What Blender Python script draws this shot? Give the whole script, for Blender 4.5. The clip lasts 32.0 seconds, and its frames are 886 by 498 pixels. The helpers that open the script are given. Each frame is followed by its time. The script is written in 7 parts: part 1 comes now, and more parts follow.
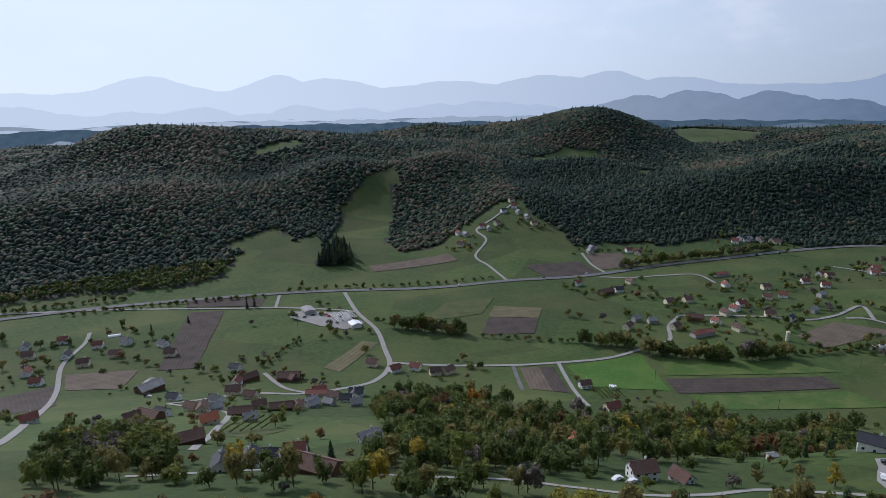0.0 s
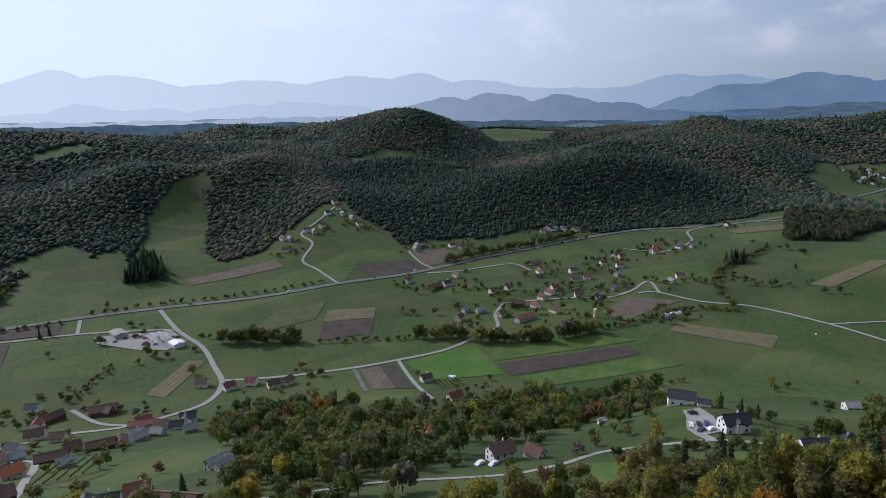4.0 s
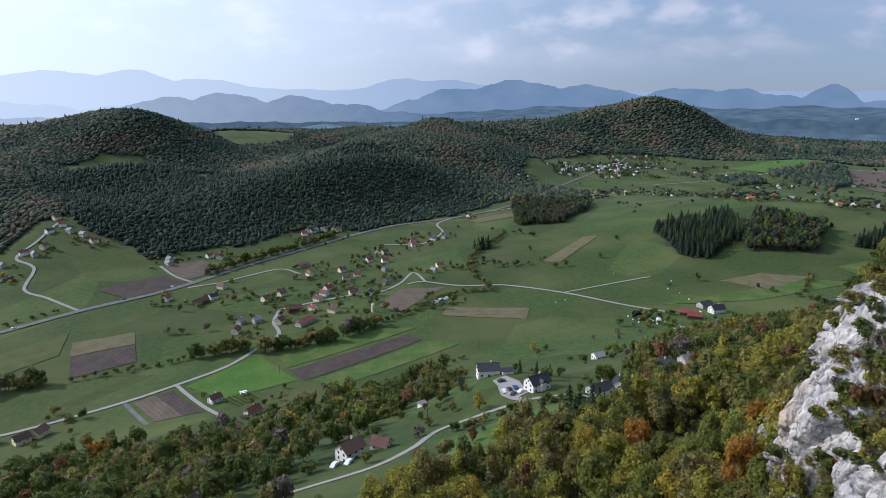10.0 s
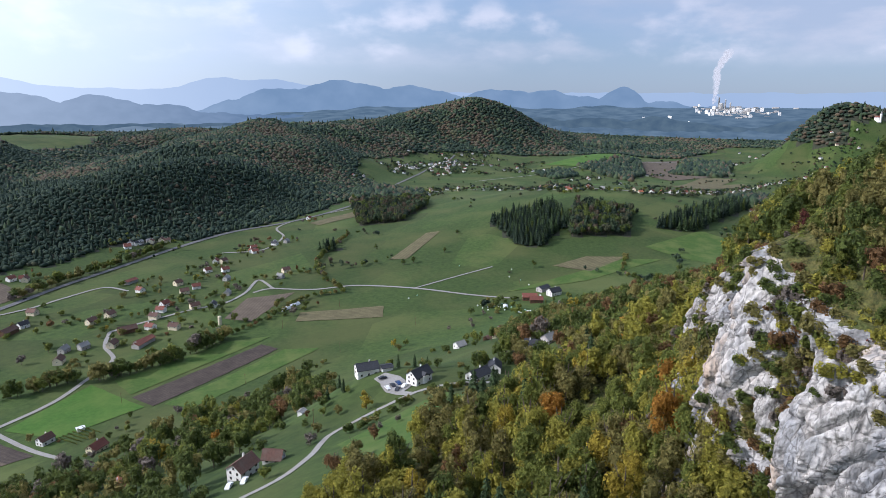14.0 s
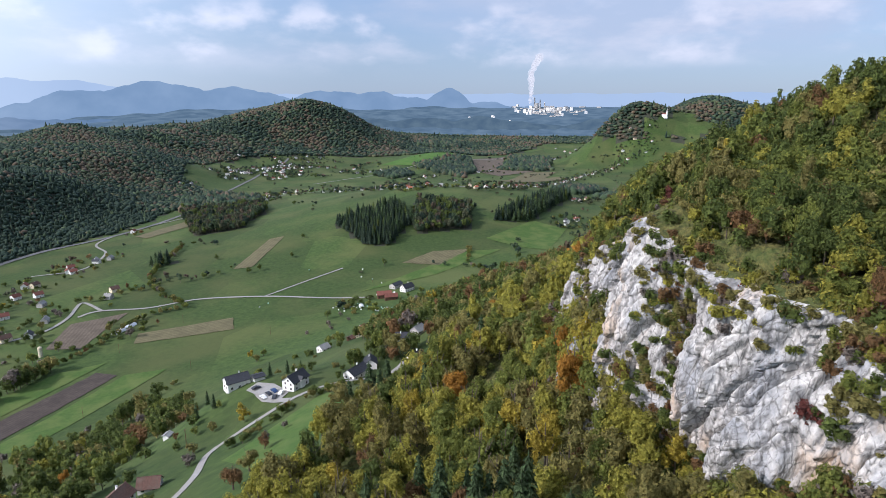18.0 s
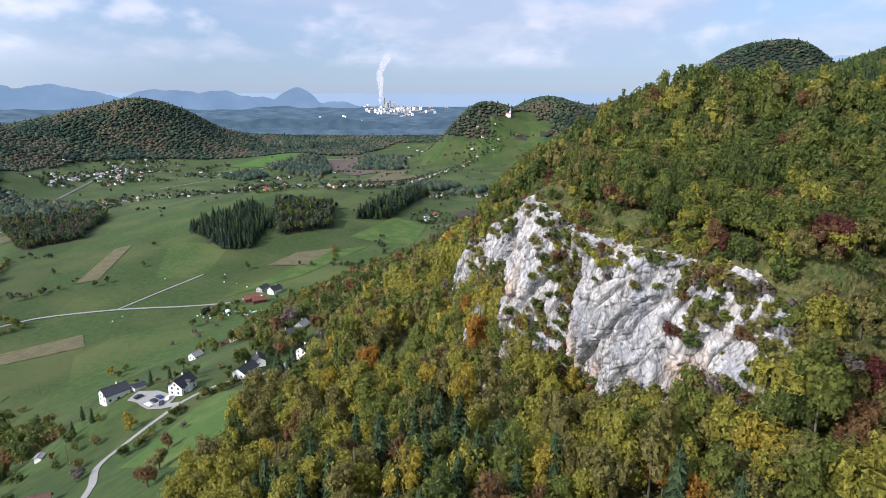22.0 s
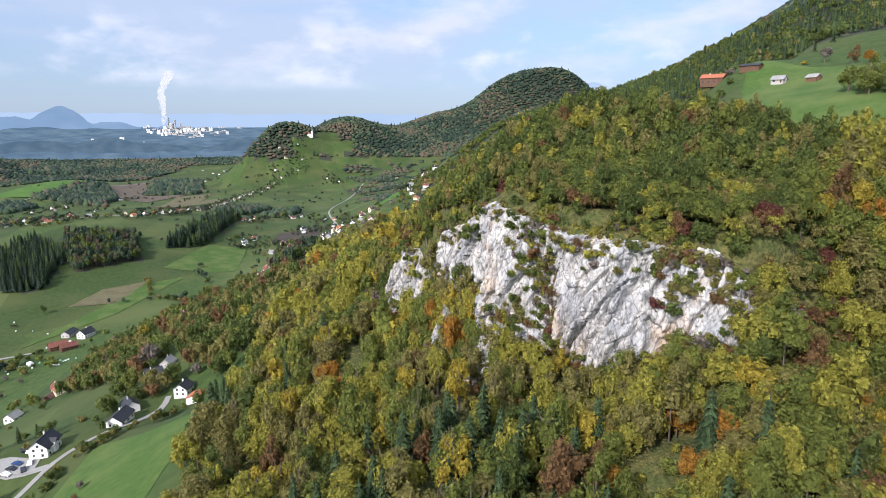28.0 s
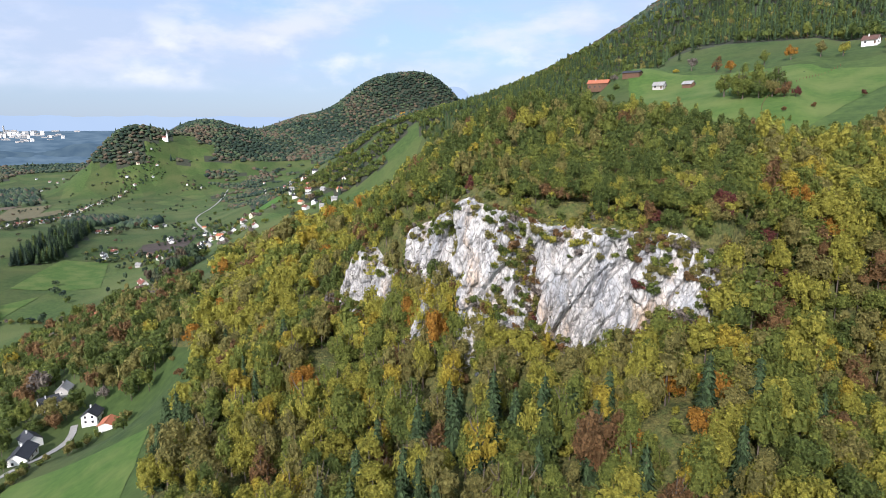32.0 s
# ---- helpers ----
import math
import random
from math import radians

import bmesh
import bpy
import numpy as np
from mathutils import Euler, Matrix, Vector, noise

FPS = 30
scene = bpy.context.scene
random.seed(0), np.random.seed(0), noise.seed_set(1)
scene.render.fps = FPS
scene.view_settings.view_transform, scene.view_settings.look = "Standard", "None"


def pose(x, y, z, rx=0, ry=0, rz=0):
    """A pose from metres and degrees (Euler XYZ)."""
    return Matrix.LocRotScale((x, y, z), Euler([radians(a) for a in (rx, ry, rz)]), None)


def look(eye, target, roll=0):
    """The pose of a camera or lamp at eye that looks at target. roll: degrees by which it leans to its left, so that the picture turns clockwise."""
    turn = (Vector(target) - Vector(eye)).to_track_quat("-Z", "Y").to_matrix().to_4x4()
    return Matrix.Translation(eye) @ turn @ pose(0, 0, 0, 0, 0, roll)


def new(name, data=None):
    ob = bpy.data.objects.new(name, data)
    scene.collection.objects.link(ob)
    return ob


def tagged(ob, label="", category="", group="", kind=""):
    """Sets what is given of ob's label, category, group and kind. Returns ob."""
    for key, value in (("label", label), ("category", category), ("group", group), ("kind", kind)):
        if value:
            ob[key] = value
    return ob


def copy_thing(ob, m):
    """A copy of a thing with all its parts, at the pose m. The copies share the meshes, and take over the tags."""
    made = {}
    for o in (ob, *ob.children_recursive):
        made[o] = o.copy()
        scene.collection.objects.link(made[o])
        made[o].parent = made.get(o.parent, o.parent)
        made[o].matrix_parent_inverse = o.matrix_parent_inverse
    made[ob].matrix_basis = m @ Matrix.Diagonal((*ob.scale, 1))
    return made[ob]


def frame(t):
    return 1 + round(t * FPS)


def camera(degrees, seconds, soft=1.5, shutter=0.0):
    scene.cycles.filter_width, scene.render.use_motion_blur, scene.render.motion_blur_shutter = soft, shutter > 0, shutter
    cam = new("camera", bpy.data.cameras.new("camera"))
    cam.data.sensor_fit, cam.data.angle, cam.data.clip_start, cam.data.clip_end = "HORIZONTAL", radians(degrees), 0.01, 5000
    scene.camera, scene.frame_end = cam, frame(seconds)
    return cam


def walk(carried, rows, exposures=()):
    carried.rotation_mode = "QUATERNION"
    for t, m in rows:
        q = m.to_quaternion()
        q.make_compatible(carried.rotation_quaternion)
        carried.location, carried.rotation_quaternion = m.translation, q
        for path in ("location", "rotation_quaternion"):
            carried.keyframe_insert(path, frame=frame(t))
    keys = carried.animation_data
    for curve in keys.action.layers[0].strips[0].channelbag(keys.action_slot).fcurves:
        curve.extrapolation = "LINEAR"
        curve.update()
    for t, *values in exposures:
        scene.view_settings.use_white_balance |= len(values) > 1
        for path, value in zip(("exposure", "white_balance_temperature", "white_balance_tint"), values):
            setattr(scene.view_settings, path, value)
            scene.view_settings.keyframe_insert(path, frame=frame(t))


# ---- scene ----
cam = camera(71.92, 32.0, soft=0.6)
PATH = [  # seconds, x, y, z, pitch from straight down, lean, turn
    (0, -0.00, 0.00, 230.00, 76.452, -0.835, 0.000),
    (1, -1.85, 0.63, 229.90, 76.455, -0.528, -4.314),
    (2, -4.18, 1.38, 229.87, 76.450, -0.473, -8.812),
    (3, -7.29, 1.90, 229.91, 76.403, -0.468, -13.052),
    (5.5, -18.64, 3.89, 231.25, 76.323, -0.173, -23.841),
    (6.5, -24.22, 5.37, 231.62, 76.352, 0.073, -28.202),
    (7.5, -29.72, 7.07, 231.78, 76.336, 0.332, -31.810),
    (8.5, -35.10, 9.10, 231.46, 76.395, 0.332, -35.772),
    (9.5, -39.90, 11.67, 230.90, 76.464, 0.315, -39.907),
    (10.5, -44.08, 15.11, 230.67, 76.468, 0.343, -43.546),
    (11.5, -47.89, 18.60, 230.68, 76.485, 0.372, -47.854),
    (12.5, -51.53, 21.76, 230.64, 76.479, 0.439, -51.923),
    (13.5, -54.90, 24.86, 230.39, 76.536, 0.427, -55.646),
    (14.5, -57.99, 27.99, 229.95, 76.662, 0.323, -59.871),
    (17, -63.24, 35.83, 229.12, 76.773, 0.023, -69.793),
    (18, -67.17, 37.24, 228.85, 76.768, -0.092, -73.177),
    (19, -72.36, 37.55, 228.57, 76.778, -0.182, -76.995),
    (20, -77.68, 38.80, 228.38, 76.737, -0.177, -80.738),
    (21, -82.18, 42.02, 228.19, 76.728, -0.129, -83.539),
    (22, -85.57, 46.81, 228.02, 76.740, -0.072, -86.947),
    (23, -88.01, 52.74, 227.94, 76.746, -0.053, -90.239),
    (24, -89.65, 59.34, 227.83, 77.130, -0.051, -92.884),
    (25, -90.65, 66.27, 227.67, 77.765, -0.042, -96.268),
    (27.5, -90.95, 84.93, 227.21, 78.514, -0.158, -104.071),
    (28.5, -90.12, 92.55, 227.13, 78.540, -0.216, -107.562),
    (29.5, -88.72, 99.99, 227.01, 78.579, -0.204, -110.301),
    (30.5, -86.87, 107.12, 226.71, 78.639, -0.218, -114.202),
    (31.5, -84.83, 113.80, 226.37, 78.731, -0.247, -117.350),
    (32, -83.73, 117.04, 226.22, 78.780, -0.231, -118.604),
]


def rig(x, y, z, rx, lean, rz):
    return pose(x, y, z, rx, 0, rz) @ pose(0, 0, 0, 0, 0, lean)


walk(cam, [(t, rig(*row)) for t, *row in PATH],
     exposures=[(0, -0.8, 5720, 20), (6, -0.65, 5720, 20), (9, -0.45, 5720, 20), (13, -0.2, 5770, 20), (19, 0.0, 5870, 20), (25, 0.15, 5970, 19), (32, 0.25, 6050, 19)])


# ---- sky and sun ----
SUN_TURN, SUN_UP = -42.0, 33.0      # degrees from +y towards +x, and above the horizon
world = bpy.data.worlds.new("sky")
scene.world = world
world.use_nodes = True
wn, wl = world.node_tree.nodes, world.node_tree.links
sky = wn.new("ShaderNodeTexSky")
sky.sky_type, sky.sun_disc = "NISHITA", False
sky.sun_elevation, sky.sun_rotation = radians(SUN_UP), radians(SUN_TURN)
sky.altitude, sky.air_density, sky.dust_density, sky.ozone_density = 600, 1.0, 0.9, 2.0
co = wn.new("ShaderNodeTexCoord")
sep = wn.new("ShaderNodeSeparateXYZ")
wl.new(co.outputs["Generated"], sep.inputs[0])


def sky_mix(below, factor, colour):
    mix = wn.new("ShaderNodeMix")
    mix.data_type = "RGBA"
    mix.inputs[7].default_value = (*colour, 1)
    wl.new(factor, mix.inputs[0])
    wl.new(below, mix.inputs[6])
    return mix.outputs[2]


def sky_range(value, a, b, c, d):
    r = wn.new("ShaderNodeMapRange")
    r.interpolation_type = "SMOOTHSTEP"
    for i, v in enumerate((a, b, c, d)):
        r.inputs[i + 1].default_value = v
    wl.new(value, r.inputs[0])
    return r.outputs[0]


# bright air round the sun, haze towards the horizon, then two layers of drifting cloud
near_sun = wn.new("ShaderNodeVectorMath")
near_sun.operation = "DOT_PRODUCT"
wl.new(co.outputs["Generated"], near_sun.inputs[0])
near_sun.inputs[1].default_value = (math.sin(radians(SUN_TURN)) * 0.93, math.cos(radians(SUN_TURN)) * 0.93, 0.36)
air = sky_mix(sky.outputs[0], sky_range(sep.outputs[2], 0.0, 0.30, 0.80, 0.12), (2.3, 3.05, 3.8))
for scale, squash, low, high, amount, tone in ((2.4, 3.6, 0.40, 0.62, 0.75, (3.5, 4.1, 4.8)), (5.0, 2.8, 0.48, 0.70, 0.7, (5.1, 5.3, 5.6))):
    mp = wn.new("ShaderNodeMapping")
    mp.inputs["Scale"].default_value, mp.inputs["Location"].default_value = (1, 1, squash), (0.37 * scale, 0.2, 0.11)
    wl.new(co.outputs["Generated"], mp.inputs[0])
    puff = wn.new("ShaderNodeTexNoise")
    puff.inputs["Scale"].default_value, puff.inputs["Detail"].default_value, puff.inputs["Roughness"].default_value = scale, 7, 0.55
    wl.new(mp.outputs[0], puff.inputs["Vector"])
    gate = wn.new("ShaderNodeMath")
    gate.operation = "MULTIPLY"
    wl.new(sky_range(puff.outputs[0], low, high, 0.0, amount), gate.inputs[0])
    wl.new(sky_range(sep.outputs[2], 0.03, 0.11, 0.0, 1.0), gate.inputs[1])
    air = sky_mix(air, gate.outputs[0], tone)
# small heaps of cumulus low over the hills
mp = wn.new("ShaderNodeMapping")
mp.inputs["Scale"].default_value, mp.inputs["Location"].default_value = (1, 1, 1.9), (3.1, 1.7, 0.4)
wl.new(co.outputs["Generated"], mp.inputs[0])
heap = wn.new("ShaderNodeTexNoise")
heap.inputs["Scale"].default_value, heap.inputs["Detail"].default_value, heap.inputs["Roughness"].default_value = 9.0, 9, 0.5
wl.new(mp.outputs[0], heap.inputs["Vector"])
gate = sky_range(heap.outputs[0], 0.50, 0.72, 0.0, 0.75)
for a, b in ((0.050, 0.075), (0.175, 0.125)):
    both = wn.new("ShaderNodeMath")
    both.operation = "MULTIPLY"
    wl.new(gate, both.inputs[0])
    wl.new(sky_range(sep.outputs[2], a, b, 0.0, 1.0) if a < b else sky_range(sep.outputs[2], b, a, 1.0, 0.0), both.inputs[1])
    gate = both.outputs[0]
air = sky_mix(air, gate, (5.8, 5.95, 6.2))
air = sky_mix(air, sky_range(near_sun.outputs["Value"], -0.30, 1.0, 0.0, 0.82), (10.0, 11.2, 11.4))
wl.new(air, wn["Background"].inputs[0])
wn["Background"].inputs[1].default_value = 0.15
sun = new("sun", bpy.data.lights.new("sun", "SUN"))
sun.data.energy, sun.data.angle, sun.data.color = 4.8, radians(0.6), (1.0, 0.93, 0.82)
su = Vector((math.sin(radians(SUN_TURN)) * math.cos(radians(SUN_UP)), math.cos(radians(SUN_TURN)) * math.cos(radians(SUN_UP)), math.sin(radians(SUN_UP))))
sun.matrix_world = look(su * 900 + Vector((0, 0, 400)), (0, 0, 400))

# ---- the lie of the land ----
def bump(x, y, cx, cy, h, rx, ry, turn=0.0):
    """A rounded hill: height h at (cx, cy), radii rx and ry, turned by degrees."""
    c, s = math.cos(math.radians(turn)), math.sin(math.radians(turn))
    u = ((x - cx) * c + (y - cy) * s) / rx
    v = (-(x - cx) * s + (y - cy) * c) / ry
    return h * np.exp(-(u * u + v * v))


def smooth(a, b, v):
    t = np.clip((v - a) / (b - a), 0.0, 1.0)
    return t * t * (3 - 2 * t)


def ripple(x, y, size, seed):
    """Soft irregular waves, about -1 to 1."""
    a = x / size + seed * 1.7
    b = y / size - seed * 2.3
    return (np.sin(a + 1.3 * np.sin(b * 0.7 + seed)) * np.cos(b + 0.9 * np.sin(a * 0.8 - seed))
            + 0.5 * np.sin(2.1 * a - 1.4 * b + seed) * np.cos(1.7 * b + 0.6 * a))


# hills across the valley: x, y, height, two radii, turn
HILLS_ACROSS = [
    (483, 2080, 158, 340, 300, 0), (640, 1130, 92, 330, 130, 12), (330, 1330, 82, 260, 180, 0),
    (60, 1650, 72, 330, 260, 10), (-280, 1500, 96, 260, 330, 20), (-700, 1450, 118, 300, 350, 0),
    (-560, 1000, 60, 300, 180, 10), (960, 1420, 88, 300, 220, 0), (0, 1300, 45, 90, 170, -15),
    (-190, 1180, 45, 110, 110, 0), (-900, 2300, 95, 700, 500, 0), (0, 2450, 85, 500, 350, 0),
    (120, 1060, 42, 130, 190, 0), (-930, 1600, 50, 300, 300, 0),
]
HILLS_FAR = [
    (2550, 1500, 225, 390, 350, 0), (1900, 1750, 128, 600, 350, 20), (1350, 1700, 90, 350, 260, 0),
    (1120, 410, 66, 430, 270, -12), (1250, 2700, 70, 900, 400, 0), (2250, 750, 40, 320, 170, 0),
    (2750, -240, 262, 380, 250, 0), (2500, 60, 190, 170, 150, 0), (2930, -1455, 450, 300, 300, 30), (2965, -1090, 300, 320, 250, 0), (2950, -760, 75, 250, 200, 0), (2480, -70, 38, 200, 120, 0),
    (2850, -640, 160, 380, 260, 0), (2500, -900, 130, 500, 350, -30), (1450, -650, 130, 600, 330, -10),
]


def crag_bulge(u):
    """How far the crag stands out of its straight line, u metres along it."""
    return 9 * np.exp(-((u - 60) / 40.0) ** 2)


def height(x, y):
    """Height of the ground at (x, y), for numbers or arrays."""
    x, y = np.asarray(x, float), np.asarray(y, float)
    z = 2.0 + 0.012 * np.clip(y - 480, 0, 900) + 1.2 * ripple(x, y, 140, 1)
    for hill in HILLS_ACROSS + HILLS_FAR:
        z = z + bump(x, y, *hill)
    # folds in the wooded hills
    z = z + smooth(950, 1300, y) * (9 * ripple(x, y, 120, 2) + 14 * ripple(x, y, 260, 5))
    # the near hillside, above a curved foot
    xc = np.clip(x, -800, 1050)
    foot = 413 - 0.136 * xc - 0.000285 * xc * xc
    d = (foot - y) * 0.93
    ramp = 0.25 * (np.sqrt(d * d + 3600) + d)
    top = 176.0 - 68 * smooth(255, 480, x) * smooth(-270, -130, y)
    ramp = ramp - 0.5 * (np.sqrt((ramp - top) ** 2 + 200) + (ramp - top))
    fade = smooth(1500, 950, x)
    ramp = ramp * fade
    z = z * smooth(170, -40, d * fade) + ramp
    z = z - bump(x, y, -55, -5, 22, 75, 70) + 1.5 * ripple(x, y, 45, 3) * smooth(40, 160, d)
    # house terrace and the hillside villages
    z = z + bump(x, y, 172, 214, 13, 38, 30) - bump(x, y, 186, 124, 15, 34, 30) + bump(x, y, 850, -120, 14, 260, 170) + bump(x, y, 1150, -370, 75, 380, 260)
    # the crag: a steep step along a line, then the wooded knob and the high meadows
    u = 0.884 * (x + 5) + 0.469 * (y + 6)
    s = -0.469 * (x + 5) + 0.884 * (y + 6)
    s = s - crag_bulge(u) + 1.2 * ripple(u, s, 13, 4)
    face = smooth(1, 13, u) * smooth(134, 122, u)
    apron = 13 * np.exp(-((u - 82) / 20) ** 2) + 13 * np.exp(-((u - 6) / 15) ** 2) + 4
    z = z + apron * smooth(17, 0, s) * smooth(-7, 2, s) * smooth(-30, -5, u) * smooth(150, 125, u)
    wide = 52 - 22 * smooth(70, 40, u) - (44 - 22 * smooth(70, 40, u)) * face
    step = smooth(2.0, -wide, s) * (36 + 4 * face) * smooth(190, 100, u)
    z = z + step
    z = z + bump(x, y, 92, -15, 15.5, 36, 27, 10) - bump(x, y, 101, 48, 9, 22, 15) + bump(x, y, 62, -42, 3.5, 16, 14) - bump(x, y, 120, -90, 14, 90, 30, 0) + bump(x, y, 46, -50, 8, 40, 24) + bump(x, y, 247, -188, 17, 42, 34)
    # hollows and shoulders of the wooded slope
    z = z - bump(x, y, 47, 76, 9, 24, 22) + bump(x, y, 96, 70, 7, 26, 18) + bump(x, y, -16, 12, 12, 22, 20) + bump(x, y, 2, 30, 4, 12, 12)
    back = np.clip(-60 - y, 0, 4000)
    z = z + 0.20 * np.minimum(back, 230) * smooth(900, 500, x) + bump(x, y, 620, -1150, 330, 380, 480) + bump(x, y, 300, -1100, 260, 420, 500) + bump(x, y, 780, -620, 34, 200, 250)
    # the plain climbs a little towards the rim
    z = z + (85 + 120 * smooth(22, 58, np.degrees(np.arctan2(x, y)))) * smooth(2600, 4900, np.hypot(x, y))
    return z


# ---- materials ----
def surface(name, low, high, size=4.0, rough=0.85, bump=0.0, bump_size=None, patch=None, patch_size=40.0, patch_amount=0.5,
            metal=0.0, stretch=(1, 1, 1), vary=0.0, sheen=0.0, sheen_tint=(1, 1, 1), spec=0.3):
    """A procedural surface: fine grain between two colours, large patches towards a third, relief; sizes in metres."""
    m = bpy.data.materials.new(name)
    m.use_nodes = True
    n, k = m.node_tree.nodes, m.node_tree.links
    b = n["Principled BSDF"]
    b.inputs["Roughness"].default_value, b.inputs["Metallic"].default_value = rough, metal
    b.inputs["Specular IOR Level"].default_value = spec
    co = n.new("ShaderNodeTexCoord")
    mp = n.new("ShaderNodeMapping")
    mp.inputs["Scale"].default_value = stretch
    k.new(co.outputs["Object"], mp.inputs[0])
    fine = n.new("ShaderNodeTexNoise")
    fine.inputs["Scale"].default_value, fine.inputs["Detail"].default_value, fine.inputs["Roughness"].default_value = 1 / size, 6, 0.65
    k.new(mp.outputs[0], fine.inputs["Vector"])
    ramp = n.new("ShaderNodeValToRGB")
    ramp.color_ramp.elements[0].position, ramp.color_ramp.elements[1].position = 0.33, 0.68
    ramp.color_ramp.elements[0].color, ramp.color_ramp.elements[1].color = (*low, 1), (*high, 1)
    k.new(fine.outputs[0], ramp.inputs[0])
    out = ramp.outputs[0]
    if patch:
        wide = n.new("ShaderNodeTexNoise")
        wide.inputs["Scale"].default_value, wide.inputs["Detail"].default_value = 1 / patch_size, 3
        k.new(co.outputs["Object"], wide.inputs["Vector"])
        gate = n.new("ShaderNodeMapRange")
        gate.inputs[1].default_value, gate.inputs[2].default_value, gate.inputs[4].default_value = 0.42, 0.66, patch_amount
        k.new(wide.outputs[0], gate.inputs[0])
        mix = n.new("ShaderNodeMix")
        mix.data_type = "RGBA"
        mix.inputs[7].default_value = (*patch, 1)
        k.new(gate.outputs[0], mix.inputs[0])
        k.new(out, mix.inputs[6])
        out = mix.outputs[2]
    if vary:
        info = n.new("ShaderNodeObjectInfo")
        hsv = n.new("ShaderNodeHueSaturation")
        rng = n.new("ShaderNodeMapRange")
        rng.inputs[3].default_value, rng.inputs[4].default_value = 1 - vary, 1 + vary
        k.new(info.outputs["Random"], rng.inputs[0])
        k.new(rng.outputs[0], hsv.inputs["Value"])
        k.new(out, hsv.inputs["Color"])
        out = hsv.outputs[0]
    k.new(out, b.inputs["Base Color"])
    if sheen:
        b.inputs["Sheen Weight"].default_value, b.inputs["Sheen Tint"].default_value = sheen, (*sheen_tint, 1)
        b.inputs["Sheen Roughness"].default_value = 0.6
    if bump:
        rel = n.new("ShaderNodeTexNoise")
        rel.inputs["Scale"].default_value, rel.inputs["Detail"].default_value = 1 / (bump_size or size), 8
        k.new(mp.outputs[0], rel.inputs["Vector"])
        bn = n.new("ShaderNodeBump")
        bn.inputs["Strength"].default_value, bn.inputs["Distance"].default_value = 1.0, bump
        k.new(rel.outputs[0], bn.inputs["Height"])
        k.new(bn.outputs[0], b.inputs["Normal"])
    return m


def foliage(name, dark, light, glow=0.32, grain=0.0, sheen=0.0):
    """Leaves: each clump takes its own tone between two colours and lets some light through."""
    m = bpy.data.materials.new(name)
    m.use_nodes = True
    n, k = m.node_tree.nodes, m.node_tree.links
    b = n["Principled BSDF"]
    b.inputs["Roughness"].default_value, b.inputs["Specular IOR Level"].default_value = 0.7, 0.05 if grain > 1 else 0.2
    # faint blue sheen imitates haze over far woods
    if sheen:
        b.inputs["Sheen Weight"].default_value, b.inputs["Sheen Roughness"].default_value, b.inputs["Sheen Tint"].default_value = sheen, 0.7, (0.5, 0.72, 1.0, 1)
    geo = n.new("ShaderNodeNewGeometry")
    ramp = n.new("ShaderNodeValToRGB")
    ramp.color_ramp.elements[0].color, ramp.color_ramp.elements[1].color = (*dark, 1), (*light, 1)
    k.new(geo.outputs["Random Per Island"], ramp.inputs[0])
    out = ramp.outputs[0]
    if grain:
        co = n.new("ShaderNodeTexCoord")
        tex = n.new("ShaderNodeTexNoise")
        tex.inputs["Scale"].default_value, tex.inputs["Detail"].default_value, tex.inputs["Roughness"].default_value = 1 / grain, 5, 0.8
        k.new(geo.outputs["Position"], tex.inputs["Vector"])
        rng = n.new("ShaderNodeMapRange")
        rng.inputs[1].default_value, rng.inputs[2].default_value = 0.3, 0.7
        rng.inputs[3].default_value, rng.inputs[4].default_value = (0.7, 1.25) if grain > 1 else (0.45, 1.45)
        k.new(tex.outputs[0], rng.inputs[0])
        hsv = n.new("ShaderNodeHueSaturation")
        k.new(rng.outputs[0], hsv.inputs["Value"])
        k.new(out, hsv.inputs["Color"])
        out = hsv.outputs[0]
        bn = n.new("ShaderNodeBump")
        bn.inputs["Strength"].default_value, bn.inputs["Distance"].default_value = 1.0, grain * (0.35 if grain > 1 else 1.2)
        k.new(tex.outputs[0], bn.inputs["Height"])
        k.new(bn.outputs[0], b.inputs["Normal"])
    k.new(out, b.inputs["Base Color"])
    if glow:
        tr = n.new("ShaderNodeBsdfTranslucent")
        k.new(out, tr.inputs[0])
        mix = n.new("ShaderNodeMixShader")
        mix.inputs[0].default_value = glow
        k.new(b.outputs[0], mix.inputs[1])
        k.new(tr.outputs[0], mix.inputs[2])
        # gaps between the leaves of a clump
        gap = n.new("ShaderNodeTexNoise")
        gap.inputs["Scale"].default_value, gap.inputs["Detail"].default_value, gap.inputs["Roughness"].default_value = 1 / 0.42, 3, 0.7
        k.new(geo.outputs["Position"], gap.inputs["Vector"])
        cut = n.new("ShaderNodeMapRange")
        cut.inputs[1].default_value, cut.inputs[2].default_value = 0.43, 0.45
        k.new(gap.outputs[0], cut.inputs[0])
        clear_air, whole = n.new("ShaderNodeBsdfTransparent"), n.new("ShaderNodeMixShader")
        k.new(cut.outputs[0], whole.inputs[0])
        k.new(clear_air.outputs[0], whole.inputs[1])
        k.new(mix.outputs[0], whole.inputs[2])
        k.new(whole.outputs[0], n["Material Output"].inputs[0])
    return m


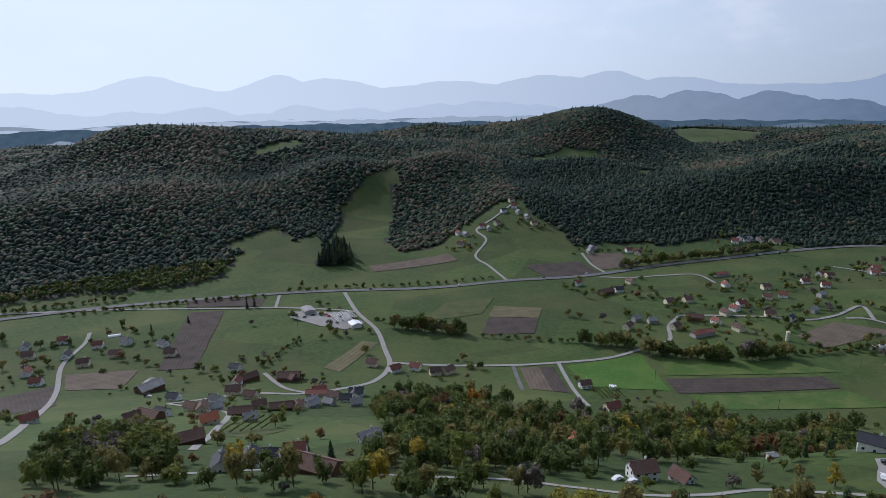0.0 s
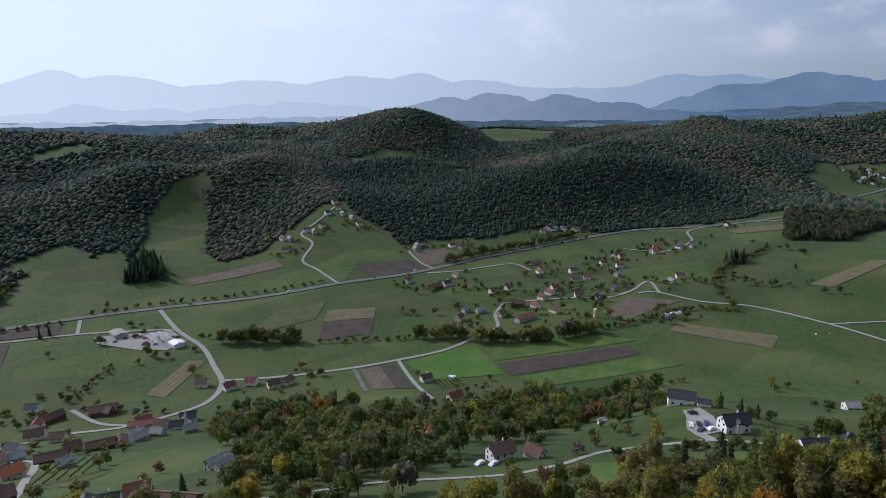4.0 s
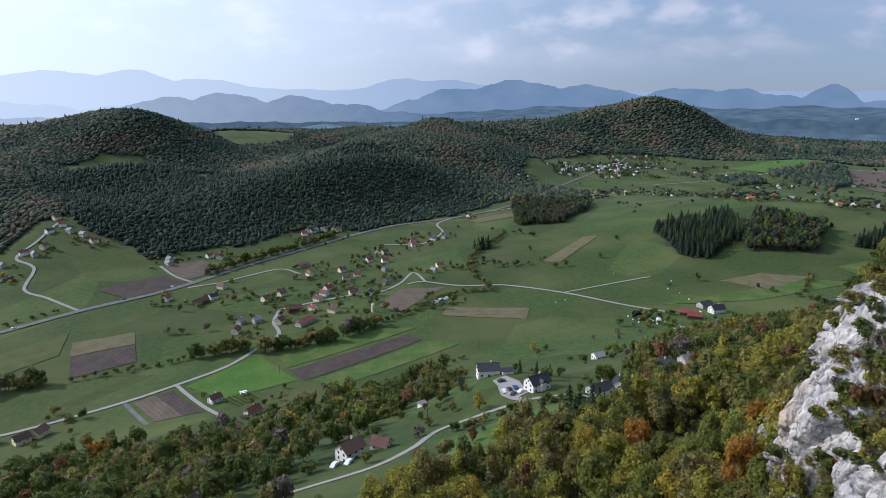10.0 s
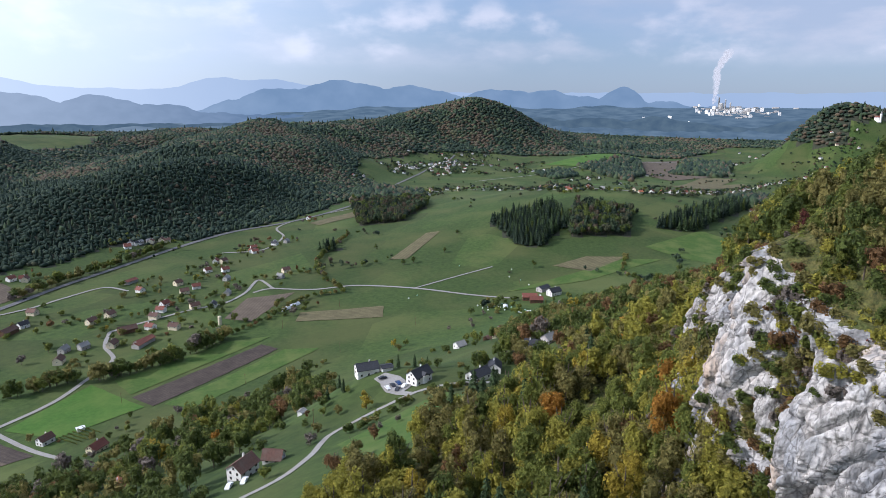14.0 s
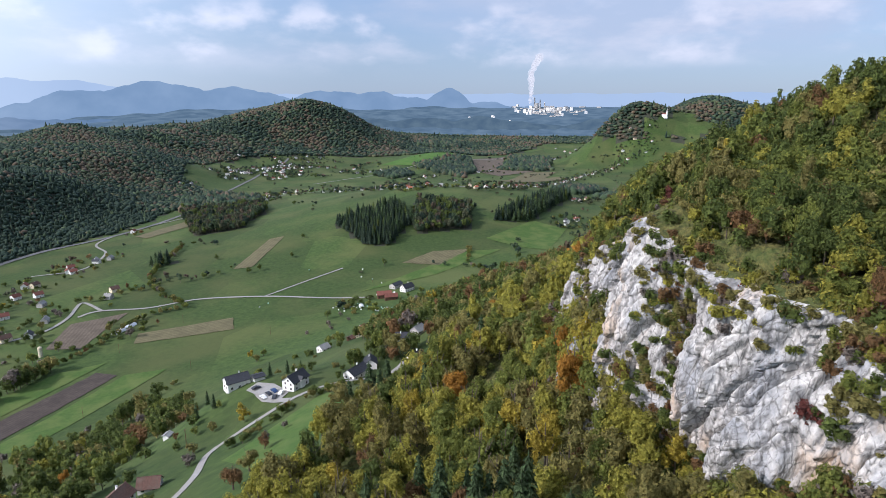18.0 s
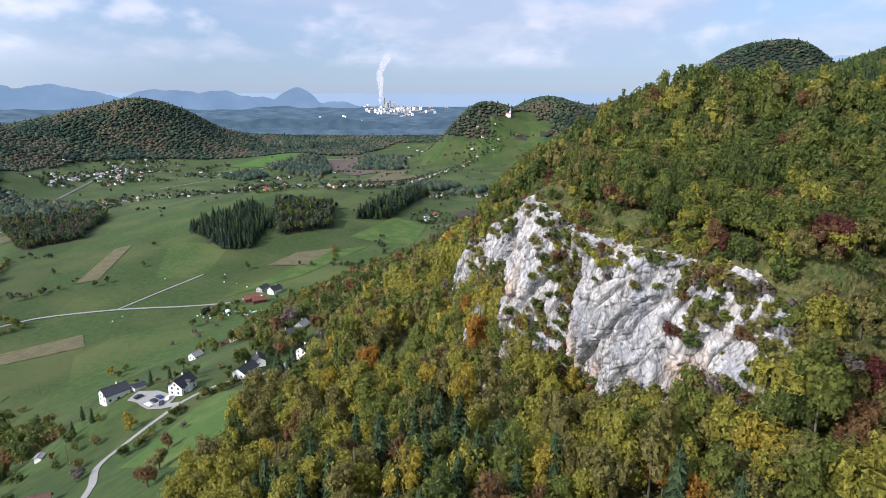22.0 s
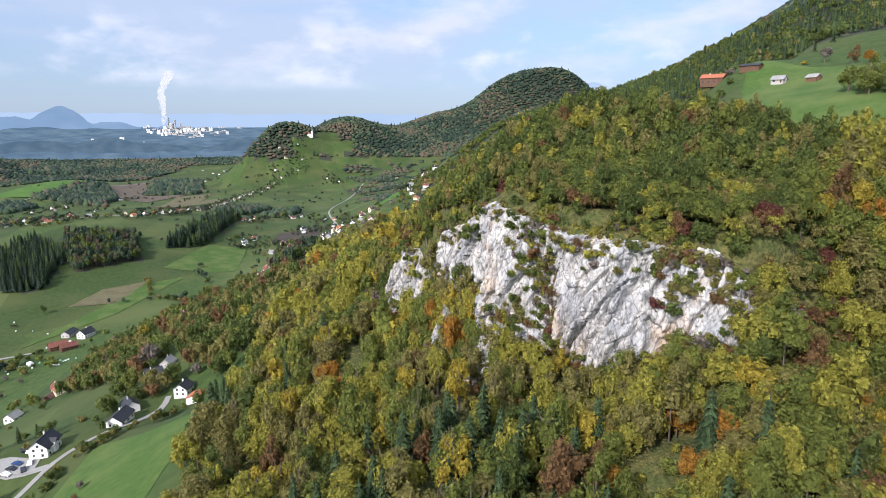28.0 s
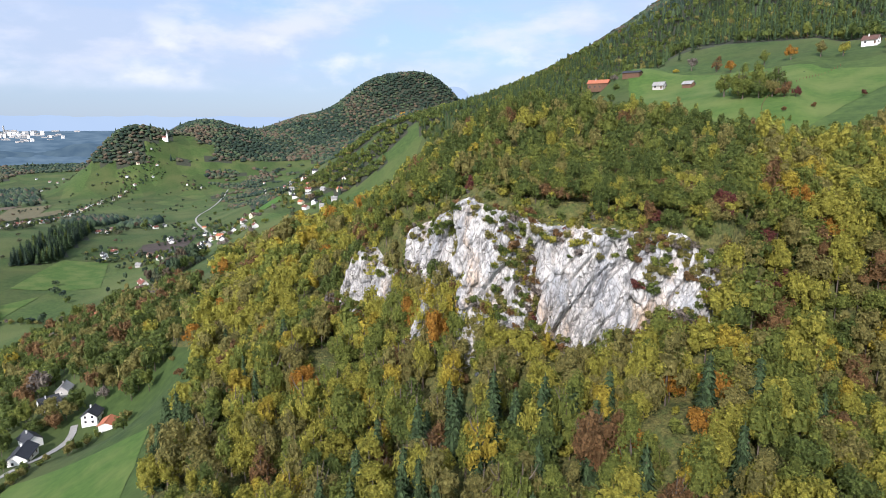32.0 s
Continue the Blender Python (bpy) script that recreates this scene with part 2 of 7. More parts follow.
def rock_material():
    """Pale limestone with grey runs, ochre stains and dark cracks."""
    m = surface("limestone", (0.215, 0.209, 0.198), (0.645, 0.622, 0.588), 1.6, 0.92, 0.5, 0.6, stretch=(1, 1, 0.45))
    n, k = m.node_tree.nodes, m.node_tree.links
    b = n["Principled BSDF"]
    base = b.inputs["Base Color"].links[0].from_socket
    co = n.new("ShaderNodeTexCoord")
    for size, colour, low, high, amount, squash in ((9.0, (0.50, 0.36, 0.24), 0.54, 0.68, 0.7, 0.4), (5.0, (0.25, 0.27, 0.30), 0.50, 0.64, 0.6, 0.35), (1.6, (0.30, 0.31, 0.32), 0.5, 0.62, 0.5, 0.3),
                                                   (1.1, (0.10, 0.10, 0.085), 0.60, 0.70, 0.8, 0.5)):
        mp = n.new("ShaderNodeMapping")
        mp.inputs["Scale"].default_value, mp.inputs["Location"].default_value = (1, 1, squash), (size, 0, 3)
        k.new(co.outputs["Object"], mp.inputs[0])
        tex = n.new("ShaderNodeTexNoise")
        tex.inputs["Scale"].default_value, tex.inputs["Detail"].default_value = 1 / size, 5
        k.new(mp.outputs[0], tex.inputs["Vector"])
        gate = n.new("ShaderNodeMapRange")
        gate.inputs[1].default_value, gate.inputs[2].default_value, gate.inputs[4].default_value = low, high, amount
        k.new(tex.outputs[0], gate.inputs[0])
        mix = n.new("ShaderNodeMix")
        mix.data_type = "RGBA"
        mix.inputs[7].default_value = (*colour, 1)
        k.new(gate.outputs[0], mix.inputs[0])
        k.new(base, mix.inputs[6])
        base = mix.outputs[2]
    # dark joints where the rock has split
    for size, squash, width in ((3.4, 0.34, 0.032), (1.5, 0.45, 0.030)):
        warp = n.new("ShaderNodeTexNoise")
        warp.inputs["Scale"].default_value, warp.inputs["Detail"].default_value = 1 / size, 4
        k.new(co.outputs["Object"], warp.inputs["Vector"])
        push = n.new("ShaderNodeMix")
        push.data_type, push.blend_type = "RGBA", "ADD"
        push.inputs[0].default_value = size * 0.5
        k.new(co.outputs["Object"], push.inputs[6])
        k.new(warp.outputs["Color"], push.inputs[7])
        mp = n.new("ShaderNodeMapping")
        mp.inputs["Scale"].default_value, mp.inputs["Rotation"].default_value = (1 / size, 1 / size, squash / size), (0.25, 0.3, 0)
        k.new(push.outputs[2], mp.inputs[0])
        cell = n.new("ShaderNodeTexVoronoi")
        cell.feature = "DISTANCE_TO_EDGE"
        cell.inputs["Scale"].default_value = 1.0
        k.new(mp.outputs[0], cell.inputs["Vector"])
        gate = n.new("ShaderNodeMapRange")
        gate.inputs[1].default_value, gate.inputs[2].default_value, gate.inputs[3].default_value, gate.inputs[4].default_value = 0.0, width * 2.5, 0.75, 0.0
        k.new(cell.outputs["Distance"], gate.inputs[0])
        mix = n.new("ShaderNodeMix")
        mix.data_type = "RGBA"
        mix.inputs[7].default_value = (0.09, 0.088, 0.085, 1)
        some = n.new("ShaderNodeMapRange")
        some.inputs[1].default_value, some.inputs[2].default_value = 0.38, 0.52
        k.new(warp.outputs[0], some.inputs[0])
        both = n.new("ShaderNodeMath")
        both.operation = "MULTIPLY"
        k.new(gate.outputs[0], both.inputs[0])
        k.new(some.outputs[0], both.inputs[1])
        k.new(both.outputs[0], mix.inputs[0])
        k.new(base, mix.inputs[6])
        base = mix.outputs[2]
    k.new(base, b.inputs["Base Color"])
    return m


def rows_material(name, low, high, pitch):
    """Worked soil in straight rows along the object's own y."""
    m = surface(name, low, high, 1.6, 0.95, 0.08, 0.8, patch=tuple(0.75 * v for v in low), patch_size=14, patch_amount=0.6)
    n, k = m.node_tree.nodes, m.node_tree.links
    b = n["Principled BSDF"]
    base = b.inputs["Base Color"].links[0].from_socket
    co = n.new("ShaderNodeTexCoord")
    wave = n.new("ShaderNodeTexWave")
    wave.bands_direction = "X"
    wave.inputs["Scale"].default_value, wave.inputs["Distortion"].default_value, wave.inputs["Detail"].default_value = 0.314 / pitch, 2.5, 3
    k.new(co.outputs["Object"], wave.inputs["Vector"])
    mix = n.new("ShaderNodeMix")
    mix.data_type, mix.blend_type = "RGBA", "MULTIPLY"
    rng = n.new("ShaderNodeMapRange")
    rng.inputs[3].default_value, rng.inputs[4].default_value = 0.86, 1.07
    k.new(wave.outputs[1], rng.inputs[0])
    mix.inputs[0].default_value = 1
    k.new(base, mix.inputs[6])
    k.new(rng.outputs[0], mix.inputs[7])
    k.new(mix.outputs[2], b.inputs["Base Color"])
    return m


def grass_material():
    m = surface("meadow_grass", (0.025, 0.050, 0.010), (0.054, 0.088, 0.019), 5.0, 0.95, 0.10, 0.7, patch=(0.080, 0.094, 0.028), patch_size=75, patch_amount=0.75)
    n, k = m.node_tree.nodes, m.node_tree.links
    b = n["Principled BSDF"]
    base = b.inputs["Base Color"].links[0].from_socket
    co = n.new("ShaderNodeTexCoord")
    vor = n.new("ShaderNodeTexVoronoi")
    vor.inputs["Scale"].default_value = 1 / 85
    mp = n.new("ShaderNodeMapping")
    mp.inputs["Scale"].default_value, mp.inputs["Rotation"].default_value = (0.6, 1.25, 0.0), (0, 0, 0.4)
    k.new(co.outputs["Object"], mp.inputs[0])
    k.new(mp.outputs[0], vor.inputs["Vector"])
    tone = n.new("ShaderNodeHueSaturation")
    rng = n.new("ShaderNodeMapRange")
    rng.inputs[3].default_value, rng.inputs[4].default_value = 0.76, 1.24
    k.new(vor.outputs["Color"], rng.inputs[0])
    k.new(rng.outputs[0], tone.inputs["Value"])
    k.new(base, tone.inputs["Color"])
    k.new(tone.outputs[0], b.inputs["Base Color"])
    return m


def glass_material():
    m = surface("window_glass", (0.02, 0.025, 0.03), (0.04, 0.05, 0.06), 1.0, 0.08, spec=0.6)
    return m


M = {
    "grass": grass_material(),
    "bright": surface("young_grass", (0.036, 0.098, 0.011), (0.056, 0.130, 0.016), 3.0, 0.95, 0.06, 0.6, patch=(0.10, 0.15, 0.03), patch_size=30),
    "mown": surface("mown_grass", (0.038, 0.082, 0.013), (0.062, 0.110, 0.019), 3.0, 0.95, 0.06, 0.6, patch=(0.13, 0.15, 0.045), patch_size=22),
    "soil": rows_material("ploughed_soil", (0.046, 0.036, 0.030), (0.082, 0.064, 0.053), 3.0),
    "pale_soil": rows_material("dry_soil", (0.095, 0.075, 0.055), (0.150, 0.118, 0.086), 3.5),
    "stubble": rows_material("stubble", (0.105, 0.095, 0.048), (0.155, 0.135, 0.070), 4.5),
    "crop": rows_material("garden_rows", (0.05, 0.075, 0.02), (0.10, 0.10, 0.035), 2.2),
    "litter": surface("leaf_litter", (0.025, 0.032, 0.010), (0.16, 0.145, 0.045), 0.9, 0.95, 0.9, 0.8, patch=(0.05, 0.075, 0.018), patch_size=3.0, patch_amount=0.7),
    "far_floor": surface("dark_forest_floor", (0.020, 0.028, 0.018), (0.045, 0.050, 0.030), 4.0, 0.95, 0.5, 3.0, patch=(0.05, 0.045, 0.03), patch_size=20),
    "asphalt": surface("asphalt", (0.095, 0.095, 0.097), (0.145, 0.145, 0.145), 1.5, 0.9, patch=(0.18, 0.18, 0.175), patch_size=12),
    "gravel": surface("pale_gravel", (0.22, 0.215, 0.205), (0.32, 0.31, 0.295), 0.9, 0.95, 0.03, 0.4, patch=(0.24, 0.22, 0.19), patch_size=9),
    "rock": rock_material(),
    "white": surface("white_plaster", (0.70, 0.69, 0.66), (0.82, 0.81, 0.78), 1.5, 0.9, vary=0.05, patch=(0.62, 0.60, 0.56), patch_size=5, patch_amount=0.4),
    "cream": surface("cream_plaster", (0.62, 0.54, 0.38), (0.72, 0.64, 0.46), 1.5, 0.9, vary=0.08, patch=(0.52, 0.45, 0.33), patch_size=5, patch_amount=0.4),
    "grey": surface("grey_plaster", (0.36, 0.34, 0.32), (0.48, 0.46, 0.43), 1.5, 0.9, vary=0.1, patch=(0.30, 0.28, 0.26), patch_size=5, patch_amount=0.4),
    "green_wall": surface("green_plaster", (0.05, 0.22, 0.18), (0.07, 0.28, 0.23), 1.5, 0.9),
    "timber": surface("brown_boards", (0.09, 0.05, 0.03), (0.16, 0.09, 0.055), 0.5, 0.85, stretch=(1, 1, 0.1), vary=0.15),
    "red_tile": surface("red_roof_tiles", (0.125, 0.046, 0.036), (0.195, 0.070, 0.050), 0.7, 0.8, 0.05, 0.4, vary=0.15, patch=(0.22, 0.09, 0.06), patch_size=4),
    "orange_tile": surface("orange_roof_tiles", (0.29, 0.098, 0.052), (0.40, 0.140, 0.074), 0.7, 0.8, 0.05, 0.4, vary=0.1, patch=(0.36, 0.14, 0.07), patch_size=4),
    "brown_tile": surface("brown_roof_tiles", (0.085, 0.045, 0.035), (0.15, 0.08, 0.06), 0.7, 0.8, 0.05, 0.4, vary=0.2, patch=(0.12, 0.10, 0.08), patch_size=4),
    "dark_tile": surface("anthracite_roof_tiles", (0.022, 0.023, 0.027), (0.045, 0.047, 0.055), 0.7, 0.6, 0.05, 0.4, vary=0.15),
    "grey_tile": surface("grey_roof_sheets", (0.20, 0.20, 0.20), (0.32, 0.315, 0.30), 0.9, 0.75, 0.03, 0.5, vary=0.15, patch=(0.17, 0.155, 0.14), patch_size=4),
    "glass": glass_material(),
    "sheet": surface("white_sheeting", (0.72, 0.74, 0.76), (0.82, 0.84, 0.85), 2.0, 0.5),
    "steel": surface("galvanised_steel", (0.32, 0.33, 0.34), (0.45, 0.46, 0.47), 0.8, 0.45, metal=0.6),
    "concrete": surface("concrete", (0.30, 0.295, 0.28), (0.42, 0.41, 0.39), 1.2, 0.9, 0.02, 0.5, patch=(0.25, 0.24, 0.22), patch_size=6),
    "bale_film": surface("white_bale_film", (0.72, 0.76, 0.74), (0.84, 0.87, 0.85), 0.5, 0.4),
    "green_film": surface("green_bale_film", (0.22, 0.42, 0.33), (0.34, 0.54, 0.44), 0.5, 0.4),
    "bark": surface("bark", (0.07, 0.055, 0.042), (0.15, 0.125, 0.10), 0.3, 0.95, 0.03, 0.2, stretch=(1, 1, 0.2)),
    "tyre": surface("tyre_rubber", (0.015, 0.015, 0.015), (0.03, 0.03, 0.03), 0.2, 0.9),
    "car_white": surface("white_car_paint", (0.75, 0.75, 0.75), (0.8, 0.8, 0.8), 2, 0.25, spec=0.6),
    "car_dark": surface("dark_car_paint", (0.02, 0.022, 0.03), (0.03, 0.033, 0.04), 2, 0.25, spec=0.6),
    "car_blue": surface("blue_car_paint", (0.02, 0.05, 0.14), (0.03, 0.07, 0.18), 2, 0.25, spec=0.6),
    "car_red": surface("red_car_paint", (0.35, 0.02, 0.02), (0.42, 0.03, 0.03), 2, 0.25, spec=0.6),
}
# leaves near the camera, then the tones of far woods
LEAVES = [
    foliage("leaf_green", (0.087, 0.112, 0.024), (0.230, 0.255, 0.052), 0.35, 0.25),
    foliage("leaf_yellow_green", (0.178, 0.178, 0.030), (0.421, 0.385, 0.066), 0.38, 0.25),
    foliage("leaf_olive", (0.123, 0.116, 0.034), (0.297, 0.262, 0.084), 0.35, 0.25),
    foliage("leaf_yellow", (0.220, 0.165, 0.022), (0.480, 0.385, 0.052), 0.35, 0.25),
    foliage("leaf_orange", (0.220, 0.104, 0.016), (0.460, 0.235, 0.038), 0.35, 0.25),
    foliage("leaf_rust", (0.110, 0.066, 0.028), (0.265, 0.152, 0.066), 0.35, 0.25),
    foliage("leaf_wine", (0.080, 0.028, 0.024), (0.190, 0.062, 0.048), 0.35, 0.25),
    foliage("needle_green", (0.026, 0.045, 0.019), (0.090, 0.140, 0.056), 0.15, 0.25),
    foliage("leaf_dark_green", (0.049, 0.072, 0.018), (0.146, 0.185, 0.044), 0.35, 0.25),
    M["bark"],
    foliage("twig_grey", (0.073, 0.060, 0.050), (0.244, 0.204, 0.171), 0.15, 0.25),
    foliage("wood_far_dark", (0.016, 0.030, 0.018), (0.038, 0.055, 0.032), 0.0, 2.5, 0.035),
    foliage("wood_far_green", (0.036, 0.058, 0.028), (0.070, 0.096, 0.046), 0.0, 2.5, 0.035),
    foliage("wood_far_brown", (0.072, 0.056, 0.036), (0.120, 0.090, 0.056), 0.0, 2.5, 0.035),
    foliage("wood_far_olive", (0.050, 0.056, 0.030), (0.092, 0.096, 0.050), 0.0, 2.5, 0.035),
]
GREEN, YGREEN, OLIVE, YELLOW, ORANGE, RUST, WINE, NEEDLE, DARK, BARK, TWIG, FAR_DARK, FAR_GREEN, FAR_BROWN, FAR_OLIVE = range(15)


# ---- helpers for building ----
def mesh_from(name, co, faces, mats, index=None, smooth_faces=False):
    """A mesh from arrays of points and of faces with one count of corners."""
    me = bpy.data.meshes.new(name)
    co, faces = np.asarray(co, np.float32), np.asarray(faces, np.int32)
    n, k = faces.shape
    me.vertices.add(len(co))
    me.vertices.foreach_set("co", co.ravel())
    me.loops.add(n * k)
    me.loops.foreach_set("vertex_index", faces.ravel())
    me.polygons.add(n)
    me.polygons.foreach_set("loop_start", np.arange(n, dtype=np.int32) * k)
    for m in mats:
        me.materials.append(m)
    if index is not None:
        me.polygons.foreach_set("material_index", np.asarray(index, np.int32))
    if smooth_faces:
        me.polygons.foreach_set("use_smooth", np.ones(n, bool))
    me.update(calc_edges=True)
    return me


def part(name, shape, material, parent, label="", at=None):
    """Links a bmesh or mesh as one part under a thing."""
    if isinstance(shape, bmesh.types.BMesh):
        me = bpy.data.meshes.new(name)
        shape.to_mesh(me)
        shape.free()
        me.materials.append(material)
    else:
        me = shape
    ob = new(name, me)
    ob.parent = parent
    if at is not None:
        ob.matrix_basis = at
    return tagged(ob, label) if label else ob


def empty(name, label, category, group="", at=None):
    ob = tagged(new(name), label, category, group)
    ob.empty_display_size = 1.0
    if at is not None:
        ob.matrix_basis = at
    return ob


def box(bm, x0, x1, y0, y1, z0, z1, bevel=0.0):
    v = [bm.verts.new(p) for p in ((x0, y0, z0), (x1, y0, z0), (x1, y1, z0), (x0, y1, z0), (x0, y0, z1), (x1, y0, z1), (x1, y1, z1), (x0, y1, z1))]
    made = [bm.faces.new([v[i] for i in f]) for f in ((3, 2, 1, 0), (4, 5, 6, 7), (0, 1, 5, 4), (1, 2, 6, 5), (2, 3, 7, 6), (3, 0, 4, 7))]
    if bevel:
        edges = list({e for f in made for e in f.edges})
        bmesh.ops.bevel(bm, geom=edges, offset=bevel, segments=2, affect="EDGES", profile=0.6)
    return bm


def boxes(*sizes):
    bm = bmesh.new()
    for s in sizes:
        box(bm, *s)
    return bm


def tube(bm, path, radii, sides=6):
    """A tapered tube along points."""
    rings = []
    for i, p in enumerate(path):
        a, b = Vector(path[max(i - 1, 0)]), Vector(path[min(i + 1, len(path) - 1)])
        d = (b - a).normalized()
        u = d.orthogonal().normalized()
        w = d.cross(u)
        rings.append([bm.verts.new(Vector(p) + radii[i] * (math.cos(t) * u + math.sin(t) * w)) for t in [2 * math.pi * j / sides for j in range(sides)]])
    for a, b in zip(rings, rings[1:]):
        for j in range(sides):
            bm.faces.new((a[j], a[(j + 1) % sides], b[(j + 1) % sides], b[j]))
    bm.faces.new(rings[-1])
    bm.faces.new(rings[0][::-1])
    return bm


def z_at(x, y):
    return float(height(x, y))


def inside(poly, x, y):
    """Which of the points lie inside the polygon."""
    hit = np.zeros(np.shape(x), bool)
    for (x0, y0), (x1, y1) in zip(poly, poly[1:] + poly[:1]):
        if y0 == y1:
            continue
        hit ^= ((y0 > y) != (y1 > y)) & (x < (x1 - x0) * (y - y0) / (y1 - y0) + x0)
    return hit


def along(points, step=5.0):
    """A smooth line through plan points, cut into even steps."""
    p = np.array(points, float)
    p = np.vstack([2 * p[0] - p[1], p, 2 * p[-1] - p[-2]])
    out = []
    for i in range(1, len(p) - 2):
        n = max(2, int(np.hypot(*(p[i + 1] - p[i])) / step))
        for t in np.arange(n) / n:
            out.append(0.5 * (2 * p[i] + (p[i + 1] - p[i - 1]) * t + (2 * p[i - 1] - 5 * p[i] + 4 * p[i + 1] - p[i + 2]) * t * t
                              + (3 * p[i] - p[i - 1] - 3 * p[i + 1] + p[i + 2]) * t ** 3))
    out.append(p[-2])
    return np.array(out)


ROAD_LINES = []


def road(label, points, breadth, material, lift=0.0, kind_name="road"):
    line, width = along(points), breadth * 0.82
    d = np.gradient(line, axis=0)
    d /= np.maximum(np.hypot(d[:, 0], d[:, 1]), 1e-6)[:, None]
    side = np.stack([-d[:, 1], d[:, 0]], -1)
    co = []
    for f in (-0.5, -0.17, 0.17, 0.5):
        e = line + side * width * f * (1 + 0.05 * np.sin(np.arange(len(line)) * 1.7 + f * 9))[:, None]
        far = np.hypot(e[:, 0], e[:, 1])
        co.append(np.column_stack([e, height(e[:, 0], e[:, 1]) + 0.10 + lift + 0.0007 * far]))
    n = len(line)
    co = np.concatenate(co)
    quads = [(k * n + i, k * n + i + 1, (k + 1) * n + i + 1, (k + 1) * n + i) for k in range(3) for i in range(n - 1)]
    quads = np.array(quads)[:, ::-1]
    ROAD_LINES.append((line, width))
    return tagged(new(kind_name, mesh_from(kind_name, co, quads, [material])), label, kind="structure")


def near_road(x, y, gap):
    """Which of the points lie on or beside a road."""
    bad = np.zeros(len(x), bool)
    for line, width in ROAD_LINES:
        lo, hi = line.min(0) - width - gap, line.max(0) + width + gap
        k = np.where((x > lo[0]) & (x < hi[0]) & (y > lo[1]) & (y < hi[1]))[0]
        if len(k):
            d = np.hypot(x[k, None] - line[None, :, 0], y[k, None] - line[None, :, 1]).min(1)
            bad[k[d < width * 0.5 + gap]] = True
    return bad


def field(label, corners, material, lift=0.0):
    """A patch of worked land on the slope, its rows along the longer side."""
    a, b, c, d = [np.array(p, float) for p in corners]
    if np.hypot(*(b - a)) > np.hypot(*(d - a)):
        a, b, c, d = b, c, d, a
    n = max(3, int(max(np.hypot(*(b - a)), np.hypot(*(c - d))) / 6))
    m = max(3, int(max(np.hypot(*(d - a)), np.hypot(*(c - b))) / 6))
    s, t = np.meshgrid(np.linspace(0, 1, n + 1), np.linspace(0, 1, m + 1), indexing="ij")
    s, t = s[..., None], t[..., None]
    p = (1 - s) * (1 - t) * a + s * (1 - t) * b + s * t * c + (1 - s) * t * d
    edge = ((s == 0) | (s == 1) | (t == 0) | (t == 1))[..., 0]
    p = p + edge[..., None] * np.stack([ripple(p[..., 0], p[..., 1], 4, 1), ripple(p[..., 0], p[..., 1], 4, 2)], -1) * 0.5
    far = np.hypot(p[..., 0], p[..., 1])
    z = height(p[..., 0], p[..., 1]) + 0.06 + lift + 0.0006 * far
    turn = math.atan2(*(d - a)[::-1]) - math.pi / 2
    org = Vector((*a, float(z[0, 0])))
    cs, sn = math.cos(-turn), math.sin(-turn)
    x, y = p[..., 0] - a[0], p[..., 1] - a[1]
    co = np.stack([x * cs - y * sn, x * sn + y * cs, z - org.z], -1).reshape(-1, 3)
    idx = np.arange((n + 1) * (m + 1)).reshape(n + 1, m + 1)
    q = np.stack([idx[:-1, :-1], idx[1:, :-1], idx[1:, 1:], idx[:-1, 1:]], -1).reshape(-1, 4)
    area = np.cross(co[q[0, 1]] - co[q[0, 0]], co[q[0, 2]] - co[q[0, 0]])[2]
    ob = new("field", mesh_from("field", co, q if area > 0 else q[:, ::-1], [material]))
    ob.matrix_basis = Matrix.Translation(org) @ Matrix.Rotation(turn, 4, "Z")
    return tagged(ob, label, kind="structure")


# ---- the ground ----
rad = np.concatenate([np.arange(0.5, 130, 2.2), np.geomspace(130, 4840, 215)])
ang = np.radians(np.arange(0, 360, 1.2))
R, A = np.meshgrid(rad, ang, indexing="ij")
gx, gy = 40 + R * np.sin(A), 40 + R * np.cos(A)
nr, na = gx.shape
idx = np.arange(nr * na).reshape(nr, na)
nxt = np.roll(idx, -1, 1)
q = np.stack([idx[:-1], nxt[:-1], nxt[1:], idx[1:]], -1).reshape(-1, 4)[:, ::-1]
q_ground = q
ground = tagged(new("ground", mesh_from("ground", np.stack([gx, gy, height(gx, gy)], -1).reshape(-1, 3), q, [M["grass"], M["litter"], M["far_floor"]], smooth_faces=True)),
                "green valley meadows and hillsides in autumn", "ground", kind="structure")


# ---- trees ----
def cube_ball(cuts):
    """Points and quads of a ball made from a cube."""
    pts, quads = [], []
    g = np.linspace(-1, 1, cuts + 1)
    for axis in range(3):
        for side in (-1, 1):
            base = len(pts)
            for u in g:
                for v in g:
                    p = [0, 0, 0]
                    p[axis], p[(axis + 1) % 3], p[(axis + 2) % 3] = side, u * side, v
                    pts.append(p)
            for i in range(cuts):
                for j in range(cuts):
                    k = base + i * (cuts + 1) + j
                    quads.append((k, k + cuts + 1, k + cuts + 2, k + 1))
    p = np.array(pts, float)
    return p / np.linalg.norm(p, axis=1)[:, None], np.array(quads)


def tri(quads):
    """Quads split into triangles."""
    q = np.asarray(quads)
    return np.concatenate([q[:, [0, 1, 2]], q[:, [0, 2, 3]]])


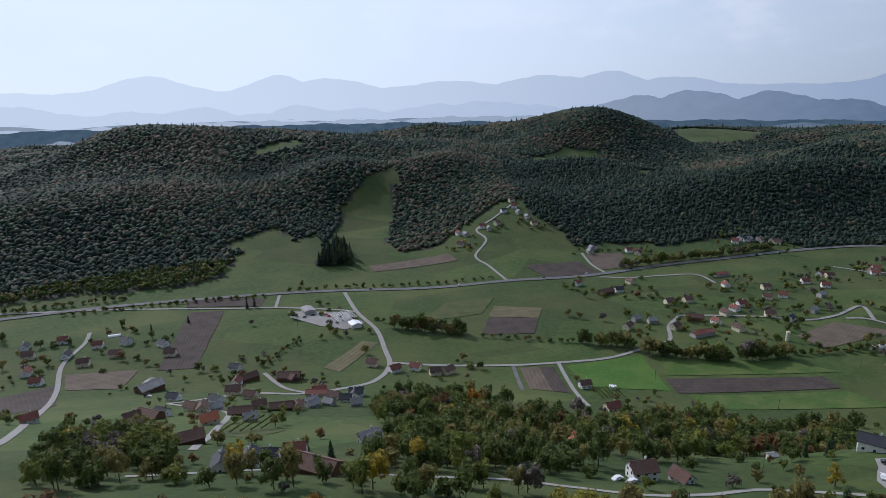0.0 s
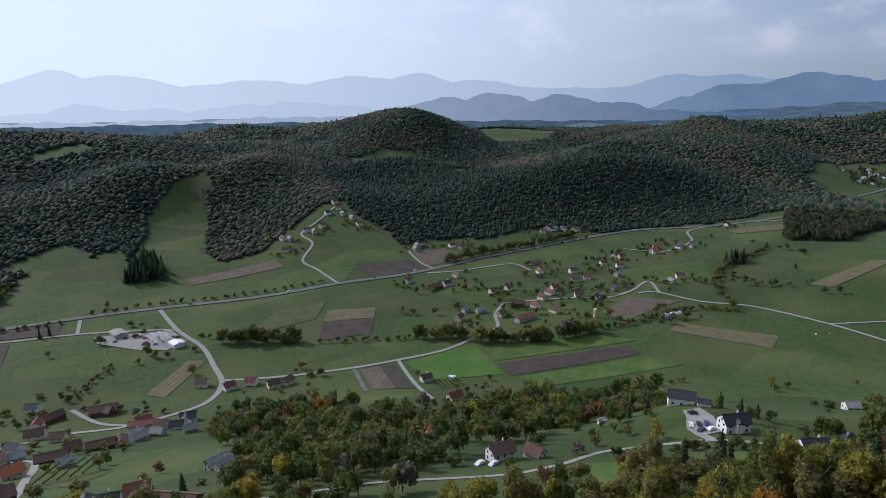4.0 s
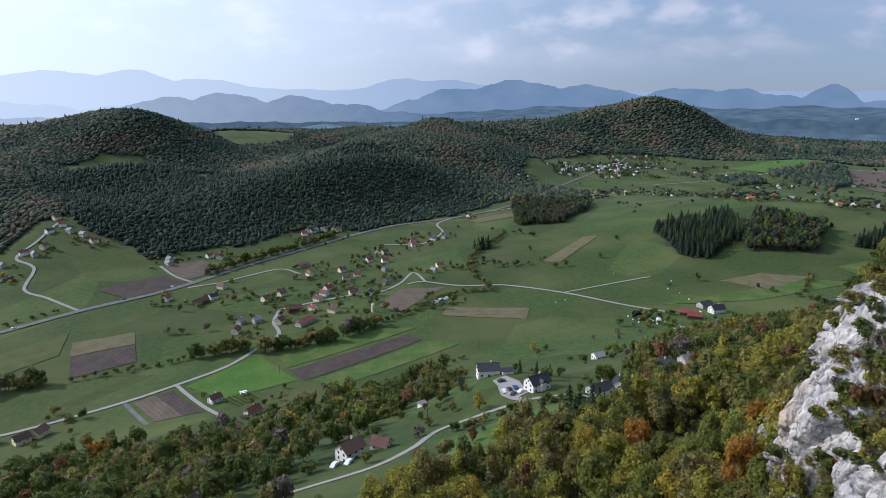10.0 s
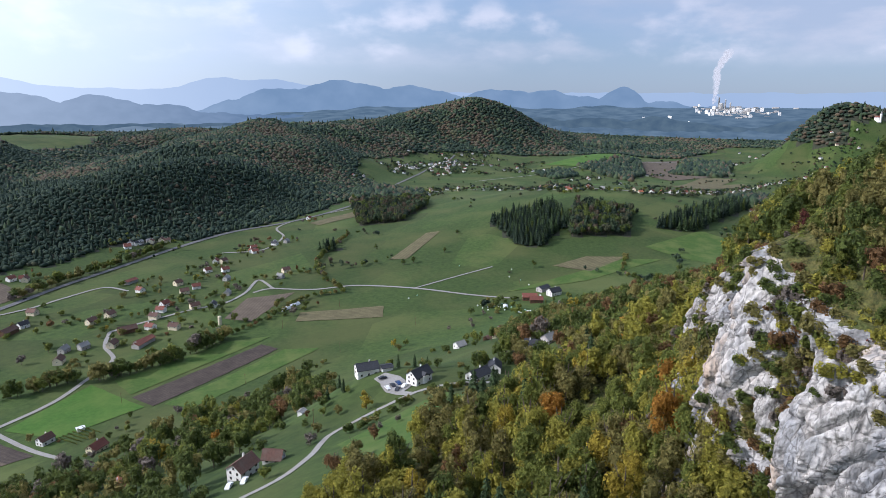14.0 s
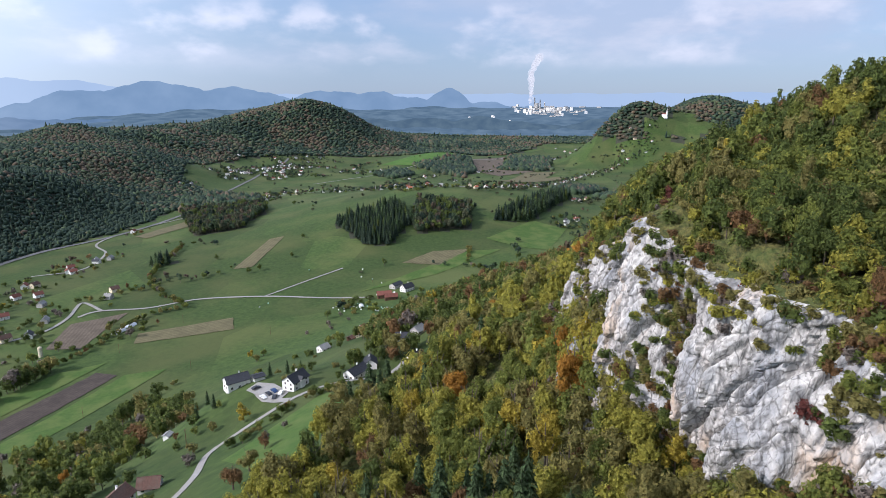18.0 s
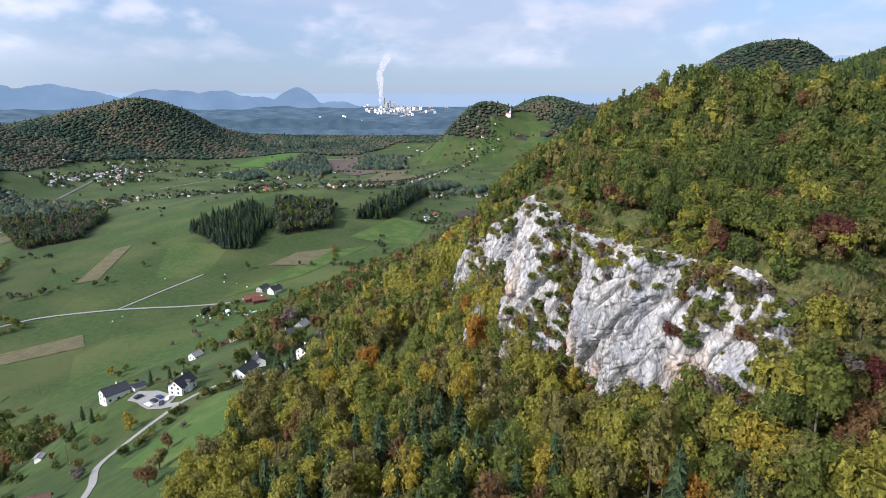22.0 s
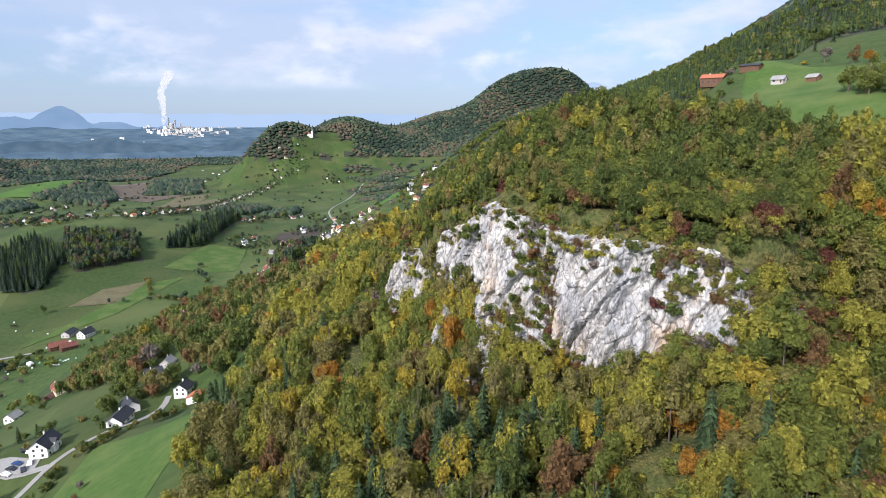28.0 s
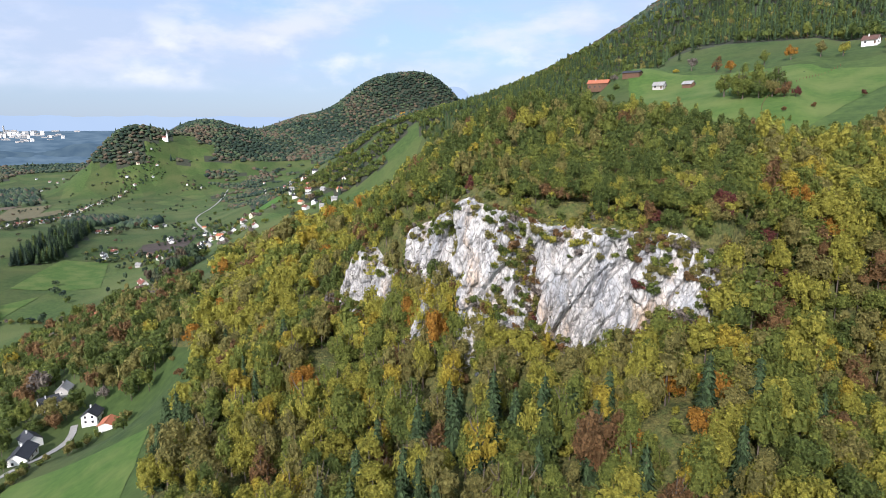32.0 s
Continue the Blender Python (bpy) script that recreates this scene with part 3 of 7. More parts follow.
def cards(rng, spots, normals, size):
    """Small crooked leaf clumps at spots, facing about along the normals."""
    n = len(spots)
    normals = normals + rng.normal(0, 0.30, (n, 3)) + np.array([0, 0, 0.15])
    normals /= np.linalg.norm(normals, axis=1)[:, None]
    t = np.cross(normals, rng.normal(0, 1, (n, 3)))
    t /= np.maximum(np.linalg.norm(t, axis=1), 1e-6)[:, None]
    b = np.cross(normals, t)
    s = size * rng.uniform(0.65, 1.4, n)[:, None]
    corners = [spots + s * (math.cos(a) * t * rng.uniform(0.7, 1.2, n)[:, None] + math.sin(a) * b * rng.uniform(0.7, 1.2, n)[:, None]
                            - normals * rng.uniform(0.0, 0.5, n)[:, None]) for a in (0.2, 2.3, 4.4)]
    return np.stack(corners, 1).reshape(-1, 3), np.arange(3 * n).reshape(n, 3)


def broadleaf(seed, clumps, size, tall=1.1, lobes=12, low=0.26, high=0.42):
    """Crown of radius about 1 with its foot at z = 0: a domed core with bulging lobes, and leaf clumps all over them."""
    rng = np.random.RandomState(seed)
    c = rng.normal(0, 1, (lobes, 3))
    c[:, 2] = np.abs(c[:, 2]) * 1.1 - 0.35
    c = c / np.linalg.norm(c, axis=1)[:, None] * rng.uniform(0.52, 0.74, lobes)[:, None]
    c[:, 2] = c[:, 2] * tall + 0.05
    r = rng.uniform(low, high, lobes)
    c[0], r[0] = (0, 0, 0.1 * tall), 0.66
    share = r * r
    k = rng.choice(lobes, clumps, p=share / share.sum())
    d = rng.normal(0, 1, (clumps, 3))
    d[:, 2] += 0.25
    d += 0.8 * c[k]
    d /= np.linalg.norm(d, axis=1)[:, None]
    spots = c[k] + d * r[k][:, None] * rng.uniform(0.78, 1.12, clumps)[:, None]
    v, f = cards(rng, spots, d, size)
    ball, bq = cube_ball(1)
    core, faces = [v], [f]
    at = len(v)
    for i in range(lobes):
        core.append(c[i] + ball * r[i] * 0.74 * rng.uniform(0.8, 1.1, (len(ball), 1)))
        faces.append(tri(bq) + at)
        at += len(ball)
    v = np.concatenate(core)
    v[:, 2] += 0.35 + 0.62 * tall
    return v, np.concatenate(faces)


def conifer(seed, levels=12, arms=8):
    """A spruce 1 high with drooping boughs."""
    rng = np.random.RandomState(seed)
    v, f = [], []
    for i in range(levels):
        h = 0.14 + 0.83 * i / levels
        reach = 0.21 * (1 - (h - 0.1) / 0.93) ** 0.85 + 0.012
        for j in range(arms):
            a = 2 * math.pi * (j + rng.uniform(0, 0.8)) / arms + i * 0.9
            r = reach * rng.uniform(0.75, 1.2)
            w = 0.055 + 0.35 * r
            out, across = np.array([math.cos(a), math.sin(a), 0]), np.array([-math.sin(a), math.cos(a), 0])
            root, tip = np.array([0, 0, h + 0.03]) + out * 0.01, out * r + np.array([0, 0, h - 0.40 * r])
            mid = (root + tip) / 2 + np.array([0, 0, 0.10 * r])
            for side in (-1, 1):
                k = len(v)
                v += [root, mid + np.array([0, 0, 0.02]), tip, mid + across * side * w * 0.5 - np.array([0, 0, 0.16 * r])]
                f.append((k, k + 1, k + 2, k + 3))
    k = len(v)
    for h, r in ((0.1, 0.10), (0.5, 0.06), (1.0, 0.004)):
        v += [np.array([r * math.cos(t), r * math.sin(t), h]) for t in np.arange(5) * 2 * math.pi / 5]
    f += [(k + 5 * i + j, k + 5 * i + (j + 1) % 5, k + 5 * i + 5 + (j + 1) % 5, k + 5 * i + 5 + j) for i in range(2) for j in range(5)]
    return np.array(v), tri(f)


def far_crown(seed, pointed=0.0):
    """A crown for woods that stay far away: a lumpy dome of two rings and a tip."""
    rng = np.random.RandomState(seed)
    n = 4
    v = []
    for h, r in ((-0.55, 0.72), (0.22, 1.0)) if not pointed else ((-0.9, 0.80), (0.35, 0.52)):
        a = 2 * math.pi * (np.arange(n) + rng.uniform(-0.25, 0.25, n) + 0.5 * (h > 0)) / n
        rr = r * rng.uniform(0.72, 1.22, n)
        v.append(np.column_stack([rr * np.cos(a), rr * np.sin(a), h + rng.uniform(-0.2, 0.2, n)]))
    v.append(np.array([[rng.uniform(-0.2, 0.2), rng.uniform(-0.2, 0.2), 0.95 + 0.75 * pointed]]))
    f = []
    for j in range(n):
        k = (j + 1) % n
        f += [(j, k, n + j), (k, n + k, n + j), (n + j, n + k, 2 * n)]
    return np.concatenate(v), np.array(f)


def trunk_shape(seed):
    rng = np.random.RandomState(seed)
    bm = bmesh.new()
    lean = rng.uniform(-0.12, 0.12, 2)
    tube(bm, [(0, 0, -0.1), (lean[0] * 0.4, lean[1] * 0.4, 0.7), (lean[0], lean[1], 1.5), (lean[0] * 1.2, lean[1] * 1.2, 2.0)], [0.085, 0.06, 0.04, 0.012])
    for i in range(4):
        a = i * 1.6 + rng.uniform(0, 1)
        b = Vector((lean[0] * 0.8, lean[1] * 0.8, 0.85 + 0.18 * i))
        tube(bm, [b, b + Vector((math.cos(a) * 0.3, math.sin(a) * 0.3, 0.28)), b + Vector((math.cos(a) * 0.5, math.sin(a) * 0.5, 0.62))], [0.035, 0.022, 0.008], 4)
    return bm


CROWNS = [broadleaf(s, 640, 0.078, t, 13, 0.24, 0.38) for s, t in ((1, 1.0), (2, 1.25), (3, 1.1), (4, 0.9), (5, 1.4), (6, 1.1))]
MID_CROWNS = [broadleaf(s, 300, 0.115, t, 9, 0.28, 0.42) for s, t in ((7, 1.0), (8, 1.25), (9, 1.1), (10, 0.9))]
LIGHT_CROWNS = [broadleaf(s, 135, 0.17, t, 6, 0.34, 0.5) for s, t in ((11, 1.0), (12, 1.25), (13, 1.1), (14, 0.9))]
SHRUBS = [broadleaf(s, 70, 0.2, 0.8, 4, 0.4, 0.55) for s in (15, 16, 17)]
SMALL_CROWNS = [broadleaf(s, 34, 0.36, 1.0, 3, 0.5, 0.6) for s in (51, 52, 53, 54)]
SPRUCES = [conifer(s) for s in (21, 22, 23)]
MID_SPRUCES = [conifer(s, 5, 4) for s in (24, 25)]
COPSE_SPRUCES = [(v * np.array([1.35, 1.35, 1.0]), f) for v, f in (conifer(s, 8, 6) for s in (26, 27, 28))]
FAR_CROWNS = [far_crown(s) for s in range(31, 37)]
FAR_SPRUCES = [far_crown(s, 1.0) for s in range(41, 44)]
stick = np.array([(0.05 * math.cos(t), 0.05 * math.sin(t), z) for z in (-0.2, 1.3) for t in (0, 2.1, 4.2)])
stick_faces = tri([(0, 1, 4, 3), (1, 2, 5, 4), (2, 0, 3, 5)])


def plant(name, label, category, x, y, size, tone, kinds, seed, trunks=False, stretch=None, sink=0.0, soft=False):
    """One object that holds many trees, of which nobody could count the number: places, radii or heights, tones, and shapes to choose from."""
    rng = np.random.RandomState(seed)
    z = height(x, y) - sink * size
    pick = rng.randint(0, len(kinds), len(x))
    turn = rng.uniform(0, 2 * math.pi, len(x))
    up = stretch if stretch is not None else rng.uniform(0.85, 1.25, len(x))
    vs, fs, ms, at = [], [], [], 0
    for i, (v, f) in enumerate(kinds):
        k = np.where(pick == i)[0]
        if not len(k):
            continue
        c, s, r = np.cos(turn[k])[:, None], np.sin(turn[k])[:, None], size[k][:, None]
        w = np.stack([x[k][:, None] + r * (v[:, 0] * c - v[:, 1] * s), y[k][:, None] + r * (v[:, 0] * s + v[:, 1] * c), z[k][:, None] + r * v[:, 2] * up[k][:, None]], -1)
        vs.append(w.reshape(-1, 3))
        fs.append((f[None] + (at + np.arange(len(k)) * len(v))[:, None, None]).reshape(-1, 3))
        ms.append(np.repeat(tone[k], len(f)))
        at += len(k) * len(v)
        if trunks:
            w = np.stack([x[k][:, None] + r * stick[:, 0], y[k][:, None] + r * stick[:, 1], z[k][:, None] + r * stick[:, 2]], -1)
            vs.append(w.reshape(-1, 3))
            fs.append((stick_faces[None] + (at + np.arange(len(k)) * 6)[:, None, None]).reshape(-1, 3))
            ms.append(np.full(len(k) * 6, BARK))
            at += len(k) * 6
    me = mesh_from(name, np.concatenate(vs), np.concatenate(fs), LEAVES, np.concatenate(ms), soft)
    return tagged(new(name, me), label, category, kind="stuff")


def scatter(x0, x1, y0, y1, gap, seed):
    """Places on a jittered grid."""
    rng = np.random.RandomState(seed)
    x, y = np.meshgrid(np.arange(x0, x1, gap), np.arange(y0, y1, gap), indexing="ij")
    x = x + (np.arange(x.shape[1]) % 2)[None] * gap * 0.5
    x, y = x.ravel(), y.ravel()
    return x + rng.uniform(-0.38, 0.38, len(x)) * gap, y + rng.uniform(-0.38, 0.38, len(y)) * gap, rng


def tones(rng, n, choices, weights):
    return rng.choice(choices, n, p=np.array(weights, float) / sum(weights))


# ---- roads ----
road("grey asphalt main road across the valley", [(-900, 470), (-640, 560), (-472, 632), (-380, 666), (-208, 706), (-122, 719), (-11, 724), (77, 740), (179, 755), (298, 802), (390, 829), (504, 861), (620, 880), (760, 872), (960, 905), (1200, 985)], 9.5, M["asphalt"], 0.1)
road("pale lane winding from the village to the main road", [(-191, 384), (-150, 420), (-110, 421), (-77, 439), (-57, 457), (-48, 493), (-56, 534), (-69, 585), (-96, 640), (-121, 712)], 5.5, M["gravel"])
road("pale lane between fields to the hamlet", [(-49, 500), (0, 492), (58, 490), (99, 494), (143, 502), (179, 521), (213, 542), (226, 578), (249, 610)], 4.6, M["gravel"])
road("narrow gravel track beside a garden", [(99, 494), (100, 437), (103, 398)], 4.0, M["gravel"])
road("short asphalt drive beside a field", [(59, 487), (60, 435)], 4.0, M["asphalt"])
road("pale service road beside the main road", [(-520, 640), (-400, 655), (-308, 656), (-246, 654), (-190, 656), (-122, 648), (-96, 640)], 4.6, M["gravel"])
road("short pale link to the main road", [(-190, 656), (-197, 700)], 4.5, M["gravel"])
road("pale lane climbing to hillside houses", [(80, 744), (62, 800), (46, 841), (65, 895), (53, 935), (83, 968), (116, 1010)], 4.5, M["gravel"])
road("pale lane up to a sloping field", [(212, 768), (202, 799), (198, 846)], 5.0, M["gravel"])
road("pale farm road across the meadows", [(410, 588), (432, 582), (456, 538), (496, 500), (520, 431), (532, 360), (546, 306)], 4.6, M["gravel"])
road("pale village street among houses", [(249, 610), (281, 607), (331, 599), (366, 586), (405, 596), (448, 622), (434, 580)], 4.6, M["gravel"])
road("pale lane curving through meadows", [(200, 751), (241, 749), (279, 756), (326, 758), (335, 721)], 4.2, M["gravel"])
road("grassy gravel track over a meadow", [(520, 431), (576, 410), (634, 386)], 3.0, M["gravel"])
road("narrow asphalt lane passing hillside houses", [(-95, 160), (-43, 172), (-15, 167), (17, 174), (39, 169), (62, 164), (84, 171), (107, 184), (124, 183), (140, 178), (153, 173), (166, 163), (178, 150), (192, 142), (204, 140)], 3.4, M["gravel"])
road("gravel drive to a house yard", [(151, 175), (153, 188), (162, 199)], 5.0, M["gravel"])
road("asphalt village street on the plain", [(-160, 150), (-191, 236), (-243, 328), (-301, 435), (-337, 500), (-349, 556), (-361, 586)], 4.8, M["gravel"])
road("lane along the foot of the wooded hill", [(517, 780), (564, 743), (643, 784), (698, 854), (832, 880), (1001, 869)], 4.5, M["gravel"])
road("narrow lane between farm houses", [(-95, 205), (-116, 280), (-125, 317), (-140, 350), (-191, 384)], 4.2, M["gravel"])
road("short lane into the village", [(-152, 476), (-125, 438), (-104, 424)], 4.2, M["gravel"])
road("road lined with houses on the plateau", [(1218, 896), (1345, 770), (1300, 640), (1120, 480), (1140, 360), (1210, 308), (1500, 250), (1788, 209), (2050, 160)], 5.5, M["gravel"])
road("straight road into the small town", [(1200, 985), (1311, 1037), (1600, 1137), (1949, 1244)], 9.0, M["asphalt"])
road("pale lane over the plateau fields", [(1500, 900), (1900, 780), (2300, 600), (2700, 520)], 5.0, M["gravel"])
road("village lane climbing the hillside", [(690, 4), (800, -20), (960, -30), (1390, -48), (1700, -130), (2078, -234)], 5.0, M["gravel"])
tagged(new("yard", mesh_from("yard", [(x, y, z_at(x, y) + 0.35) for x, y in ((150, 180), (157, 196), (161, 204), (169, 203), (168, 193), (160, 180))], [(5, 4, 3, 2, 1, 0)], [M["gravel"]])),
       "pale gravel yard between two houses", kind="structure")

# ---- fields ----
FIELDS = [
    ("long dark ploughed strip in green grass", [(180, 458), (179, 429), (310, 438), (309, 460)], "soil"),
    ("broad brown ploughed field", [(-282, 642), (-245, 647), (-215, 488), (-246, 484)], "soil"),
    ("pale dry ploughed plot", [(-321, 478), (-263, 486), (-253, 439), (-296, 438)], "pale_soil"),
    ("brown ploughed plot beside the village", [(-336, 422), (-313, 453), (-267, 383), (-272, 340)], "soil"),
    ("pale stubble half of a field", [(56, 652), (109, 642), (100, 611), (48, 618)], "stubble"),
    ("dark ploughed half of a field", [(48, 617), (100, 610), (89, 567), (37, 567)], "soil"),
    ("striped brown and green field", [(1, 665), (60, 684), (41, 628), (-24, 607)], "crop"),
    ("brown garden plot with dark rows", [(64, 484), (80, 485), (84, 432), (66, 437)], "pale_soil"),
    ("dark tilled garden rows", [(80, 485), (93, 486), (97, 428), (84, 432)], "soil"),
    ("tan strip of dry soil on a meadow", [(-104, 823), (7, 861), (21, 830), (-95, 796)], "pale_soil"),
    ("brown field below the wooded hill", [(110, 796), (190, 812), (205, 765), (132, 751)], "soil"),
    ("pale brown field with furrows", [(203, 842), (258, 858), (260, 798), (206, 780)], "pale_soil"),
    ("brown field beside the hamlet", [(335, 546), (392, 578), (437, 548), (345, 516)], "pale_soil"),
    ("dull stubble strip in the meadow", [(393, 493), (455, 427), (426, 406), (371, 478)], "stubble"),
    ("tan stubble field", [(679, 320), (738, 296), (769, 249), (687, 270)], "stubble"),
    ("tan strip at the foot of the wood", [(754, 834), (938, 849), (846, 800), (745, 800)], "stubble"),
    ("brown field on the plateau", [(2157, 634), (2614, 563), (2128, 477), (2011, 555)], "pale_soil"),
    ("tan field on the plateau", [(1680, 380), (2039, 376), (2084, 273), (1686, 300)], "stubble"),
    ("brown strips in a meadow", [(-105, 489), (-79, 555), (-64, 550), (-89, 479)], "stubble"),
    ("dark ploughed strip beside the main road", [(-302, 692), (-211, 688), (-209, 662), (-293, 661)], "soil"),
    ("bright green young crop", [(104, 486), (176, 508), (175, 434), (116, 441)], "bright"),
    ("sunny mown meadow strip", [(185, 425), (312, 432), (330, 405), (190, 398)], "mown"),
    ("sunny mown meadow by the farm", [(759, 250), (790, 205), (648, 262), (560, 330)], "mown"),
    ("mown meadow below the hamlet", [(190, 500), (300, 490), (330, 468), (182, 464)], "mown"),
    ("small vineyard rows beside houses", [(-113, 264), (-98, 292), (-82, 285), (-92, 252)], "crop"),
    ("steep mown meadow above the road", [(64, 128), (94, 167), (154, 158), (126, 113)], "mown"),
    ("green meadow on the wooded hill", [(250, 1650), (430, 1760), (330, 1420), (262, 1400)], "mown"),
    ("smooth green hill pasture", [(70, -225), (235, -200), (150, -122), (62, -112)], "mown"),
    ("brown ploughed field behind a copse", [(2030, 580), (2300, 420), (2200, 300), (1900, 440)], "pale_soil"),
    ("tan stubble field below the road", [(1697, 406), (1936, 240), (1860, 215), (1640, 330)], "stubble"),
    ("brown field beside a farm lane", [(985, 20), (1120, -20), (1090, 75), (1000, 95)], "soil"),
    ("tan dry strip in a gully", [(600, 530), (730, 555), (745, 538), (612, 508)], "stubble"),
    ("bright meadow behind the farm", [(800, 140), (960, 130), (980, 190), (830, 240)], "mown"),
    ("young green crop on the plateau", [(1400, 560), (1640, 600), (1600, 440), (1380, 420)], "bright"),
    ("sloping bright pasture under the village", [(780, -40), (1000, -60), (960, -125), (760, -90)], "bright"),
    ("broad green plateau field", [(2000, 900), (2350, 820), (2350, 640), (1950, 700)], "bright"),
]
for label, corners, key in FIELDS:
    field(label, corners, M[key])

# ---- houses ----
def window(parent, x, y, z, w, h, face):
    """A framed pane on a wall: face 0 looks along -y, 1 along +x, 2 along +y, 3 along -x."""
    at = Matrix.Translation((x, y, z)) @ Matrix.Rotation(face * math.pi / 2, 4, "Z")
    frame_part = part("window", boxes((-w / 2 - 0.09, w / 2 + 0.09, -0.07, 0.05, -h / 2 - 0.09, -h / 2), (-w / 2 - 0.09, w / 2 + 0.09, -0.07, 0.05, h / 2, h / 2 + 0.09),
                                     (-w / 2 - 0.09, -w / 2, -0.07, 0.05, -h / 2, h / 2), (w / 2, w / 2 + 0.09, -0.07, 0.05, -h / 2, h / 2)), M["timber"], parent, at=at)
    part("pane", boxes((-w / 2, w / 2, -0.035, 0.03, -h / 2, h / 2)), M["glass"], frame_part)


def small_window(parent, x, y, z, face):
    """A far window: frame and glass in one piece."""
    bm = boxes((-0.65, 0.65, -0.06, 0.05, -0.7, 0.7))
    n = len(bm.faces)
    box(bm, -0.5, 0.5, -0.09, 0.0, -0.56, 0.56)
    bm.faces.ensure_lookup_table()
    for f in bm.faces[n:]:
        f.material_index = 1
    ob = part("window", bm, M["white"], parent, at=Matrix.Translation((x, y, z)) @ Matrix.Rotation(face * math.pi / 2, 4, "Z"))
    ob.data.materials.append(M["glass"])


def house(name, label, length, width, eaves, pitch, wall, roof, rows=2, porch=False, at=None, group="", chimney=True, panes=True, low=2.5, few=False):
    """A gabled house, ridge along x: wall, roof, ridge cap, chimney, door and windows."""
    h = empty(name, label, "house", group, at)
    a, b, top = length / 2, width / 2, eaves + math.tan(radians(pitch)) * width / 2
    bm = bmesh.new()
    ring = []
    for x in (-a, a):
        ring.append([bm.verts.new(p) for p in ((x, -b, -low), (x, b, -low), (x, b, eaves), (x, 0, top), (x, -b, eaves))])
    bm.faces.new(ring[0][::-1])
    bm.faces.new(ring[1])
    for i in range(5):
        bm.faces.new((ring[0][i], ring[0][(i + 1) % 5], ring[1][(i + 1) % 5], ring[1][i]))
    bmesh.ops.recalc_face_normals(bm, faces=bm.faces)
    part("wall", bm, wall, h)
    over, slope = 0.75, math.tan(radians(pitch))
    for side in (-1, 1):
        bm = bmesh.new()
        pts = []
        for x in (-a - 0.6, a + 0.6):
            for y, up in ((0.0, 0.06), (0.0, 0.30), (b + over, 0.30), (b + over, 0.06)):
                pts.append(bm.verts.new((x, side * y, top - slope * y + up)))
        for f in ((0, 1, 2, 3), (7, 6, 5, 4), (1, 5, 6, 2), (2, 6, 7, 3), (3, 7, 4, 0), (0, 4, 5, 1)):
            bm.faces.new([pts[i] for i in f])
        bmesh.ops.recalc_face_normals(bm, faces=bm.faces)
        part("roof", bm, roof, h)
    part("ridge_cap", boxes((-a - 0.62, a + 0.62, -0.16, 0.16, top + 0.24, top + 0.40)), roof, h)
    if chimney:
        c = part("chimney", boxes((a * 0.30 - 0.35, a * 0.30 + 0.35, 0.5, 1.2, top - 0.9, top + 1.25)), M["white"] if wall is M["white"] else M["grey"], h)
        part("chimney_cap", boxes((a * 0.30 - 0.45, a * 0.30 + 0.45, 0.4, 1.3, top + 1.25, top + 1.37)), M["concrete"], c)
    if few and panes:
        for x, y, face in ((-a * 0.5, -b, 0), (a * 0.5, -b, 0), (-a * 0.5, b, 2), (a * 0.5, b, 2), (a, 0, 1), (-a, 0, 3)):
            small_window(h, x, y, eaves - 1.5, face)
        part("door", boxes((-0.5, 0.5, -b - 0.07, -b + 0.02, 0, 2.1)), M["timber"], h)
    elif panes:
        for r in range(rows):
            z = 1.55 + 2.75 * r
            for i in range(max(2, int(length / 3.6))):
                x = -a + (i + 0.5) * length / max(2, int(length / 3.6))
                if z < eaves - 0.7:
                    window(h, x, -b, z, 1.1, 1.2, 0)
                    if not (r == 0 and i == 0):
                        window(h, x, b, z, 1.1, 1.2, 2)
            for y in (-b * 0.45, b * 0.45):
                window(h, a, y, z, 1.0, 1.2, 1)
                window(h, -a, y, z, 1.0, 1.2, 3)
        if top - eaves > 3:
            window(h, a, 0, eaves + 1.0, 1.0, 1.1, 1)
            window(h, -a, 0, eaves + 1.0, 1.0, 1.1, 3)
        part("door", boxes((-a + 0.9, -a + 1.9, b - 0.02, b + 0.07, 0, 2.1)), M["timber"], h)
    if porch:
        part("dormer", boxes((-1.6, 1.6, -b - 1.2, -b + 1.4, -low, eaves + 0.5)), wall, h)
        bm = bmesh.new()
        r = [bm.verts.new(p) for p in ((-2.0, -b - 1.7, eaves + 0.45), (2.0, -b - 1.7, eaves + 0.45), (0, -b - 1.7, eaves + 2.2), (-2.0, -b + 3.0, eaves + 0.45), (2.0, -b + 3.0, eaves + 0.45), (0, -b + 3.4, eaves + 2.2))]
        for f in ((0, 1, 2), (0, 2, 5, 3), (2, 1, 4, 5), (3, 5, 4), (0, 3, 4, 1)):
            bm.faces.new([r[i] for i in f])
        bmesh.ops.recalc_face_normals(bm, faces=bm.faces)
        part("dormer_roof", bm, roof, h)
    return h


HOUSE_SPOTS = []


def stand(x, y, turn, lift=0.0):
    HOUSE_SPOTS.append((x, y))
    return pose(x, y, z_at(x, y) + lift, 0, 0, turn) @ Matrix.Scale(0.78 + 0.15 * float(smooth(230, 600, np.hypot(x, y))) * (y > 0), 4)


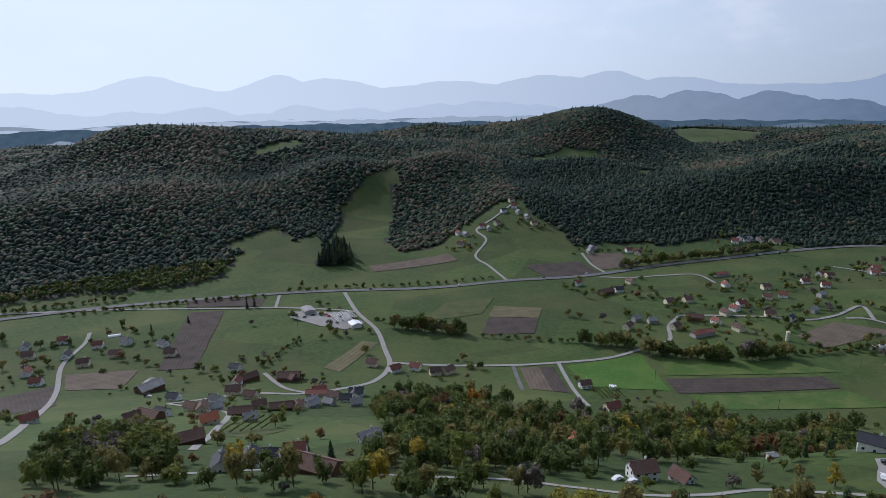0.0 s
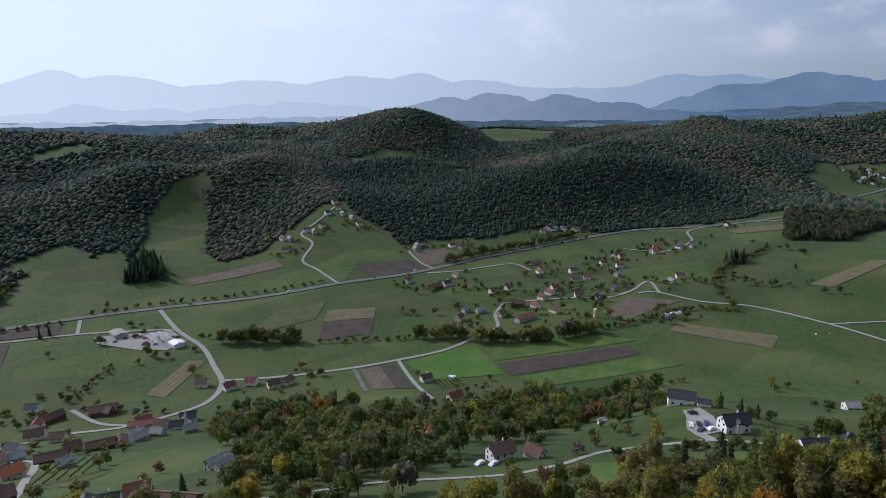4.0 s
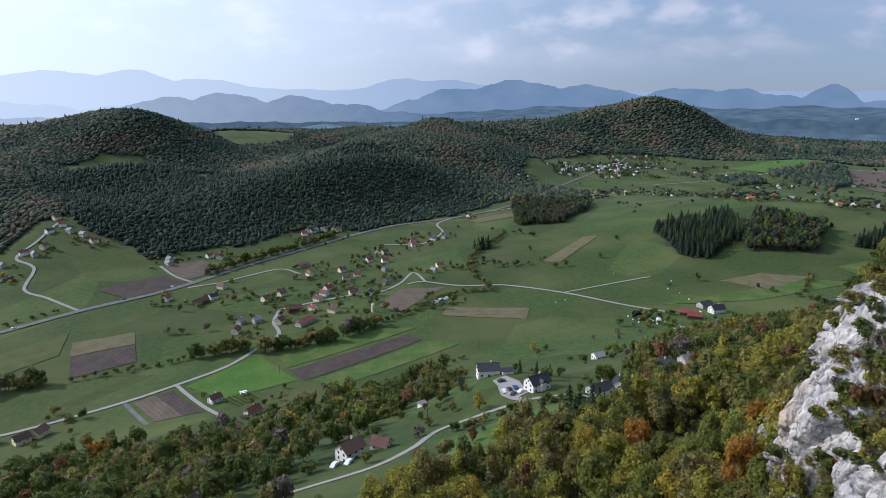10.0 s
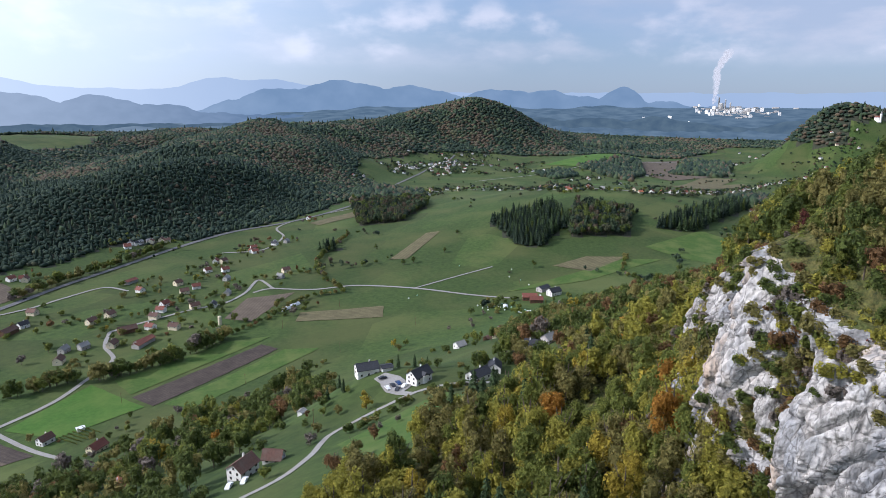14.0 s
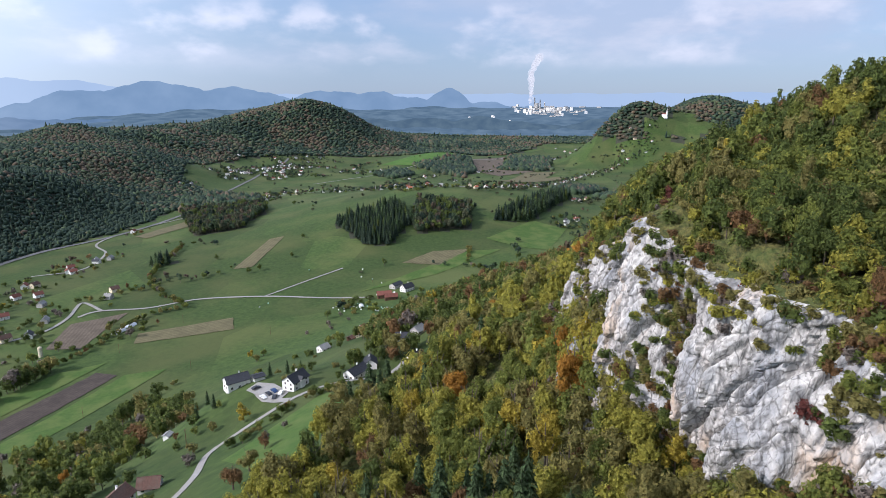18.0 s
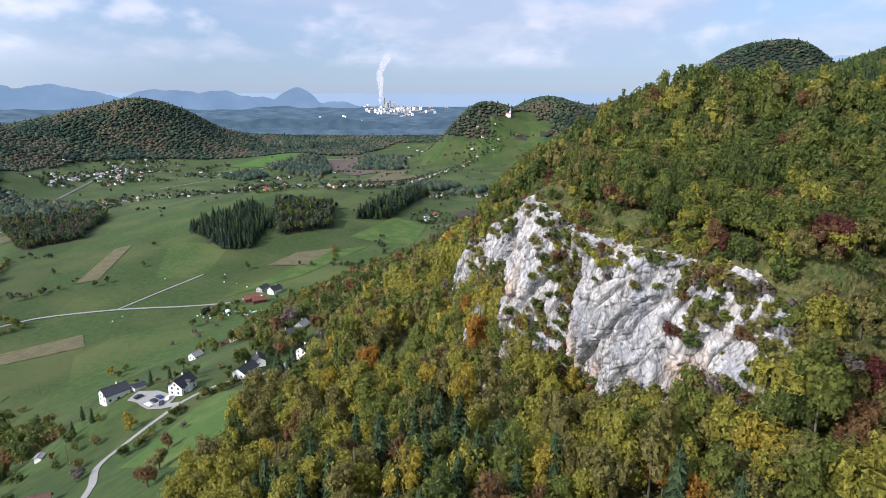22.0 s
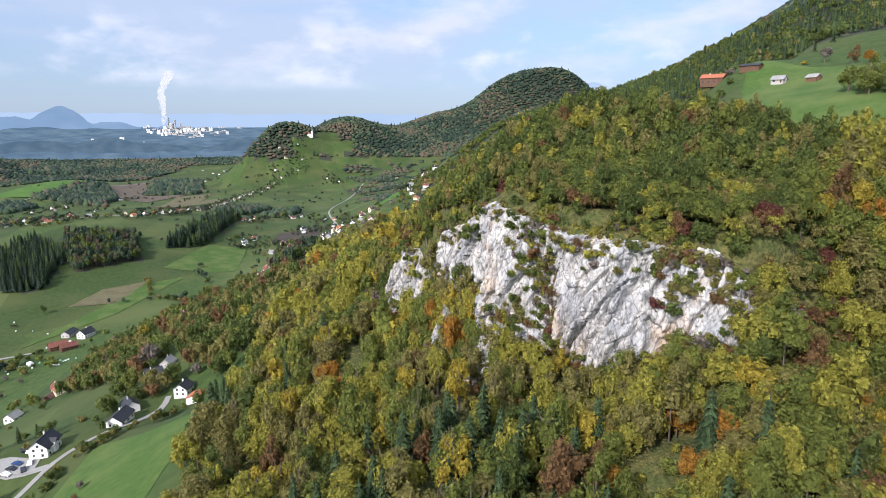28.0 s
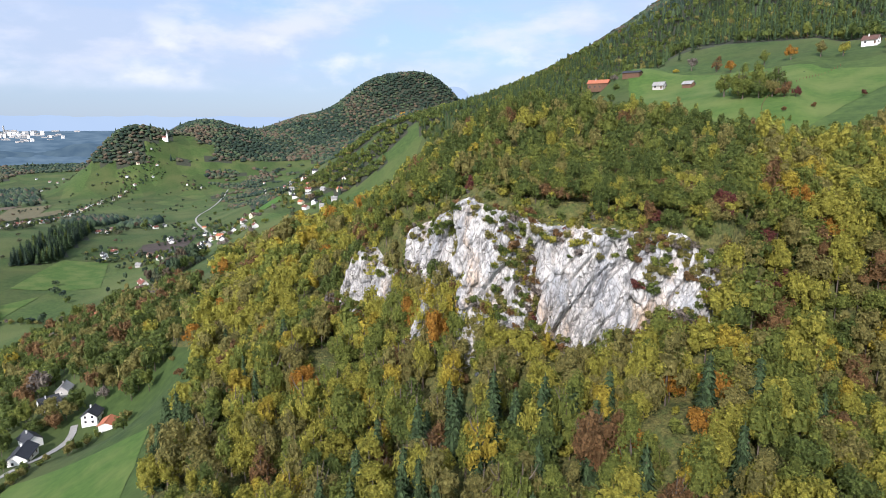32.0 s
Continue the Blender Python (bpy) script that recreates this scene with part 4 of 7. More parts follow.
# the houses on the near hillside
house("house", "white two-storey house with dark brown tiled roof", 11.5, 8.5, 5.6, 36, M["white"], M["brown_tile"], at=stand(68, 188, 8, 0.3))
house("barn", "low white barn with brown tiled roof", 9.0, 7.0, 2.6, 42, M["white"], M["brown_tile"], 1, at=stand(82, 188, -62, 0.3), chimney=False)
house("house", "large white house with anthracite roof above a lawn", 14.0, 9.5, 5.0, 32, M["white"], M["dark_tile"], at=stand(168, 214, -35, 0.4))
house("garage", "white garage wing with flat dark roof", 7.0, 6.0, 2.6, 12, M["white"], M["dark_tile"], 1, at=stand(173.5, 205.5, -35, 0.2), chimney=False, panes=False)
house("house", "white house with dark roof and gabled dormer", 13.5, 9.0, 5.4, 38, M["white"], M["dark_tile"], porch=True, at=stand(166, 180, -10, 0.3))
house("house", "white house with dark hipped roof among bushes", 14.0, 8.5, 3.6, 33, M["white"], M["dark_tile"], 1, at=stand(181, 156, -15, 0.2))
house("house", "grey-roofed white house beside an orange-roofed shed", 9.5, 8.0, 4.6, 35, M["white"], M["dark_tile"], at=stand(203, 133, -20, 0.2))
house("shed", "orange-roofed garage beside the lane", 9.0, 7.0, 2.6, 24, M["white"], M["orange_tile"], 1, at=stand(193, 127, -20, 0.2), chimney=False, panes=False)
house("barn", "small white barn with pale roof on the meadow edge", 9.5, 8.0, 3.2, 36, M["white"], M["grey_tile"], 1, at=stand(326, 252, -20, 0.2), chimney=False)
house("shed", "low brown shed beside the meadow barn", 8.0, 6.0, 2.2, 25, M["timber"], M["brown_tile"], 1, at=stand(345, 237, -15, 0.2), chimney=False, panes=False)
house("shed", "small white garden shed on the slope", 4.5, 3.5, 2.2, 24, M["white"], M["grey_tile"], 1, at=stand(139, 232, 10, 0.2), chimney=False, panes=False)
house("house", "grey-roofed house on the lower meadow", 12, 8.5, 4.6, 38, M["grey"], M["grey_tile"], at=stand(-34, 245, 30, 0.2))
house("house", "house with bright orange tiled roof among trees", 13, 8.5, 3.8, 36, M["cream"], M["orange_tile"], at=stand(15, 266, 4, 0.2))
house("house", "brown-walled house with orange hipped roof", 13, 10, 4.8, 36, M["grey"], M["orange_tile"], at=stand(50, 338, -30, 0.2))
house("house", "small house with weathered orange roof", 9, 7, 4.2, 42, M["cream"], M["orange_tile"], at=stand(60, 256, 70, 0.2))
house("house", "dark-roofed grey house hidden by trees", 14, 10, 4.5, 36, M["grey"], M["brown_tile"], at=stand(-3, 203, 12, 0.2))
house("house", "dark red timber house beside an orchard", 10, 7.5, 4.2, 36, M["white"], M["brown_tile"], at=stand(110, 441, 12, 0.2))
house("house", "house with red-brown roof below the wood", 12, 9, 4.0, 36, M["cream"], M["red_tile"], at=stand(118, 392, 15, 0.2))
house("shed", "white garden shed beside an orchard", 5, 3.5, 2.4, 10, M["white"], M["sheet"], 1, at=stand(131, 438, -15, 0.2), chimney=False, panes=False)
# the meadow farm
house("barn", "red-roofed farm barn with timber walls", 17, 10, 4.6, 34, M["timber"], M["red_tile"], 1, at=stand(548, 293, -60, 0.2), chimney=False)
house("barn", "smaller red-roofed timber farm barn", 15, 9, 4.4, 34, M["timber"], M["red_tile"], 1, at=stand(541, 282, -60, 0.2), chimney=False)
house("house", "dark-roofed white farm house", 16, 10, 5.2, 38, M["white"], M["dark_tile"], at=stand(577, 276, -25, 0.2))
house("barn", "grey-roofed farm shed with plaster walls", 17, 9, 4.0, 30, M["grey"], M["dark_tile"], 1, at=stand(588, 294, -15, 0.2), chimney=False)
house("house", "long dark-roofed farm house on the slope", 15, 9, 4.5, 36, M["white"], M["dark_tile"], at=stand(520, 222, -20, 0.2))
# the barns on the high pasture
house("barn", "orange-roofed timber farmhouse on the pasture", 17, 11, 4.6, 27, M["timber"], M["orange_tile"], 1, at=stand(240, -180, 35, 2.0))
house("shed", "low dark shed behind the pasture farmhouse", 14, 7, 2.6, 20, M["timber"], M["dark_tile"], 1, at=stand(214, -184, 25, 0.2), chimney=False, panes=False)
house("barn", "grey-roofed hut at the pasture edge", 8, 6, 2.6, 38, M["grey"], M["grey_tile"], 1, at=stand(183, -175, 20, 0.2), chimney=False)
house("barn", "small pale hut at the pasture edge", 7, 5, 2.4, 36, M["timber"], M["grey_tile"], 1, at=stand(167, -181, 10, 0.2), chimney=False, panes=False)
house("house", "white cottage between autumn trees on the hill", 10, 8, 3.2, 38, M["white"], M["brown_tile"], 1, at=stand(120, -274, 10, 0.2))

# look-alike houses of the villages: one of each sort is built, then copied
SORTS = {
    "red": house("house", "white village house with red tiled roof", 11.5, 9, 5.0, 38, M["white"], M["red_tile"], few=True, group="village houses", at=stand(-94, 420, 10)),
    "brown": house("house", "cream village house with brown tiled roof", 12, 9, 5.2, 38, M["cream"], M["brown_tile"], few=True, group="village houses", at=stand(-158, 420, 8)),
    "dark": house("house", "white village house with dark roof", 12, 9, 4.8, 36, M["white"], M["dark_tile"], few=True, group="village houses", at=stand(-66, 418, 0)),
    "grey": house("house", "grey village house with weathered grey roof", 11, 8.5, 4.8, 40, M["grey"], M["grey_tile"], few=True, group="village houses", at=stand(-91, 379, 35)),
    "barn": house("barn", "long village barn with brown tiled roof", 20, 11, 4.8, 32, M["timber"], M["brown_tile"], 1, few=True, group="village barns", at=stand(-127, 460, 3), chimney=False, panes=False),
    "redbarn": house("barn", "long village barn with red roof", 20, 9, 4.2, 24, M["grey"], M["red_tile"], 1, few=True, group="village barns", at=stand(251, 555, 12), chimney=False, panes=False),
    "greybarn": house("barn", "broad village barn with grey roof", 20, 14, 5.0, 28, M["timber"], M["grey_tile"], 1, few=True, group="village barns", at=stand(-227, 432, 55), chimney=False, panes=False),
    "orange": house("house", "cream village house with orange roof", 11.5, 8.5, 4.8, 36, M["cream"], M["orange_tile"], few=True, group="village houses", at=stand(-126, 295, 38)),
}
VILLAGE = """-179,484,dark -160,458,barn -128,460,barn -159,420,brown -229,434,greybarn -194,400,dark -161,354,brown -152,349,brown -160,391,dark -146,356,grey -123,336,barn -109,310,grey
-106,361,barn -141,406,brown -128,299,brown -89,374,grey -95,417,redbarn -80,384,grey -67,415,dark -61,383,grey -168,316,barn -167,328,dark -105,222,barn -55,200,red
-39,165,barn -31,239,grey -61,186,dark -64,178,dark -70,170,dark -42,480,red -8,472,brown 3,475,brown -63,494,brown -25,484,red -307,552,dark -171,303,brown
-122,366,brown -165,446,red -96,363,brown -81,407,brown -71,400,dark -308,555,dark -250,520,brown -268,545,dark -300,520,brown -330,545,red -345,520,dark -318,500,brown
-355,480,red -380,520,brown -400,545,dark -372,560,red -420,510,brown -440,540,dark -395,480,grey -330,455,red -360,440,brown -390,430,dark -225,300,red -250,290,dark
-285,330,brown -240,240,brown -275,275,red -215,200,red -255,200,grey -300,260,brown"""
HAMLET = """259,596,barn 246,552,redbarn 276,584,red 289,564,brown 230,572,brown 199,597,grey 213,590,grey 184,575,brown 274,653,brown 296,608,brown 312,621,red 326,635,red
339,600,brown 353,587,dark 385,660,red 382,692,brown 439,710,red 453,692,red 482,732,brown 389,608,grey 356,751,redbarn 341,706,red 544,739,red 601,759,grey
210,849,grey 281,856,red 232,727,brown 165,721,red 192,688,barn 209,696,dark 461,906,dark 481,905,grey 499,901,brown 442,899,red 427,657,grey 470,606,grey
476,741,red 365,655,brown 252,649,brown 493,620,brown"""
SLOPES = """26,885,brown 25,930,red 35,922,grey 72,929,grey 117,1025,brown 119,999,red 123,976,grey 143,938,brown 86,944,brown 62,940,red 100,985,dark 135,960,grey
220,870,dark 281,851,brown 270,862,red 443,902,red 467,907,grey 482,902,brown 503,894,brown 455,912,dark 544,747,red 595,752,dark 615,747,grey 560,760,red 216,863,grey
784,864,red 346,231,orange 530,112,red 545,100,brown 597,96,red 463,124,brown 480,135,orange 705,2,orange 690,-12,dark 664,-20,grey 650,8,dark 720,-30,red 735,-45,brown 700,25,dark 676,20,grey 760,5,red 744,20,brown 640,-28,red 728,18,dark"""
PLATEAU = """1261,898,brown 1295,868,dark 1333,857,red 1363,831,dark 1322,775,dark 1344,754,grey 1321,665,dark 1104,526,dark 1100,489,grey 1076,451,orange 1090,462,red
1145,333,orange 1180,320,red 1210,308,orange 1235,296,red 1766,213,dark 1500,258,dark 1520,248,dark 1773,656,red 1797,630,dark 1663,522,dark 1691,677,red 1740,640,red
1983,979,brown 2028,1094,dark 1874,845,red 1840,870,dark 1800,900,dark 1968,526,dark 2010,494,dark 1244,1144,red 1270,1130,grey 1010,135,dark 1030,120,red 1248,131,red
1262,140,dark 1300,120,brown 1077,30,dark 1112,29,dark 1162,-37,orange 1052,-42,dark 2997,383,dark 2953,284,grey 2900,330,red 2850,300,red 2800,250,dark 2500,330,dark 2540,350,grey"""
UPHILL = """662,-95,red 680,-112,dark 700,-100,orange 722,-117,grey 740,-104,dark 760,-128,red 730,-140,grey 780,-110,dark 800,-140,orange 820,-120,grey 845,-150,red 870,-135,dark
640,-110,grey 900,-160,red 880,-175,dark 930,-150,grey 960,-180,orange 990,-165,dark 1020,-190,red 1050,-170,grey 1090,-200,dark 1130,-190,red 1180,-215,grey 1230,-200,dark
690,-150,orange 660,-132,grey 715,-165,red 1300,-230,red 1350,-220,dark 1420,-250,grey 1480,-235,red 1560,-270,dark 1650,-280,red 1800,-300,grey 1900,-320,dark 2094,-360,red"""
RIBBON = """468,166,brown 464,123,brown 631,96,red 987,133,dark 1078,30,grey 690,0,orange 1075,-27,dark 521,228,dark 240,145,grey 232,151,dark 366,239,red 1246,143,red 1187,-22,grey 196,155,dark
1180,850,dark 1240,880,red 1290,830,brown 1310,720,red 1250,600,dark 1215,570,red 1180,540,brown 1150,510,dark 1125,430,red 1118,400,grey 1160,350,brown
1260,285,dark 1290,278,red 1330,270,brown 1370,262,dark 1410,256,grey 1450,250,red 1560,236,dark 1600,232,red 1640,226,dark 1690,220,grey 1730,214,red 1830,196,dark 1870,190,brown 1930,180,red 1980,172,dark
2030,150,red 2070,140,grey 2110,110,dark 2160,90,red 2210,70,dark 2250,40,red 2300,60,dark 2340,20,brown 2380,40,red 2280,-20,dark 2330,-40,red 2390,-30,grey 2200,-120,red 2150,-160,dark
930,60,red 950,40,dark 975,70,brown 905,90,grey 1320,40,red 1345,20,dark 1360,50,red 600,40,red 580,62,dark 615,72,grey"""
pick = np.random.RandomState(7)
for block, base in ((VILLAGE, 8), (HAMLET, 15), (SLOPES, 20), (PLATEAU, 35), (UPHILL, 60), (RIBBON, 25)):
    for spot in block.split():
        x, y, sort = spot.split(",")
        x, y = float(x), float(y)
        m = stand(x, y, base + pick.choice([0, 0, 90, 25, -30]) + pick.uniform(-12, 12))
        copy_thing(SORTS[sort], m)
# the small town beyond the wooded ridge
FAR_SORTS = [house("house", "far white house with " + word + " roof", 12, 9, 4.8, 36, M["white"], M[key], group="town houses", at=stand(x, y, 20), chimney=False, panes=False)
             for word, key, x, y in (("red tiled", "red_tile", 1700, 1120), ("dark", "dark_tile", 1745, 1180), ("grey", "grey_tile", 1660, 1150), ("brown", "brown_tile", 1780, 1120))]
for i in range(66):
    x, y = 1720 + pick.normal(0, 165), 1150 + pick.normal(0, 70)
    copy_thing(FAR_SORTS[pick.randint(4)], stand(x, y, pick.uniform(0, 180)))


# ---- works yard, silo, glasshouses, church, cars, bales, fences and poles ----
def greenhouse(at):
    g = empty("glasshouse_frame", "open steel frame of a glasshouse in the yard", "glasshouse", "", at)
    for i in range(8):
        y = -12.25 + i * 3.5
        for x in (-11, -3.7, 3.7, 11):
            part("post", boxes((x - 0.12, x + 0.12, y - 0.12, y + 0.12, 0, 4)), M["steel"], g)
        for k in range(3):
            x0 = -11 + k * 7.35
            part("rafter", tube(bmesh.new(), [(x0, y, 4), (x0 + 3.67, y, 5.6), (x0 + 7.35, y, 4)], [0.13, 0.13, 0.13], 4), M["sheet"], g)
    for x in (-11, -7.3, -3.7, 0, 3.7, 7.3, 11):
        z = 4.0 if abs(x) in (11, 3.7) else 5.6
        part("purlin", boxes((x - 0.12, x + 0.12, -12.4, 12.4, z - 0.1, z + 0.12)), M["sheet"], g)
    return g


greenhouse(pose(-106, 616, z_at(-106, 616), 0, 0, 28))
house("works_hall", "low white hall with sheet roof", 13, 11, 4.0, 16, M["white"], M["sheet"], 1, at=stand(-92, 596, 118, 0.1), chimney=False, panes=False)
house("works_hall", "grey workshop in the works yard", 18, 12, 4.5, 12, M["grey"], M["grey_tile"], 1, at=stand(-150, 640, 118, 0.1), chimney=False, panes=False)
tagged(new("yard", mesh_from("yard", [(x, y, z_at(x, y) + 0.6) for x, y in ((-172, 642), (-108, 640), (-84, 606), (-100, 586), (-128, 596), (-165, 622))], [(5, 4, 3, 2, 1, 0)], [M["gravel"]])),
       "pale gravel works yard", kind="structure")

silo = empty("silo", "tall cream tower silo in a meadow", "silo", "", stand(322, 536, 0))
part("shaft", tube(bmesh.new(), [(0, 0, -1), (0, 0, 5), (0, 0, 9.5)], [2.0, 1.95, 1.9], 14), M["cream"], silo)
part("cap", tube(bmesh.new(), [(0, 0, 9.5), (0, 0, 10.6)], [2.2, 0.3], 14), M["cream"], silo, "pale conical cap")
for k in range(4):
    part("hoop", tube(bmesh.new(), [(0, 0, 1.5 + 2.2 * k), (0, 0, 1.75 + 2.2 * k)], [2.06, 2.06], 14), M["steel"], silo)


def tunnel(label, length, width, at):
    t = empty("plastic_tunnel", label, "greenhouse", "", at)
    bm = bmesh.new()
    n = 10
    ring = [[bm.verts.new((x, -width / 2 * math.cos(math.pi * i / n), width * 0.42 * math.sin(math.pi * i / n))) for i in range(n + 1)] for x in np.linspace(-length / 2, length / 2, 7)]
    for a, b in zip(ring, ring[1:]):
        for i in range(n):
            bm.faces.new((a[i], b[i], b[i + 1], a[i + 1]))
    bm.faces.new(ring[0])
    bm.faces.new(ring[-1][::-1])
    part("cover", bm, M["sheet"], t)
    for x in np.linspace(-length / 2, length / 2, 7):
        part("hoop", tube(bmesh.new(), [(x, -width / 2 * 1.01 * math.cos(math.pi * i / 8), width * 0.425 * math.sin(math.pi * i / 8)) for i in range(9)], [0.06] * 9, 4), M["steel"], t)


tunnel("long white plastic tunnel beside a field", 32, 7, stand(398, 515, 5))
tunnel("short white plastic tunnel near houses", 12, 5, stand(-330, 575, 20))
tunnel("small white tent beside the farm road", 8, 6, stand(512, 305, 30))


def church(at):
    c = empty("church", "small white church with a pointed spire", "church", "", at)
    part("nave", boxes((-9, 7, -4.5, 4.5, -8, 8)), M["white"], c)
    bm = bmesh.new()
    v = [bm.verts.new(p) for p in ((-9.5, -5, 8), (7.5, -5, 8), (7.5, 5, 8), (-9.5, 5, 8), (-9.5, 0, 13), (7.5, 0, 13))]
    for f in ((0, 1, 5, 4), (2, 3, 4, 5), (0, 4, 3), (1, 2, 5), (3, 2, 1, 0)):
        bm.faces.new([v[i] for i in f])
    part("roof", bm, M["red_tile"], c)
    t = part("tower", boxes((-14, -9, -2.5, 2.5, -8, 20)), M["white"], c)
    part("spire", tube(bmesh.new(), [(-11.5, 0, 20), (-11.5, 0, 24), (-11.5, 0, 34)], [3.4, 2.0, 0.1], 8), M["grey_tile"], t)
    for y in (-2.55, 2.55):
        part("belfry_opening", boxes((-12.3, -10.7, y - 0.06, y + 0.06, 15, 18)), M["glass"], t)


church(pose(2445, -80, z_at(2445, -80) + 2, 0, 0, 60))


def car(label, paint, at):
    c = empty("car", label, "car", "parked cars", at)
    bm = bmesh.new()
    side = [(-2.1, 0.35), (-2.15, 0.75), (-1.95, 0.95), (-1.45, 1.0), (-0.9, 1.42), (0.55, 1.45), (1.15, 1.0), (1.95, 0.85), (2.15, 0.65), (2.1, 0.35)]
    rows = [[bm.verts.new((x, y * (0.86 if z > 1.1 else 1.0), z)) for x, z in side] for y in (-0.86, 0.86)]
    for i in range(len(side)):
        j = (i + 1) % len(side)
        bm.faces.new((rows[0][i], rows[0][j], rows[1][j], rows[1][i]))
    bm.faces.new(rows[0][::-1])
    bm.faces.new(rows[1])
    bmesh.ops.recalc_face_normals(bm, faces=bm.faces)
    part("body", bm, paint, c)
    for y in (-0.8, 0.8):
        part("side_window", boxes((-0.95, 0.75, y - 0.03, y + 0.03, 1.02, 1.34)), M["glass"], c)
        for x in (-1.3, 1.3):
            w = part("wheel", tube(bmesh.new(), [(x, y - 0.1, 0.32), (x, y + 0.1, 0.32)], [0.32, 0.32], 10), M["tyre"], c)
            part("rim", tube(bmesh.new(), [(x, y - 0.115, 0.32), (x, y + 0.115, 0.32)], [0.17, 0.17], 8), M["steel"], w)
    return c


CARS = [car("white parked car", M["car_white"], None), car("dark parked estate car", M["car_dark"], None), car("blue parked hatchback car", M["car_blue"], None), car("red parked hatchback car", M["car_red"], None)]
CARS[0]["label"] = "small white car parked beside a house"
CARS[1]["label"] = "dark grey car parked in a yard"
CARS[2]["label"] = "blue car parked in a yard"
CARS[3]["label"] = "red car parked beside the street"
for x, y, turn, k in [(154, 190, 60, 0), (157, 189, 60, 1), (160, 188, 60, 2), (154, 184, 20, 1), (158, 183, 10, 0), (162, 199, -30, 1), (58, 183, 30, 0), (62, 180, 30, 0), (-84, 402, 100, 0), (-82, 396, 100, 3),
                                     (-80, 391, 100, 0), (-118, 655, 60, 3), (-128, 630, 20, 3), (-135, 636, 20, 3), (-142, 628, 20, 1), (-124, 624, 20, 3), (-150, 622, 40, 2), (-112, 604, 50, 1), (-218, 412, 10, 0), (-180, 455, 80, 0),
                                     (560, 285, 10, 1), (566, 288, 40, 0), (552, 300, 20, 2), (186, 763, 10, 0), (128, 749, 9, 1), (20, 730, 7, 0), (250, 784, 22, 1), (-90, 722, 6, 2)]:
    at = pose(x, y, z_at(x, y) + 0.12 + (0.62 if -175 < x < -85 and y > 580 else 0.25 if 149 < x < 170 else 0.5 if y > 715 else 0.05), 0, 0, turn)
    copy_thing(CARS[k], at)
for i, c in enumerate(CARS):
    x, y = ((170, 187), (172, 190), (-86, 408), (-160, 428))[i]
    c.matrix_basis = pose(x, y, z_at(x, y) + 0.1, 0, 0, 30 * i)


def bale(film, label, at):
    bm = tube(bmesh.new(), [(-0.65, 0, 0.68), (-0.6, 0, 0.68), (0.6, 0, 0.68), (0.65, 0, 0.68)], [0.56, 0.7, 0.7, 0.56], 14)
    me = bpy.data.meshes.new("hay_bale")
    bm.to_mesh(me)
    bm.free()
    me.materials.append(film)
    ob = tagged(new("hay_bale", me), label, "bale", "wrapped bales")
    ob.matrix_basis = at
    return ob


def on_ground(x, y, turn=0):
    return pose(x, y, z_at(x, y), 0, 0, turn)


white_bale = bale(M["bale_film"], "round hay bale wrapped in white film", on_ground(500, 300))
green_bale = bale(M["green_film"], "round hay bale wrapped in pale green film", on_ground(512, 298))
rng = np.random.RandomState(91)
for i in range(34):
    x, y = 508 + rng.normal(0, 9), 318 + rng.normal(0, 7)
    if i > 16:
        x, y = 498 + rng.normal(0, 4), 276 + rng.normal(0, 5)
    if i > 25:
        x, y = rng.uniform(470, 640), rng.uniform(290, 430)
    copy_thing(white_bale if i % 3 else green_bale, on_ground(x, y, rng.uniform(0, 180)))

# poles, a pasture fence and orchard rows
def pole_thing(at):
    p = empty("power_pole", "wooden power pole in the meadow", "pole", "power poles", at)
    part("post", tube(bmesh.new(), [(0, 0, -0.5), (0, 0, 9)], [0.15, 0.10], 7), M["timber"], p)
    part("crossarm", boxes((-0.9, 0.9, -0.07, 0.07, 8.3, 8.5)), M["timber"], p)
    return p


first_pole = pole_thing(on_ground(240, 400, 20))
for x, y in ((330, 380), (420, 360), (170, 455), (-20, 560), (60, 540), (-150, 590), (430, 470), (350, 475), (600, 330), (120, 205)):
    copy_thing(first_pole, on_ground(x, y, 20))
fence = empty("pasture_fence", "wooden post fence across the hill pasture", "fence", "", Matrix())
post = part("post", boxes((-0.08, 0.08, -0.08, 0.08, -0.4, 1.2)), M["timber"], fence)
line = along([(62, -104), (78, -122), (92, -140), (100, -160), (104, -190), (108, -225)], 3.0)
post.matrix_basis = on_ground(*line[0])
for x, y in line[1:]:
    p = new("post", post.data)
    p.parent = fence
    p.matrix_basis = on_ground(x, y)
hedge_row = empty("vine_row", "row of low green vines on wires", "vines", "orchard rows", on_ground(118, 418, 100))
v, f = LIGHT_CROWNS[1]
vs = np.concatenate([v * np.array([0.9, 0.55, 0.7]) + np.array([i * 1.5, 0, 0]) for i in range(12)])
part("leaves", mesh_from("leaves", vs, np.concatenate([f + i * len(v) for i in range(12)]), [LEAVES[GREEN]]), None, hedge_row)
for i in range(4):
    part("stake", boxes((i * 5.5 - 0.06, i * 5.5 + 0.06, -0.06, 0.06, -0.2, 1.9)), M["timber"], hedge_row)
for k in range(1, 6):
    copy_thing(hedge_row, on_ground(118 + k * 3.4, 418 + k * 0.6, 100))
for k in range(5):
    copy_thing(hedge_row, on_ground(20 + k * 3.2, 204 + k * 1.4, 20))
    copy_thing(hedge_row, on_ground(-108 + k * 3.4, 262 + k * 5.4, 65))


